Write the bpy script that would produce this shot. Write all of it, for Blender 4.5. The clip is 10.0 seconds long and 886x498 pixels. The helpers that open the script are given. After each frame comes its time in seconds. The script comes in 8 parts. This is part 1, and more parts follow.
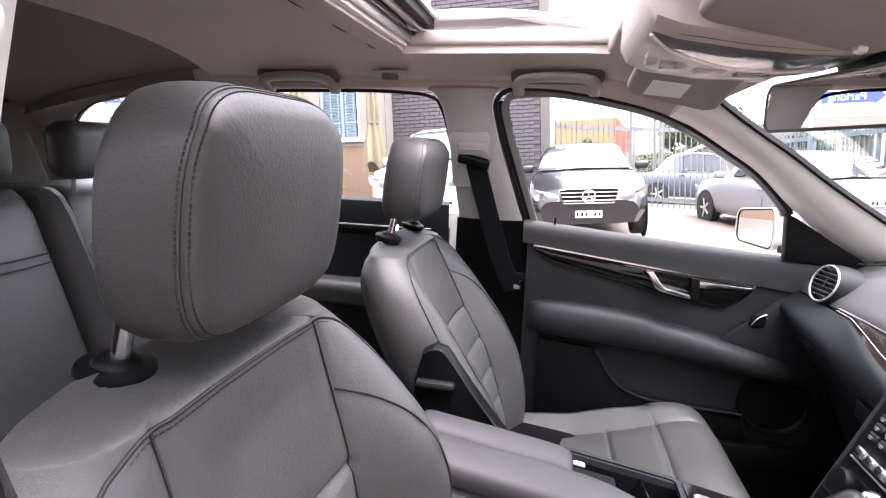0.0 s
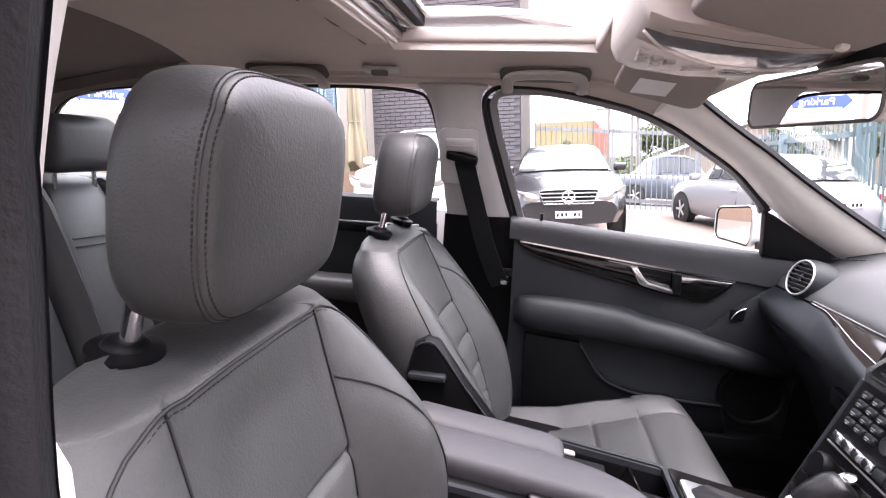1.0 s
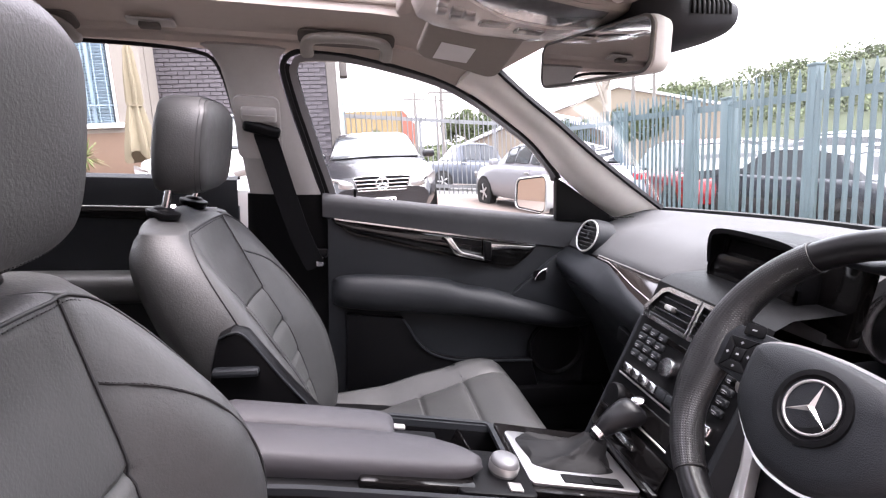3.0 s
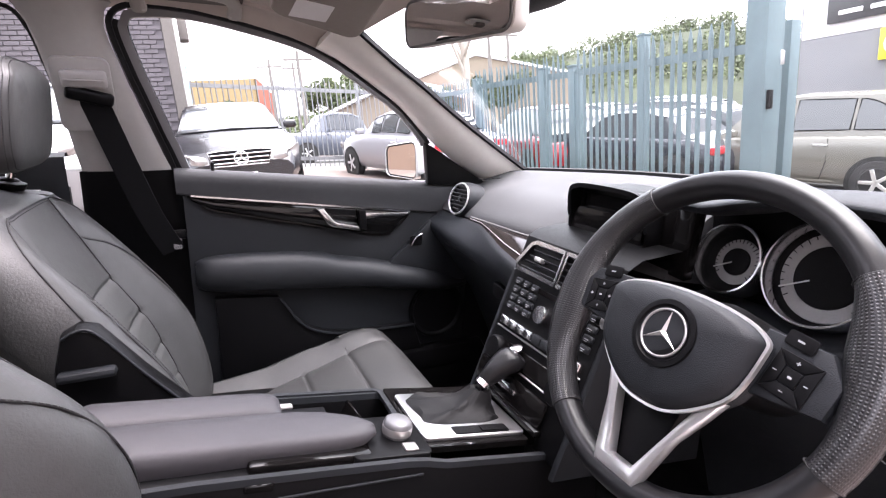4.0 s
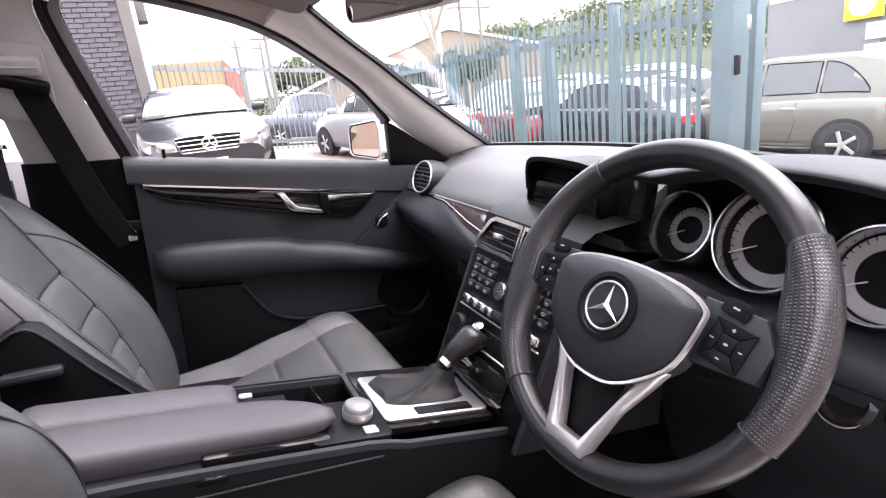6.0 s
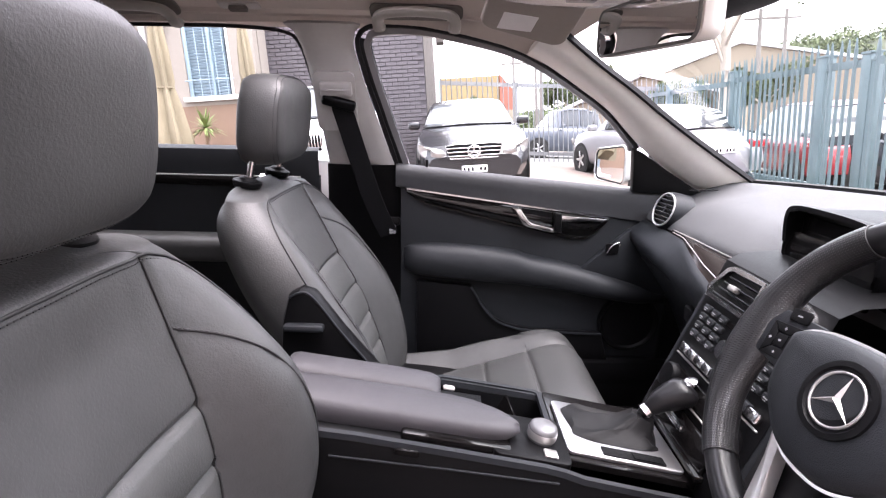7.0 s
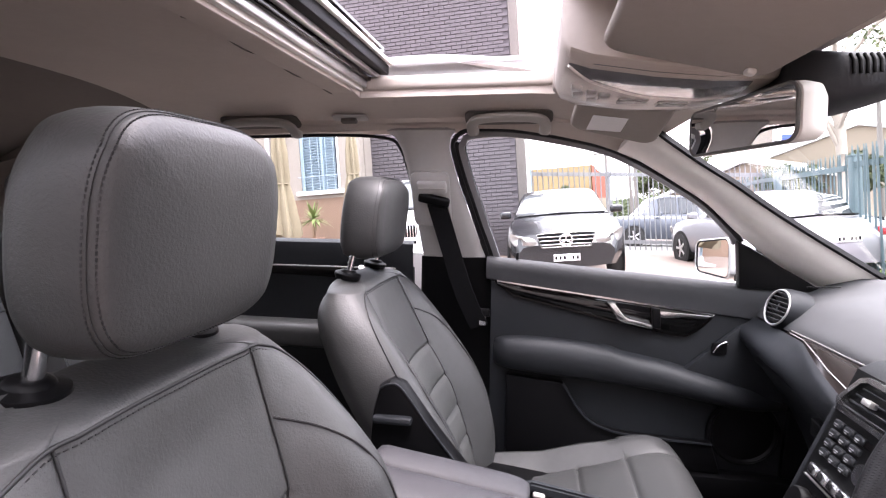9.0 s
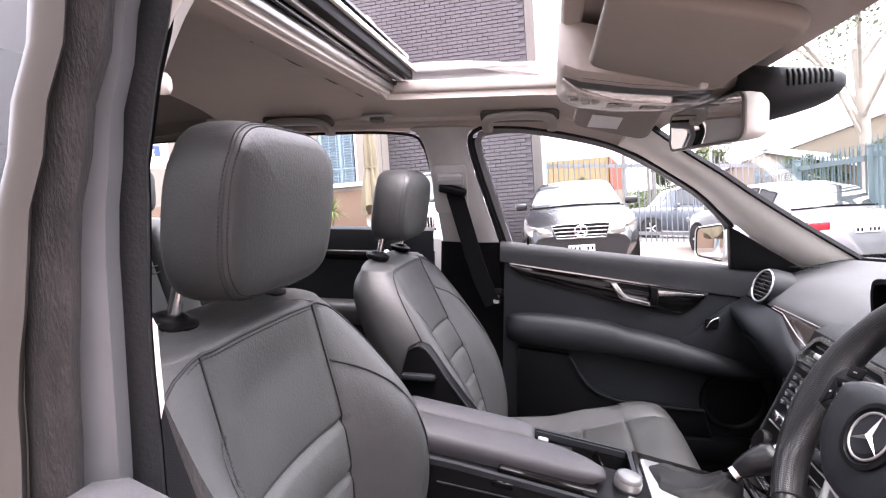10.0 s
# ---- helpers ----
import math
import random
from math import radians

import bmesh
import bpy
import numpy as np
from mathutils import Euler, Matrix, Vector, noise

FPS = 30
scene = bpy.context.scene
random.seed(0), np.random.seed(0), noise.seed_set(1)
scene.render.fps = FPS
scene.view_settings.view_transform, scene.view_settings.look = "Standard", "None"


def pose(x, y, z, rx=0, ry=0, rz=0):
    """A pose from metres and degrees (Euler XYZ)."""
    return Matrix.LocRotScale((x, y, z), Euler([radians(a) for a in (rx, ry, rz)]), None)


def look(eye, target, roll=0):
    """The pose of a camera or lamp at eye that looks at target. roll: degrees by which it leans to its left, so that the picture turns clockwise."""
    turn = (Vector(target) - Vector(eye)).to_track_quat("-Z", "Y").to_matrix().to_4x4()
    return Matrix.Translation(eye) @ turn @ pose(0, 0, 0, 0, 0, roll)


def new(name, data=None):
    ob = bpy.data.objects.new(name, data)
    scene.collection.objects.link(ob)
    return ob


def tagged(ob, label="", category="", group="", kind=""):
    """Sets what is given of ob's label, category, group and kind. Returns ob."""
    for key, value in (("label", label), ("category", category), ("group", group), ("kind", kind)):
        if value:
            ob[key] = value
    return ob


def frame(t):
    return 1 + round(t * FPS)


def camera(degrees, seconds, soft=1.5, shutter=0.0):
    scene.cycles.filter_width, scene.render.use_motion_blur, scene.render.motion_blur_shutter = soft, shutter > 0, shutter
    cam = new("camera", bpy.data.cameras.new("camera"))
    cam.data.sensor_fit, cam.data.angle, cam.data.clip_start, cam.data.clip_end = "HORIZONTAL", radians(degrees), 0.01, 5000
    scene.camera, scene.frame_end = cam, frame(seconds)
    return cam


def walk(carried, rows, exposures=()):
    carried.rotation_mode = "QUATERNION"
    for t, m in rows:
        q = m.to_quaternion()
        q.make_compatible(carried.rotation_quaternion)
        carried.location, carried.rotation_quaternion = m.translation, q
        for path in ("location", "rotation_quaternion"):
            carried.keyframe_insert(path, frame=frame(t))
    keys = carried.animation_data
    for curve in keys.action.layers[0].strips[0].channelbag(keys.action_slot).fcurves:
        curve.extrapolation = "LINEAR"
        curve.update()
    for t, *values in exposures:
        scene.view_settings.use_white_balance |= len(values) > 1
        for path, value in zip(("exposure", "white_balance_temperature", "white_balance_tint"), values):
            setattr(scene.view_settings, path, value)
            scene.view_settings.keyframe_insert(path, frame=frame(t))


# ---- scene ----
cam = camera(81.1, 10.0, soft=1.2)
# car frame: x to the bonnet, y to the passenger side, z up; the car stands nose-down on a sloping yard
UP = Vector((-0.0812, 0.0539, 0.9952)).normalized()
CAR = UP.rotation_difference(Vector((0, 0, 1))).to_matrix().to_4x4()
PATH = [
    (0, (0.313, -0.715, 1.143), (-0.09, 1.205, 0.757), 1.9),
    (0.5, (0.299, -0.727, 1.141), (-0.076, 1.199, 0.758), 2.1),
    (1, (0.294, -0.732, 1.131), (-0.033, 1.204, 0.751), 2.4),
    (1.5, (0.309, -0.725, 1.125), (0.032, 1.218, 0.743), 2.9),
    (2, (0.327, -0.707, 1.116), (0.194, 1.253, 0.738), 2.6),
    (2.5, (0.314, -0.689, 1.095), (0.431, 1.272, 0.721), 2.1),
    (3, (0.303, -0.679, 1.087), (0.665, 1.249, 0.697), 2.1),
    (3.2, (0.298, -0.673, 1.08), (0.767, 1.229, 0.677), 1.8),
    (4.5, (0.299, -0.67, 1.077), (1.248, 1.008, 0.546), 0.7),
    (5, (0.301, -0.674, 1.078), (1.326, 0.953, 0.529), 0.1),
    (5.2, (0.298, -0.677, 1.081), (1.344, 0.934, 0.525), -0.2),
    (6.3, (0.362, -0.678, 1.077), (1.003, 1.127, 0.502), -1.0),
    (6.5, (0.37, -0.69, 1.084), (0.79, 1.18, 0.512), -0.7),
    (7, (0.37, -0.711, 1.1), (0.372, 1.221, 0.579), 1.3),
    (7.5, (0.367, -0.723, 1.11), (0.162, 1.223, 0.696), 1.5),
    (8, (0.369, -0.725, 1.117), (0.08, 1.231, 0.814), 0.9),
    (8.5, (0.37, -0.723, 1.12), (0.039, 1.237, 0.9), 0.6),
    (9, (0.372, -0.722, 1.116), (0.019, 1.237, 0.919), 0.4),
    (9.5, (0.375, -0.759, 1.11), (0.0, 1.194, 0.897), 0.2),
    (10, (0.395, -0.877, 1.11), (-0.018, 1.067, 0.885), 0.1),
]
EXPOSURE = [(0.0, 3.2, 6400, 24), (1.5, 3.2, 6400, 24), (3.0, 3.03, 6400, 24), (5.0, 3.06, 6400, 24), (6.5, 3.12, 6400, 24), (8.0, 3.08, 6400, 24), (10.0, 3.08, 6400, 24)]
walk(cam, [(t, CAR @ look(eye, target, roll)) for t, eye, target, roll in PATH], EXPOSURE)

# ---- light ----
world = bpy.data.worlds.new("overcast_sky")
scene.world = world
world.use_nodes = True
wn = world.node_tree
sky = wn.nodes.new("ShaderNodeTexSky")
sky.sky_type, sky.sun_disc = "NISHITA", False
sky.sun_elevation, sky.sun_rotation = radians(70), radians(107)
sky.air_density, sky.dust_density, sky.ozone_density = 1.0, 4.0, 1.0
pale = wn.nodes.new("ShaderNodeMixRGB")
pale.inputs[0].default_value = 0.75
pale.inputs[2].default_value = (7.0, 7.0, 7.1, 1)
wn.links.new(sky.outputs[0], pale.inputs[1])
wn.links.new(pale.outputs[0], wn.nodes["Background"].inputs[0])
wn.nodes["Background"].inputs[1].default_value = 0.145
sun = new("sun", bpy.data.lights.new("sun", "SUN"))
sun.data.energy, sun.data.angle, sun.data.color = 1.7, radians(60), (1.0, 0.97, 0.94)
sun.matrix_world = look((0, 0, 0), (-0.32, 0.10, -0.92))

# ---- materials ----
MATS = {}


def mat(name, color, rough=0.5, metal=0.0, var=0.0, scale=8.0, bump=0.0, bscale=200.0, kind="noise", coat=0.0, rvar=0.0, stretch=None, spec=0.5, objvar=0.0):
    """A surface with colour variation at two scales and a fine relief, in metres of the object."""
    if name in MATS:
        return MATS[name]
    m = bpy.data.materials.new(name)
    m.use_nodes = True
    nt = m.node_tree
    bs = nt.nodes["Principled BSDF"]
    bs.inputs["Base Color"].default_value = (*color, 1)
    bs.inputs["Roughness"].default_value = rough
    bs.inputs["Metallic"].default_value = metal
    bs.inputs["Coat Weight"].default_value = coat
    bs.inputs["Specular IOR Level"].default_value = spec
    tc = nt.nodes.new("ShaderNodeTexCoord")
    src = tc.outputs["Object"]
    if stretch:
        mp = nt.nodes.new("ShaderNodeMapping")
        mp.inputs["Scale"].default_value = stretch
        nt.links.new(src, mp.inputs[0])
        src = mp.outputs[0]
    col = None
    if var > 0 or rvar > 0:
        n1, n2 = nt.nodes.new("ShaderNodeTexNoise"), nt.nodes.new("ShaderNodeTexNoise")
        for n, s in ((n1, scale), (n2, scale * 9)):
            n.inputs["Scale"].default_value = s
            n.inputs["Detail"].default_value = 4
            nt.links.new(src, n.inputs["Vector"])
        mx = nt.nodes.new("ShaderNodeMath")
        mx.operation = "MULTIPLY_ADD"
        mx.inputs[1].default_value = 0.6
        nt.links.new(n1.outputs["Fac"], mx.inputs[0])
        m2 = nt.nodes.new("ShaderNodeMath")
        m2.operation = "MULTIPLY"
        m2.inputs[1].default_value = 0.4
        nt.links.new(n2.outputs["Fac"], m2.inputs[0])
        nt.links.new(m2.outputs[0], mx.inputs[2])
        if var > 0:
            rp = nt.nodes.new("ShaderNodeValToRGB")
            rp.color_ramp.elements[0].position, rp.color_ramp.elements[1].position = 0.3, 0.7
            rp.color_ramp.elements[0].color = (*[max(0, c * (1 - var)) for c in color], 1)
            rp.color_ramp.elements[1].color = (*[min(1, c * (1 + var)) for c in color], 1)
            nt.links.new(mx.outputs[0], rp.inputs[0])
            col = rp.outputs[0]
        if rvar > 0:
            mr = nt.nodes.new("ShaderNodeMapRange")
            mr.inputs["From Min"].default_value, mr.inputs["From Max"].default_value = 0.3, 0.7
            mr.inputs["To Min"].default_value, mr.inputs["To Max"].default_value = max(0.02, rough - rvar), min(1, rough + rvar)
            nt.links.new(mx.outputs[0], mr.inputs[0])
            nt.links.new(mr.outputs[0], bs.inputs["Roughness"])
    if objvar > 0:
        oi = nt.nodes.new("ShaderNodeObjectInfo")
        hv = nt.nodes.new("ShaderNodeHueSaturation")
        vr = nt.nodes.new("ShaderNodeMapRange")
        vr.inputs["To Min"].default_value, vr.inputs["To Max"].default_value = 1 - objvar, 1 + objvar
        nt.links.new(oi.outputs["Random"], vr.inputs[0])
        nt.links.new(vr.outputs[0], hv.inputs["Value"])
        hv.inputs["Color"].default_value = (*color, 1)
        if col:
            nt.links.new(col, hv.inputs["Color"])
        col = hv.outputs[0]
    if col:
        nt.links.new(col, bs.inputs["Base Color"])
    if bump > 0:
        if kind == "voronoi":
            t = nt.nodes.new("ShaderNodeTexVoronoi")
            t.feature = "DISTANCE_TO_EDGE"
            out = t.outputs["Distance"]
        elif kind == "wave":
            t = nt.nodes.new("ShaderNodeTexWave")
            out = t.outputs["Fac"]
        else:
            t = nt.nodes.new("ShaderNodeTexNoise")
            t.inputs["Detail"].default_value = 3
            out = t.outputs["Fac"]
        t.inputs["Scale"].default_value = bscale
        nt.links.new(src, t.inputs["Vector"])
        b = nt.nodes.new("ShaderNodeBump")
        b.inputs["Strength"].default_value = bump
        b.inputs["Distance"].default_value = 0.002
        nt.links.new(out, b.inputs["Height"])
        nt.links.new(b.outputs[0], bs.inputs["Normal"])
    MATS[name] = m
    return m


def glass(name, color=(1, 1, 1), rough=0.0, see=0.9, gloss=0.7):
    """A thin pane: mostly clear, with a mirror gloss by the angle."""
    if name in MATS:
        return MATS[name]
    m = bpy.data.materials.new(name)
    m.use_nodes = True
    nt = m.node_tree
    nt.nodes.remove(nt.nodes["Principled BSDF"])
    tr, gl, mx, lw, pw, ad = (nt.nodes.new("ShaderNode" + k) for k in ("BsdfTransparent", "BsdfGlossy", "MixShader", "LayerWeight", "Math", "Math"))
    tr.inputs[0].default_value = (*[c * see for c in color], 1)
    gl.inputs["Roughness"].default_value = rough
    lw.inputs[0].default_value = 0.5
    pw.operation, ad.operation = "POWER", "MULTIPLY_ADD"
    pw.inputs[1].default_value = 4.0
    ad.inputs[1].default_value, ad.inputs[2].default_value = gloss, 0.03
    nt.links.new(lw.outputs["Facing"], pw.inputs[0])
    nt.links.new(pw.outputs[0], ad.inputs[0])
    nt.links.new(ad.outputs[0], mx.inputs[0])
    nt.links.new(tr.outputs[0], mx.inputs[1])
    nt.links.new(gl.outputs[0], mx.inputs[2])
    nt.links.new(mx.outputs[0], nt.nodes["Material Output"].inputs[0])
    MATS[name] = m
    return m


def leather(name, color, rough):
    """Grained hide: pebbles, wandering creases and patches of shine."""
    m = mat(name, color, rough, spec=0.45, var=0.20, scale=6, rvar=0.08)
    nt = m.node_tree
    bs = nt.nodes["Principled BSDF"]
    tc = nt.nodes.new("ShaderNodeTexCoord")
    warp = nt.nodes.new("ShaderNodeTexNoise")
    warp.inputs["Scale"].default_value = 60
    nt.links.new(tc.outputs["Object"], warp.inputs["Vector"])
    off = nt.nodes.new("ShaderNodeVectorMath")
    off.operation = "MULTIPLY_ADD"
    off.inputs[1].default_value = (0.006, 0.006, 0.006)
    nt.links.new(warp.outputs["Color"], off.inputs[0])
    nt.links.new(tc.outputs["Object"], off.inputs[2])
    normal = None
    for size, strength, dist in ((330, 0.30, 0.0009), (900, 0.32, 0.0005)):
        v = nt.nodes.new("ShaderNodeTexVoronoi")
        v.feature = "SMOOTH_F1"
        v.inputs["Scale"].default_value = size
        nt.links.new(off.outputs[0], v.inputs["Vector"])
        b = nt.nodes.new("ShaderNodeBump")
        b.invert = True
        b.inputs["Strength"].default_value, b.inputs["Distance"].default_value = strength, dist
        nt.links.new(v.outputs["Distance"], b.inputs["Height"])
        if normal:
            nt.links.new(normal, b.inputs["Normal"])
        normal = b.outputs[0]
    crease = nt.nodes.new("ShaderNodeTexNoise")
    crease.inputs["Scale"].default_value, crease.inputs["Detail"].default_value = 22, 5
    nt.links.new(tc.outputs["Object"], crease.inputs["Vector"])
    b = nt.nodes.new("ShaderNodeBump")
    b.inputs["Strength"].default_value, b.inputs["Distance"].default_value = 0.05, 0.005
    nt.links.new(crease.outputs["Fac"], b.inputs["Height"])
    nt.links.new(normal, b.inputs["Normal"])
    nt.links.new(b.outputs[0], bs.inputs["Normal"])
    return m


LEATHER = leather("black_leather", (0.045, 0.046, 0.046), 0.48)
# lighter copy of the hide: light on the upturned quilts put into its colour
LEATHER_LIT = leather("lit_quilt_leather", (0.060, 0.062, 0.061), 0.50)
THREAD = mat("dark_thread", (0.014, 0.014, 0.015), 0.6, var=0.2, scale=300)
SEAM = mat("seam_shadow_cord", (0.012, 0.012, 0.013), 0.6)
PLASTIC = mat("black_soft_plastic", (0.0140, 0.0158, 0.0185), 0.52, spec=0.24, var=0.12, scale=9, bump=0.35, bscale=900, rvar=0.05)
DASHTOP = mat("grained_dash_skin", (0.060, 0.061, 0.064), 0.68, var=0.12, scale=9, bump=0.5, bscale=700, kind="voronoi", rvar=0.05, spec=0.3)
HARD = mat("black_hard_plastic", (0.0045, 0.0045, 0.005), 0.40, spec=0.09, var=0.1, scale=15, bump=0.15, bscale=1200)
GLOSS = mat("black_piano_trim", (0.006, 0.0055, 0.0055), 0.10, spec=0.22, rvar=0.03, scale=20)
CHROME = mat("satin_chrome", (0.72, 0.72, 0.73), 0.2, 1.0, rvar=0.06, scale=30)
SILVER = mat("silver_plastic", (0.5, 0.49, 0.48), 0.35, 0.75, var=0.06, scale=30)
LINER = mat("beige_roof_cloth", (0.47, 0.415, 0.37), 0.95, var=0.05, scale=7, bump=0.5, bscale=1500)
TRIM = mat("beige_pillar_plastic", (0.72, 0.69, 0.645), 0.5, var=0.05, scale=9, bump=0.2, bscale=900, rvar=0.05)
GREYTRIM = mat("grey_pillar_plastic", (0.34, 0.33, 0.315), 0.55, var=0.05, scale=9, bump=0.2, bscale=900)
WEB = mat("black_belt_webbing", (0.007, 0.007, 0.008), 0.85, spec=0.15, bump=0.3, bscale=420, kind="wave")
RUBBER = mat("black_rubber", (0.010, 0.010, 0.011), 0.65, spec=0.2, var=0.3, scale=40, bump=0.3, bscale=300)
CARPET = mat("black_carpet", (0.006, 0.006, 0.006), 1.0, spec=0.04, var=0.3, scale=60, bump=1.0, bscale=900)
MIRROR = mat("mirror_silver", (0.93, 0.94, 0.95), 0.0, 1.0)
WHITE = mat("white_sticker", (0.75, 0.73, 0.72), 0.6, var=0.04, scale=30)
SCREEN = glass("windscreen_glass", (0.92, 0.985, 0.945), see=0.93)
CLEAR = glass("clear_glass", see=0.97)
TINT = glass("door_glass", (0.95, 1.0, 0.98), see=0.93)
# darkened pane that holds back daylight from the rear of the cabin
DIMMED = glass("light_cutting_glass", (0.96, 1.0, 0.98), see=0.42)
FILM = glass("clear_wrap", see=0.96, rough=0.05, gloss=0.30)

# ---- helpers of this scene ----
ORIGIN = {}


def mesh_of(bm, name, m, smooth=True, angle=38):
    me = bpy.data.meshes.new(name)
    bm.normal_update()
    bm.to_mesh(me)
    bm.free()
    for one in (m if isinstance(m, (list, tuple)) else [m]):
        me.materials.append(one)
    if smooth:
        me.polygons.foreach_set("use_smooth", [True] * len(me.polygons))
        me.set_sharp_from_angle(angle=radians(angle))
    return me


def thing(name, origin, label, category, group="", kind="", base=None):
    """An empty at a thing's base, in the car's frame unless another base is given."""
    ob = new(name)
    ob.empty_display_size = 0.05
    ob.matrix_basis = (CAR if base is None else base) @ Matrix.Translation(origin)
    ORIGIN[ob] = Vector(origin)
    return tagged(ob, label, category, group, kind)


def part(name, bm, m, parent, label="", smooth=True, angle=38):
    """One mesh under a thing or a part; its points are given in the frame of the thing's base."""
    bm.transform(Matrix.Translation(-ORIGIN[parent]))
    ob = new(name, mesh_of(bm, name, m, smooth, angle))
    ob.parent = parent
    ORIGIN[ob] = ORIGIN[parent]
    return tagged(ob, label)


def solo(name, bm, m, label, category, group="", kind="", base=None, smooth=True, angle=38):
    """A top-level thing that is one mesh."""
    co = [v.co for v in bm.verts]
    o = Vector((sum(c.x for c in co) / len(co), sum(c.y for c in co) / len(co), min(c.z for c in co)))
    bm.transform(Matrix.Translation(-o))
    ob = new(name, mesh_of(bm, name, m, smooth, angle))
    ob.matrix_basis = (CAR if base is None else base) @ Matrix.Translation(o)
    ORIGIN[ob] = o
    return tagged(ob, label, category, group, kind)


def bm_join(*bms):
    out = bmesh.new()
    for b in bms:
        me = bpy.data.meshes.new("tmp")
        b.to_mesh(me)
        b.free()
        out.from_mesh(me)
        bpy.data.meshes.remove(me)
    return out


def rbox(size, at=(0, 0, 0), r=0.005, seg=2, m=None):
    """A box with rounded edges, centred at a place or set by a matrix."""
    bm = bmesh.new()
    bmesh.ops.create_cube(bm, size=1.0)
    bm.transform(Matrix.Diagonal((*size, 1)))
    if r > 0:
        bmesh.ops.bevel(bm, geom=bm.edges[:], offset=min(r, min(size) * 0.49), segments=seg, profile=0.5, affect="EDGES")
    bm.transform(Matrix.Translation(at) if m is None else m)
    return bm


def plate(outline, lo, hi, axis="z", r=0.0, seg=2, m=None):
    """A flat outline of (a, b) pairs pulled from lo to hi along an axis; r rounds its rims."""
    bm = bmesh.new()
    put = {"z": lambda a, b, c: (a, b, c), "y": lambda a, b, c: (a, c, b), "x": lambda a, b, c: (c, a, b)}[axis]
    low = [bm.verts.new(put(a, b, lo)) for a, b in outline]
    top = [bm.verts.new(put(a, b, hi)) for a, b in outline]
    f0, f1 = bm.faces.new(low[::-1]), bm.faces.new(top)
    n = len(outline)
    for i in range(n):
        bm.faces.new((low[i], low[(i + 1) % n], top[(i + 1) % n], top[i]))
    bmesh.ops.recalc_face_normals(bm, faces=bm.faces[:])
    if r > 0:
        rim = [e for e in bm.edges if (e in f0.edges[:] or e in f1.edges[:])]
        bmesh.ops.bevel(bm, geom=rim, offset=r, segments=seg, profile=0.5, affect="EDGES")
    if m is not None:
        bm.transform(m)
    return bm


def loft(rings, closed=True, caps=True):
    """Skin over rings of points, all with the same count."""
    bm = bmesh.new()
    vs = [[bm.verts.new(p) for p in ring] for ring in rings]
    n = len(rings[0])
    for a, b in zip(vs, vs[1:]):
        for i in range(n if closed else n - 1):
            j = (i + 1) % n
            bm.faces.new((a[i], a[j], b[j], b[i]))
    if caps and closed:
        bm.faces.new(vs[0][::-1])
        bm.faces.new(vs[-1])
    bmesh.ops.recalc_face_normals(bm, faces=bm.faces[:])
    return bm


def sheet(fn, us, vs, thick=0.0):
    """A surface fn(u, v) over two lists, with a thickness against its normal."""
    bm = bmesh.new()
    grid = [[bm.verts.new(fn(u, v)) for v in vs] for u in us]
    for a, b in zip(grid, grid[1:]):
        for i in range(len(vs) - 1):
            bm.faces.new((a[i], a[i + 1], b[i + 1], b[i]))
    bm.normal_update()
    if thick:
        bmesh.ops.solidify(bm, geom=bm.faces[:], thickness=thick)
    return bm


def smooth_line(points, n=8, closed=False):
    """A Catmull-Rom line through points."""
    p = [Vector(q) for q in points]
    out = []
    k = len(p)
    for i in range(k if closed else k - 1):
        a, b, c, d = (p[(i + j) % k] if closed else p[min(max(i + j, 0), k - 1)] for j in (-1, 0, 1, 2))
        for s in range(n):
            t = s / n
            out.append(0.5 * ((2 * b) + (c - a) * t + (2 * a - 5 * b + 4 * c - d) * t * t + (3 * b - a - 3 * c + d) * t ** 3))
    if not closed:
        out.append(p[-1])
    return out


def sweep(line, profile, closed=False, up=(0, 0, 1), caps=True):
    """A profile of (side, up) pairs, or a radius, drawn along a line."""
    if isinstance(profile, (int, float)):
        profile = [(profile * math.cos(i * math.tau / 10), profile * math.sin(i * math.tau / 10)) for i in range(10)]
    line = [Vector(q) for q in line]
    k, rings = len(line), []
    for i, p in enumerate(line):
        a = line[(i - 1) % k] if closed or i else p
        b = line[(i + 1) % k] if closed or i < k - 1 else p
        d = (b - a).normalized()
        side = d.cross(Vector(up))
        side = side.normalized() if side.length > 1e-6 else Vector((1, 0, 0))
        top = side.cross(d)
        rings.append([p + side * s + top * t for s, t in profile])
    if closed:
        rings.append(rings[0])
    bm = loft(rings, caps=caps and not closed)
    if closed:
        bmesh.ops.remove_doubles(bm, verts=bm.verts[:], dist=1e-6)
    return bm


def tube(a, b, r, n=16, r2=None):
    a, b = Vector(a), Vector(b)
    q = (b - a).to_track_quat("Z", "Y")
    ring = lambda p, rr: [p + q @ Vector((rr * math.cos(i * math.tau / n), rr * math.sin(i * math.tau / n), 0)) for i in range(n)]  # noqa: E731
    return loft([ring(a, r), ring(b, r if r2 is None else r2)])


def lathe(profile, at, axis, n=32):
    """A turned body: (radius, height) pairs about an axis."""
    q = Vector(axis).to_track_quat("Z", "Y")
    at = Vector(at)
    rings = [[at + q @ Vector((r * math.cos(i * math.tau / n), r * math.sin(i * math.tau / n), h)) for i in range(n)] for r, h in profile]
    return loft(rings, caps=True)


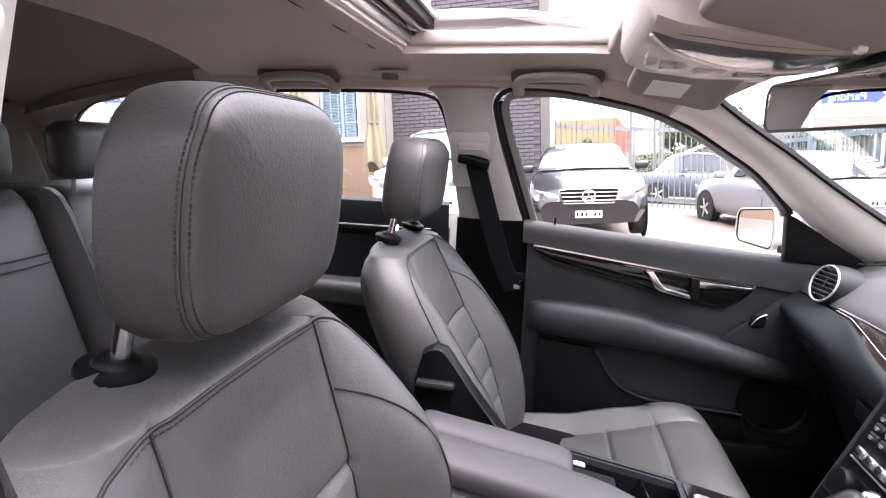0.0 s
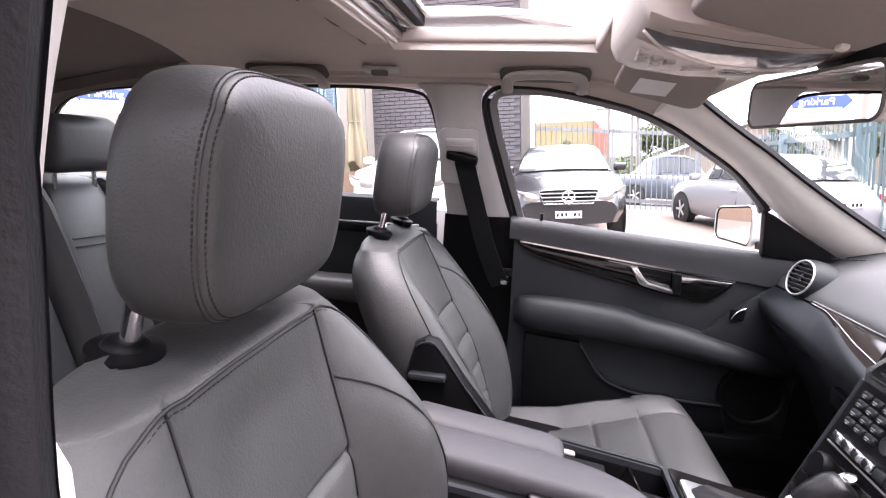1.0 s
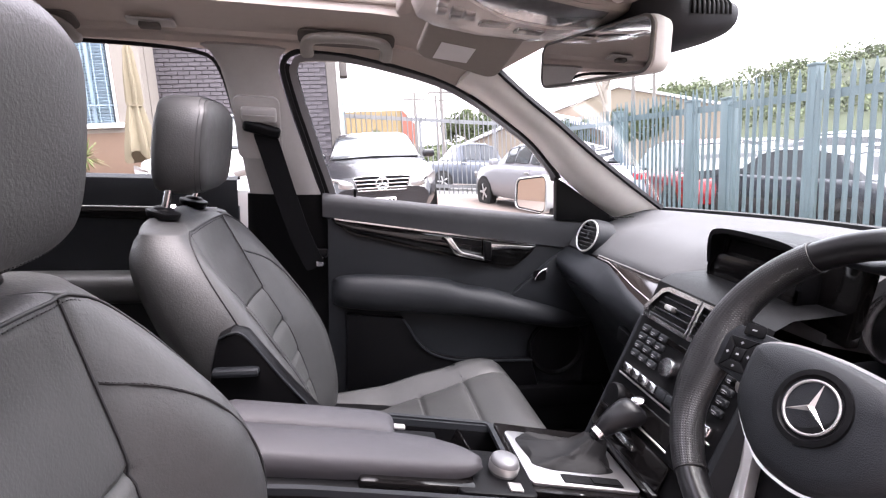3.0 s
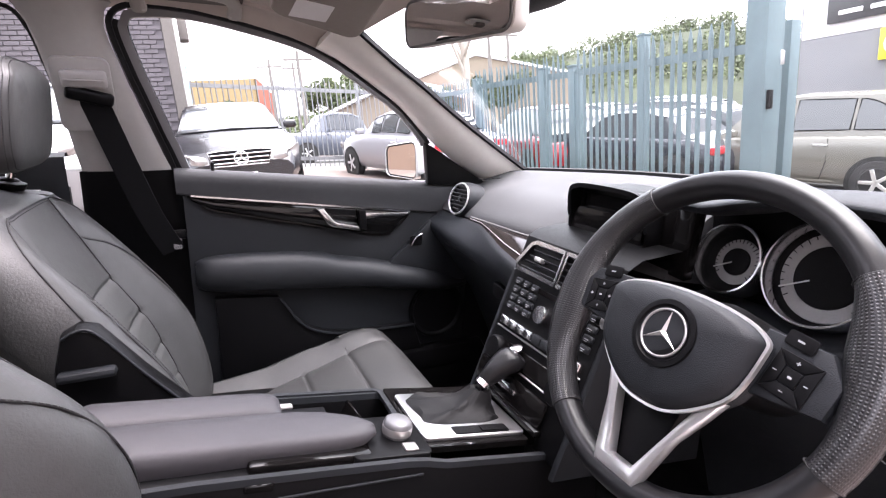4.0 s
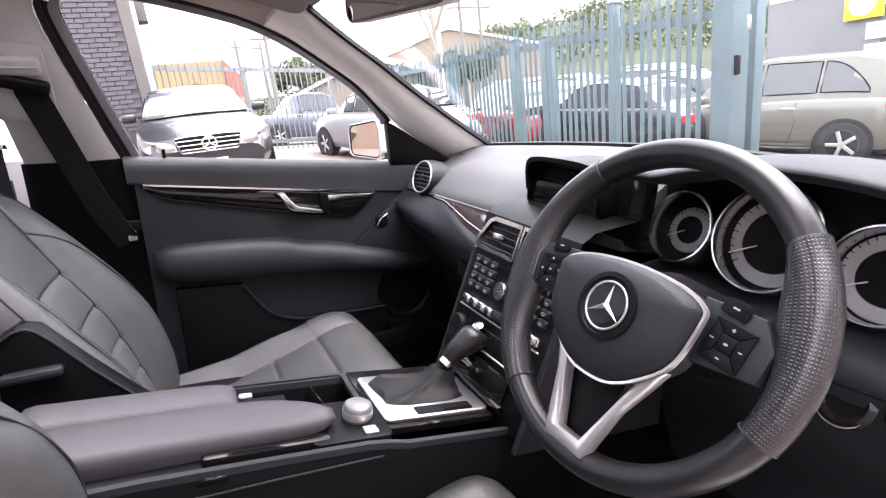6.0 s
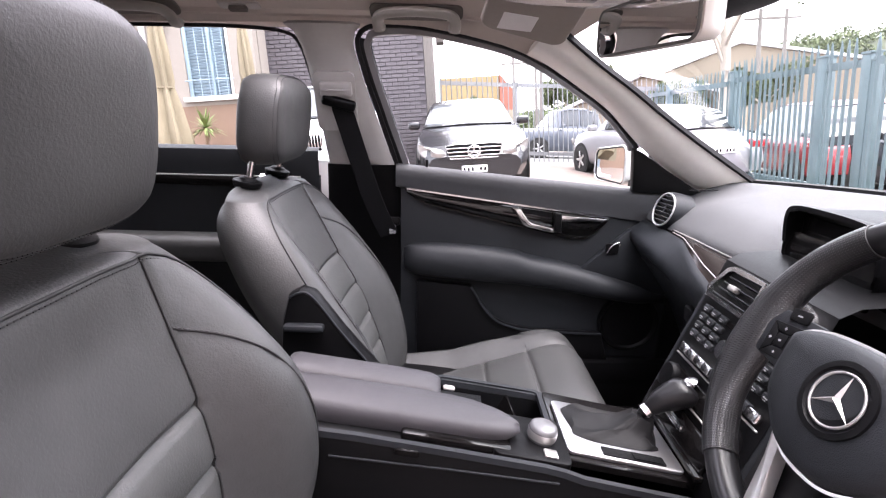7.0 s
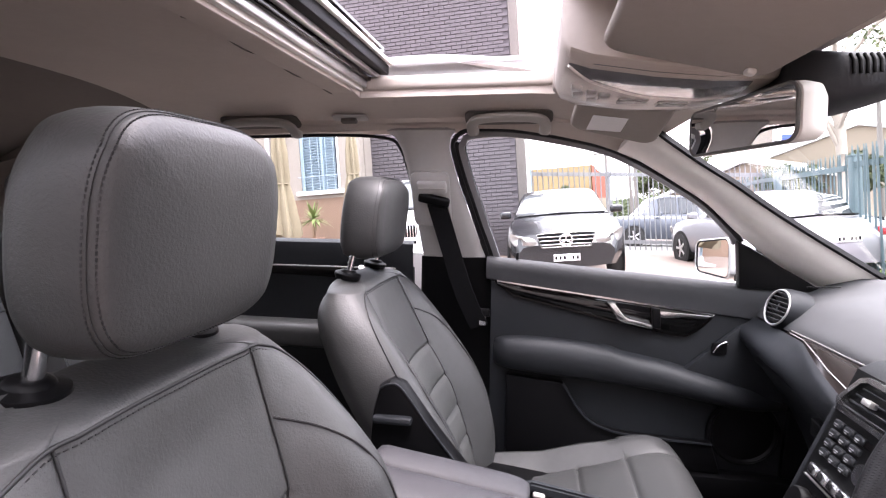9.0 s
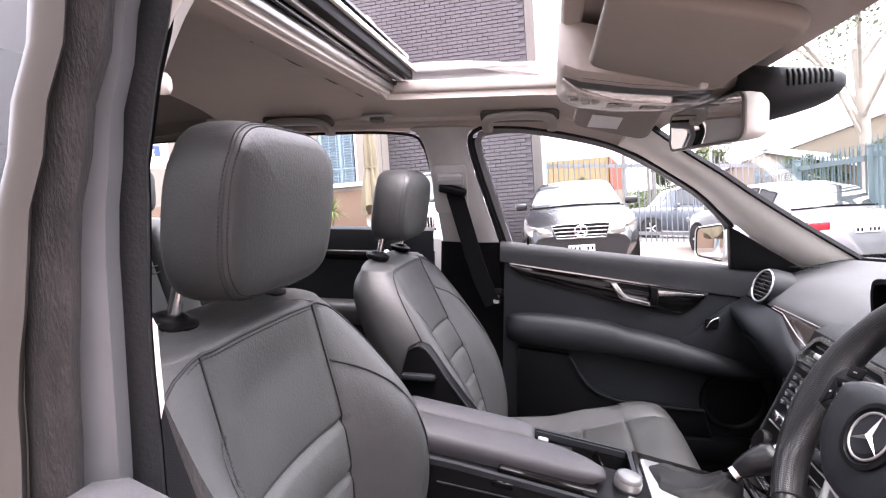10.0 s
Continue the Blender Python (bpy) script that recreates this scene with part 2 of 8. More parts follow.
def stitches(line, step=0.006, size=(0.0035, 0.0011, 0.0011), up=(0, 0, 1)):
    """Small raised thread ends along a line."""
    bm = bmesh.new()
    line = [Vector(q) for q in line]
    run, i = 0.0, 0
    for a, b in zip(line, line[1:]):
        d = (b - a).length
        while run <= d and d > 0:
            p = a.lerp(b, run / d)
            q = (b - a).to_track_quat("X", "Z").to_matrix().to_4x4()
            one = bmesh.ops.create_cube(bm, size=1.0)
            bmesh.ops.transform(bm, matrix=Matrix.Translation(p) @ q @ Matrix.Diagonal((*size, 1)), verts=one["verts"])
            run += step
        run -= d
    return bm


def arc(cx, cy, r, a0, a1, n=8):
    return [(cx + r * math.cos(radians(a0 + (a1 - a0) * i / n)), cy + r * math.sin(radians(a0 + (a1 - a0) * i / n))) for i in range(n + 1)]


def rrect(x0, y0, x1, y1, r, n=5):
    return arc(x1 - r, y1 - r, r, 0, 90, n) + arc(x0 + r, y1 - r, r, 90, 180, n) + arc(x0 + r, y0 + r, r, 180, 270, n) + arc(x1 - r, y0 + r, r, 270, 360, n)


def lerp(a, b, t):
    return a + (b - a) * t


def ramp(t, points):
    """A smooth curve through (t, value) pairs."""
    for (t0, v0), (t1, v1) in zip(points, points[1:]):
        if t <= t1:
            s = min(max((t - t0) / (t1 - t0), 0), 1)
            return lerp(v0, v1, s * s * (3 - 2 * s))
    return points[-1][1]


def curve(t, points):
    """A curve with even slopes through (t, value) pairs."""
    k = len(points)
    if t <= points[0][0]:
        return points[0][1]
    for i in range(k - 1):
        (t0, v0), (t1, v1) = points[i], points[i + 1]
        if t <= t1:
            a, b = points[max(i - 1, 0)], points[min(i + 2, k - 1)]
            m0, m1 = (v1 - a[1]) / (t1 - a[0]), (b[1] - v0) / (b[0] - t0)
            h, s = t1 - t0, (t - t0) / (t1 - t0)
            return (2 * s ** 3 - 3 * s ** 2 + 1) * v0 + (s ** 3 - 2 * s ** 2 + s) * h * m0 + (3 * s ** 2 - 2 * s ** 3) * v1 + (s ** 3 - s ** 2) * h * m1
    return points[-1][1]


def line_at(t, points):
    for (t0, v0), (t1, v1) in zip(points, points[1:]):
        if t <= t1:
            return lerp(v0, v1, min(max((t - t0) / (t1 - t0), 0), 1))
    return points[-1][1]


def span(a, b, n):
    return [a + (b - a) * i / n for i in range(n + 1)]

# ---- the car's shell (setting) ----
YC = 0.035          # the car's middle


def side_y(z):
    """The inner skin of the passenger side above the sill."""
    return 0.735 - 0.42 * (z - 0.92)


def structure(name, bm, m, label, category, **k):
    return solo(name, bm, m, label, category, kind="structure", **k)


# roof: one sheet with a sunroof hole, falling to the rails at both sides and to the rear window
SUN_X0, SUN_X1, SUN_Y0, SUN_Y1 = -0.03, 0.405, -0.36, 0.43


FOLD = -0.59        # cross fold in the lining, above the rear seat


def roof_z(x, y, recess=0.016):
    side = abs(y - YC) / 0.56
    z = 1.365 - 0.075 * side ** 3.2
    z -= 0.072 * max(0, (x - 0.36) / 0.34) ** 1.6
    if x < FOLD:
        z += recess * min(1, (FOLD - x) / 0.012) - 0.16 * ((FOLD - x) / 0.86) ** 1.4
    return z


def roof_mesh(inside):
    bm = bmesh.new()
    xs = sorted(set(span(-1.55, FOLD - 0.012, 14) + span(FOLD, SUN_X0, 8) + span(SUN_X0, SUN_X1, 8) + span(SUN_X1, 0.70, 8)))
    ys = sorted(set(span(YC - 0.58, SUN_Y0, 8) + span(SUN_Y0, SUN_Y1, 12) + span(SUN_Y1, YC + 0.58, 8)))
    pull = lambda x, y: x if x < SUN_X1 else SUN_X1 + (x - SUN_X1) * (1 - 0.26 * min(1, abs(y - YC) / 0.56) ** 3)  # noqa: E731
    vs = {(i, j): bm.verts.new((pull(x, y), y, roof_z(pull(x, y), y))) for i, x in enumerate(xs) for j, y in enumerate(ys)}
    e = 1e-6
    for i in range(len(xs) - 1):
        for j in range(len(ys) - 1):
            hole = xs[i] >= SUN_X0 - e and xs[i + 1] <= SUN_X1 + e and ys[j] >= SUN_Y0 - e and ys[j + 1] <= SUN_Y1 + e
            rear = xs[i + 1] <= FOLD + e
            if not hole and rear == (not inside):
                bm.faces.new([vs[i, j], vs[i + 1, j], vs[i + 1, j + 1], vs[i, j + 1]])
    loose = [v for v in bm.verts if not v.link_faces]
    bmesh.ops.delete(bm, geom=loose, context="VERTS")
    bmesh.ops.recalc_face_normals(bm, faces=bm.faces[:])
    if sum(f.normal.z for f in bm.faces) > 0:
        bmesh.ops.reverse_faces(bm, faces=bm.faces[:])
    bmesh.ops.solidify(bm, geom=bm.faces[:], thickness=0.035)
    return bm


structure("ceiling", roof_mesh(True), LINER, "beige cloth roof lining of a car with an open sunroof", "roof lining")
# rear copy of the beige lining, with the shade there put into its colour
SHADED_LINER = mat("shaded_roof_cloth", (0.15, 0.13, 0.115), 0.95, var=0.06, scale=7, bump=0.5, bscale=1500)
structure("ceiling_rear", roof_mesh(False), SHADED_LINER, "shade-darkened beige cloth roof lining falling to the rear window", "roof lining")

# outer roof skin above it, silver, with the same hole
def roof_skin():
    bm = bmesh.new()
    xs = sorted(set(span(-1.5, SUN_X0, 10) + span(SUN_X0, SUN_X1, 6) + span(SUN_X1, 0.66, 5)))
    ys = sorted(set(span(YC - 0.56, SUN_Y0, 5) + span(SUN_Y0, SUN_Y1, 8) + span(SUN_Y1, YC + 0.56, 5)))
    vs = {(i, j): bm.verts.new((x, y, roof_z(x, y, 0.0) + 0.080)) for i, x in enumerate(xs) for j, y in enumerate(ys)}
    e = 1e-6
    for i in range(len(xs) - 1):
        for j in range(len(ys) - 1):
            if not (xs[i] >= SUN_X0 - e and xs[i + 1] <= SUN_X1 + e and ys[j] >= SUN_Y0 - e and ys[j + 1] <= SUN_Y1 + e):
                bm.faces.new([vs[i, j], vs[i + 1, j], vs[i + 1, j + 1], vs[i, j + 1]])
    bmesh.ops.solidify(bm, geom=bm.faces[:], thickness=0.004)
    return bm


PAINT = mat("silver_car_paint", (0.5, 0.5, 0.5), 0.3, 0.5, coat=0.7)
structure("roof_skin", roof_skin(), PAINT, "silver painted steel roof of a car", "car roof")


def profile_wall(points, thick, inward, m, name, label, category):
    """A curved band: rows of (lower, upper) points, thickened away from the cabin."""
    bm = bmesh.new()
    rows = [[bm.verts.new(p) for p in row] for row in points]
    for a, b in zip(rows, rows[1:]):
        for i in range(len(a) - 1):
            bm.faces.new((a[i], a[i + 1], b[i + 1], b[i]))
    bm.normal_update()
    if sum(f.normal.dot(Vector(inward)) for f in bm.faces) < 0:
        bmesh.ops.reverse_faces(bm, faces=bm.faces[:])
    bmesh.ops.solidify(bm, geom=bm.faces[:], thickness=thick)
    return structure(name, bm, m, label, category)


# side rail above the doors, from the rear to the A-pillar, on both sides
def rail(sgn, name, xs, m):
    """sgn 1: passenger side; -1: driver side, mirrored about the middle."""
    def P(x, y, z):
        return (x, y if sgn > 0 else 2 * YC - y, z)
    rows = []
    for x in xs:
        zt = roof_z(x, YC + 0.50, 0.0)
        zb = line_at(x, [(-1.222, 0.96), (-1.212, 1.02), (-1.19, 1.085), (-1.16, 1.14), (-1.10, 1.205), (-1.0, 1.248), (-0.88, 1.262), (-0.70, 1.271), (-0.45, 1.281), (0.0, 1.288), (0.18, 1.288), (0.30, 1.286), (0.42, 1.268), (0.53, 1.243), (0.60, 1.212)])
        yb = side_y(zb)
        yt = YC + 0.515
        row = [P(x, lerp(yb, yt, s), lerp(zb, zt - 0.012, s) + 0.012 * math.sin(math.pi * s)) for s in (0, 0.2, 0.4, 0.6, 0.8, 1)]
        rows.append(row)
    profile_wall(rows, 0.03, (0, -sgn, -0.5), m, name, "%s cloth rail above the car doors" % ("beige" if m is LINER else "shade-darkened beige"), "roof rail")


for k, sgn in enumerate((1, -1)):
    rail(sgn, "trim_%d" % (1 + k), span(-0.64, 0.60, 26), LINER)
    rail(sgn, "trim_%d" % (25 + k), span(-1.222, -1.02, 12) + span(-1.0, -0.64, 8), SHADED_LINER)


# A-pillars
def a_pillar(sgn, name):
    def P(x, y, z):
        return (x + (0 if sgn > 0 else 0.07), y if sgn > 0 else 2 * YC - y, z)
    outer = [(0.56, 0.604, 1.230), (0.614, 0.615, 1.208), (0.706, 0.639, 1.155), (0.785, 0.660, 1.105), (0.872, 0.687, 1.030), (0.975, 0.718, 0.955), (1.09, 0.745, 0.885)]
    inner = [(0.60, 0.500, 1.285), (0.655, 0.520, 1.245), (0.735, 0.545, 1.195), (0.815, 0.565, 1.148), (0.905, 0.588, 1.09), (1.02, 0.618, 1.022), (1.19, 0.655, 0.925)]
    rows = []
    for o, i in zip(smooth_line(outer, 4), smooth_line(inner, 4)):
        o, i = Vector(o), Vector(i)
        bulge = Vector((-0.35, -0.75, -0.45)).normalized()
        rows.append([P(*(o.lerp(i, s) + bulge * 0.022 * math.sin(math.pi * min(1, s * 1.02)) ** 0.7)) for s in (0, 0.1, 0.25, 0.4, 0.55, 0.7, 0.85, 1)])
    profile_wall(rows, 0.02, (-0.3, -sgn, -0.2), TRIM, name, "beige plastic trim of a windscreen pillar", "pillar")


a_pillar(1, "trim_3")
a_pillar(-1, "trim_4")

# B-pillar on the passenger side: grey upper trim, black lower trim
def b_pillar(sgn):
    def P(x, z, off=0.0):
        y = side_y(z) - off if z > 0.86 else 0.76 - off
        return (x, y if sgn > 0 else 2 * YC - y, z)
    front = [(1.284, 0.168), (1.270, 0.154), (1.24, 0.148), (1.20, 0.157), (1.13, 0.176), (1.05, 0.202), (0.99, 0.220), (0.951, 0.234)]
    back = [(1.284, -0.012), (1.270, 0.010), (1.24, 0.024), (1.20, 0.032), (1.13, 0.040), (1.05, 0.047), (0.99, 0.052), (0.951, 0.056)]
    rows = []
    for (z, xf), (_, xb) in zip(front, back):
        rows.append([P(lerp(xb, xf, s), z, 0.022 * math.sin(math.pi * s) ** 0.5) for s in (0, 0.06, 0.15, 0.3, 0.5, 0.7, 0.85, 0.94, 1)])
    profile_wall(rows, 0.03, (0, -sgn, 0), GREYTRIM, "trim_5" if sgn > 0 else "trim_6", "grey plastic upper trim of the middle door pillar", "pillar")
    rows = []
    for z, xf, xb in ((0.950, 0.236, 0.050), (0.8, 0.266, 0.040), (0.6, 0.31, 0.0), (0.4, 0.35, 0.0), (0.25, 0.37, -0.02)):
        rows.append([P(lerp(xb, xf, s), z, 0.024 * math.sin(math.pi * s) ** 0.5) for s in (0, 0.06, 0.15, 0.3, 0.5, 0.7, 0.85, 0.94, 1)])
    profile_wall(rows, 0.03, (0, -sgn, 0), HARD, "trim_7" if sgn > 0 else "trim_8", "black plastic lower trim of the middle door pillar", "pillar")


b_pillar(1)

# rubber door seal round the passenger's front door opening
SEAL = [(0.34, 0.42), (0.30, 0.60), (0.272, 0.75), (0.252, 0.88), (0.236, 0.962), (0.211, 1.045), (0.190, 1.115), (0.176, 1.16), (0.158, 1.235), (0.160, 1.260), (0.178, 1.278), (0.215, 1.286), (0.30, 1.284), (0.42, 1.266), (0.53, 1.241), (0.614, 1.206), (0.706, 1.154), (0.785, 1.104), (0.86, 1.037), (0.885, 1.010)]
structure("trim_9", sweep(smooth_line([(x, (side_y(z) if z > 0.9 else 0.745) + 0.004, z) for x, z in SEAL], 5), [(-0.005, -0.004), (0.005, -0.004), (0.006, 0.002), (0.002, 0.006), (-0.003, 0.005), (-0.006, 0.002)], up=(0, 1, 0)),
          RUBBER, "black rubber seal round the front door opening", "door seal")
structure("trim_21", sweep(smooth_line([(x + 0.012, (side_y(z) if z > 0.9 else 0.745) + 0.022, z) for x, z in SEAL[:10]], 5), [(-0.020, -0.004), (0.020, -0.004), (0.020, 0.004), (-0.020, 0.004)], up=(0, 1, 0)), RUBBER, "black upright of the front door frame", "door frame")
# window frame of the closed front passenger door
FRAME = [(0.266, 0.945), (0.249, 1.0), (0.234, 1.045), (0.213, 1.115), (0.199, 1.16), (0.180, 1.235), (0.184, 1.257), (0.204, 1.272), (0.30, 1.276), (0.42, 1.258), (0.53, 1.233), (0.614, 1.198), (0.706, 1.147), (0.785, 1.098), (0.857, 1.032), (0.875, 1.005)]
structure("trim_10", sweep(smooth_line([(x, side_y(z) + 0.018, z) for x, z in FRAME], 5), [(-0.008, -0.006), (0.008, -0.006), (0.008, 0.006), (-0.008, 0.006)], up=(0, 1, 0)),
          mat("grey_window_frame", (0.17, 0.17, 0.175), 0.5, var=0.05, scale=9), "grey frame round the door window", "window frame")
# rear door's window frame
FRAME_R = [(0.058, 0.985), (0.046, 1.1), (0.034, 1.18), (0.020, 1.238), (-0.012, 1.268), (-0.128, 1.278), (-0.3, 1.278), (-0.45, 1.276), (-0.70, 1.270), (-0.88, 1.262), (-1.0, 1.248), (-1.10, 1.205), (-1.16, 1.14), (-1.20, 1.06), (-1.215, 0.99)]
structure("trim_11", sweep(smooth_line([(x, side_y(z) + 0.012, z) for x, z in FRAME_R], 5), [(-0.004, -0.004), (0.004, -0.004), (0.004, 0.004), (-0.004, 0.004)], up=(0, 1, 0)),
          RUBBER, "black rubber frame of the rear door window", "window frame")


def pane(name, outline, lift, m, label, sgn=1):
    """A side window on the sloping skin, from an outline of (x, z)."""
    bm = bmesh.new()
    vs = [bm.verts.new((x, YC + sgn * (side_y(z) + lift - YC), z)) for x, z in outline]
    bm.faces.new(vs)
    bm.normal_update()
    ob = structure(name, bm, m, label, "window", smooth=False)
    ob.visible_shadow = m is not TINT
    return ob


pane("window_1", [(0.262, 0.90)] + FRAME + [(0.90, 0.90)], 0.020, TINT, "clear side window of the passenger's front door")
pane("window_2", [(0.062, 0.95)] + FRAME_R + [(-1.215, 0.95)], 0.016, TINT, "clear side window of the rear door")
# out-of-view pane, added to cut light through the driver's rear door
pane("window_6", [(0.062, 0.95)] + FRAME_R + [(-1.215, 0.95)], 0.016, DIMMED, "unseen side window of the driver's rear door, darkened to cut light", -1)


# windscreen
def ws(u, v):
    """u across from driver's (0) to passenger's side (1), v from the base to the top."""
    s = 2 * u - 1
    bow = 1 - s * s
    base = Vector((1.20 + 0.19 * bow, YC + s * 0.625, 0.93 + 0.02 * bow))
    top = Vector((0.62 + 0.09 * bow, YC + s * 0.475, 1.285 + 0.03 * bow))
    p = base.lerp(top, v)
    return p + Vector((0.06, 0, 0.06)) * math.sin(math.pi * v) * 0.5


g = structure("window_3", sheet(ws, span(0, 1, 24), span(0, 1, 10)), SCREEN, "clear curved windscreen of the car", "windscreen")
g.visible_shadow = False
WS_EDGE = [(0.60, 0.498, 1.288), (0.655, 0.516, 1.249), (0.735, 0.541, 1.199), (0.815, 0.561, 1.152), (0.905, 0.584, 1.094), (1.02, 0.614, 1.026), (1.19, 0.651, 0.929)]
structure("trim_12", sweep(smooth_line(WS_EDGE, 5), [(-0.006, -0.004), (0.006, -0.004), (0.006, 0.004), (-0.006, 0.004)], up=(-0.5, -0.6, 0.6)),
          RUBBER, "black border along the windscreen", "windscreen border")
structure("trim_13", sweep([ws(u, 0) + Vector((-0.01, 0, 0.004)) for u in span(0, 1, 24)], [(-0.02, -0.006), (0.02, -0.006), (0.02, 0.004), (-0.02, 0.004)]),
          RUBBER, "black border along the foot of the windscreen", "windscreen border")
# closing panels that no view shows well: floor, firewall, rear shelf and tail, driver's sill
structure("floor", rbox((2.9, 1.5, 0.04), (-0.1, YC, 0.235), 0.005), CARPET, "black carpeted floor of the car", "car floor")
structure("wall_front", plate([(YC - 0.72, 0.25), (YC + 0.72, 0.25), (YC + 0.72, 0.86), (YC - 0.72, 0.86)], 1.30, 1.34, "x"), CARPET, "black lined bulkhead behind the dashboard", "bulkhead")
structure("wall_rear", plate([(YC - 0.72, 0.25), (YC + 0.72, 0.25), (YC + 0.72, 0.92), (YC - 0.72, 0.92)], -1.30, -1.26, "x"), CARPET, "black panel behind the rear seat", "bulkhead")
structure("rear_shelf", rbox((0.42, 1.3, 0.03), (-1.32, YC, 0.93), 0.01), CARPET, "black rear shelf under the rear window", "rear shelf")


# rear pillar (C-pillar) with the quarter of the rear window
def c_pillar(sgn, name):
    rows = []
    for x, zb, zt in ((-1.22, 0.94, 1.26), (-1.26, 0.94, 1.25), (-1.30, 0.94, 1.24), (-1.34, 0.94, 1.22), (-1.40, 0.93, 1.18), (-1.48, 0.93, 1.10)):
        row = []
        for s in span(0, 1, 8):
            z = lerp(zb, zt, s)
            y = side_y(z) - 0.03 - 0.03 * s
            row.append((x, y if sgn > 0 else 2 * YC - y, z))
        rows.append(row)
    profile_wall(rows, 0.03, (0.3, -sgn, 0), SHADED_LINER, name, "dark taupe trim of the rear window pillar", "pillar")


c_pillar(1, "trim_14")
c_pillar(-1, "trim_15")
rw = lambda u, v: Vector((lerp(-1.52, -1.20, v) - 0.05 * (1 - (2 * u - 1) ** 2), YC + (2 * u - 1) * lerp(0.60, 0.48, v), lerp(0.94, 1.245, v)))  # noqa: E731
g = structure("window_4", sheet(rw, span(0, 1, 12), span(0, 1, 4)), DIMMED, "smoked rear window of the car", "rear window")

# quarter trim in the same shade-darkened lining colour
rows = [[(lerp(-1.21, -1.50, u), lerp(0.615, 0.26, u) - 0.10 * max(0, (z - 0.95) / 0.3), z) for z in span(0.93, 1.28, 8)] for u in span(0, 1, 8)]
profile_wall(rows, 0.02, (0.6, -0.6, 0), SHADED_LINER, "trim_22", "dark taupe cloth rear quarter trim", "pillar")
# driver's side: the middle pillar seen from the open door
def strip(edge, width, y, m, name, label, thick=0.02):
    rows = []
    for z in span(0.50, 1.30, 32):
        x = ramp(z, edge) + 0.006
        rows.append([(x + width * s, y + 0.006 - 0.006 * math.sin(math.pi * s), z) for s in (0, 0.15, 0.35, 0.65, 0.85, 1)])
    profile_wall(rows, thick, (0.3, -1, 0), m, name, label, "pillar")


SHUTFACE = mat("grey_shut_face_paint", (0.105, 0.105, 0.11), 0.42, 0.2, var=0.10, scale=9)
FUZZ = mat("worn_brush_seal", (0.014, 0.0115, 0.0112), 0.95, var=0.95, scale=110, bump=1.0, bscale=700, stretch=(1, 1, 0.3))
strip([(0.50, 0.160), (0.80, 0.128), (0.94, 0.128), (0.965, 0.140), (1.03, 0.138), (1.05, 0.124), (1.10, 0.128), (1.15, 0.140), (1.18, 0.148), (1.216, 0.164), (1.26, 0.195), (1.30, 0.245)], 0.010, -0.610, TRIM, "trim_16", "cream edge of the driver's pillar trim", thick=0.005)
strip([(0.50, 0.178), (0.80, 0.147), (0.936, 0.140), (1.02, 0.137), (1.12, 0.142), (1.15, 0.148), (1.21, 0.163), (1.26, 0.186), (1.30, 0.226)], 0.024, -0.632, RUBBER, "trim_17", "black rubber seal on the driver's door pillar")
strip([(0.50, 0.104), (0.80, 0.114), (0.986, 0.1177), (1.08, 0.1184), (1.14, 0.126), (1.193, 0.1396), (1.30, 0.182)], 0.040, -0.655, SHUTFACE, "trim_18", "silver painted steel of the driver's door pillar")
strip([(0.50, 0.079), (0.80, 0.101), (0.992, 0.1185), (1.0815, 0.1256), (1.14, 0.139), (1.187, 0.1545), (1.30, 0.196)], 0.030, -0.672, FUZZ, "trim_19", "worn dark brush seal on the rear door's edge")
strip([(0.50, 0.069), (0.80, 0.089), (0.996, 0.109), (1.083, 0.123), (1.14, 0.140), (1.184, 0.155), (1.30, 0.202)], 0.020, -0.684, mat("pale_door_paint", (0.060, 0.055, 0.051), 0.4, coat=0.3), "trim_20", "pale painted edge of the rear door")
# the pillar's cream trim, wrapping inward, with the belt guide's knob
rows = []
for z in span(1.05, 1.30, 24):
    xi = line_at(z, [(1.05, 0.078), (1.073, 0.084), (1.113, 0.093), (1.138, 0.099), (1.16, 0.106), (1.18, 0.113), (1.1985, 0.119), (1.24, 0.138), (1.30, 0.172)])
    xo = line_at(z, [(1.05, 0.144), (1.10, 0.147), (1.15, 0.158), (1.18, 0.167), (1.216, 0.192), (1.30, 0.276)])
    rows.append([(lerp(xi, xo, s) + 0.008 * math.sin(math.pi * s), lerp(-0.550, -0.613, s), z) for s in (0, 0.08, 0.25, 0.5, 0.75, 1)])
profile_wall(rows, 0.012, (1, 0.3, 0), TRIM, "trim_23", "cream plastic trim of the driver's door pillar", "pillar")
knob = lathe([(0.0, 0.0), (0.0045, 0.0), (0.0062, 0.0015), (0.0067, 0.0045), (0.0058, 0.0075), (0.0035, 0.009), (0.0, 0.0095)], (0.164, -0.606, 1.172), (1, 0.6, 0.1), 24)
structure("trim_24", knob, TRIM, "cream knob of the seat belt guide", "belt guide")
structure("trim_21", plate([(0.12, 0.86), (0.148, 0.944), (0.161, 0.957), (0.182, 0.962), (0.211, 0.952), (0.26, 0.93), (0.26, 0.86)], -0.69, -0.66, "y", 0.004), mat("grey_latch_cover", (0.045, 0.045, 0.048), 0.55, var=0.06, scale=12, bump=0.2, bscale=900), "grey plastic cover low on the driver's door pillar", "pillar")
rows = [[(x, -0.67 + 0.36 * max(0, z - 0.95), z) for z in span(0.3, 0.96, 8)] for x in span(-1.3, 0.06, 6)]
profile_wall(rows, 0.03, (0, 1, 0), PLASTIC, "wall_driver_rear", "closed rear door on the driver's side", "car door")
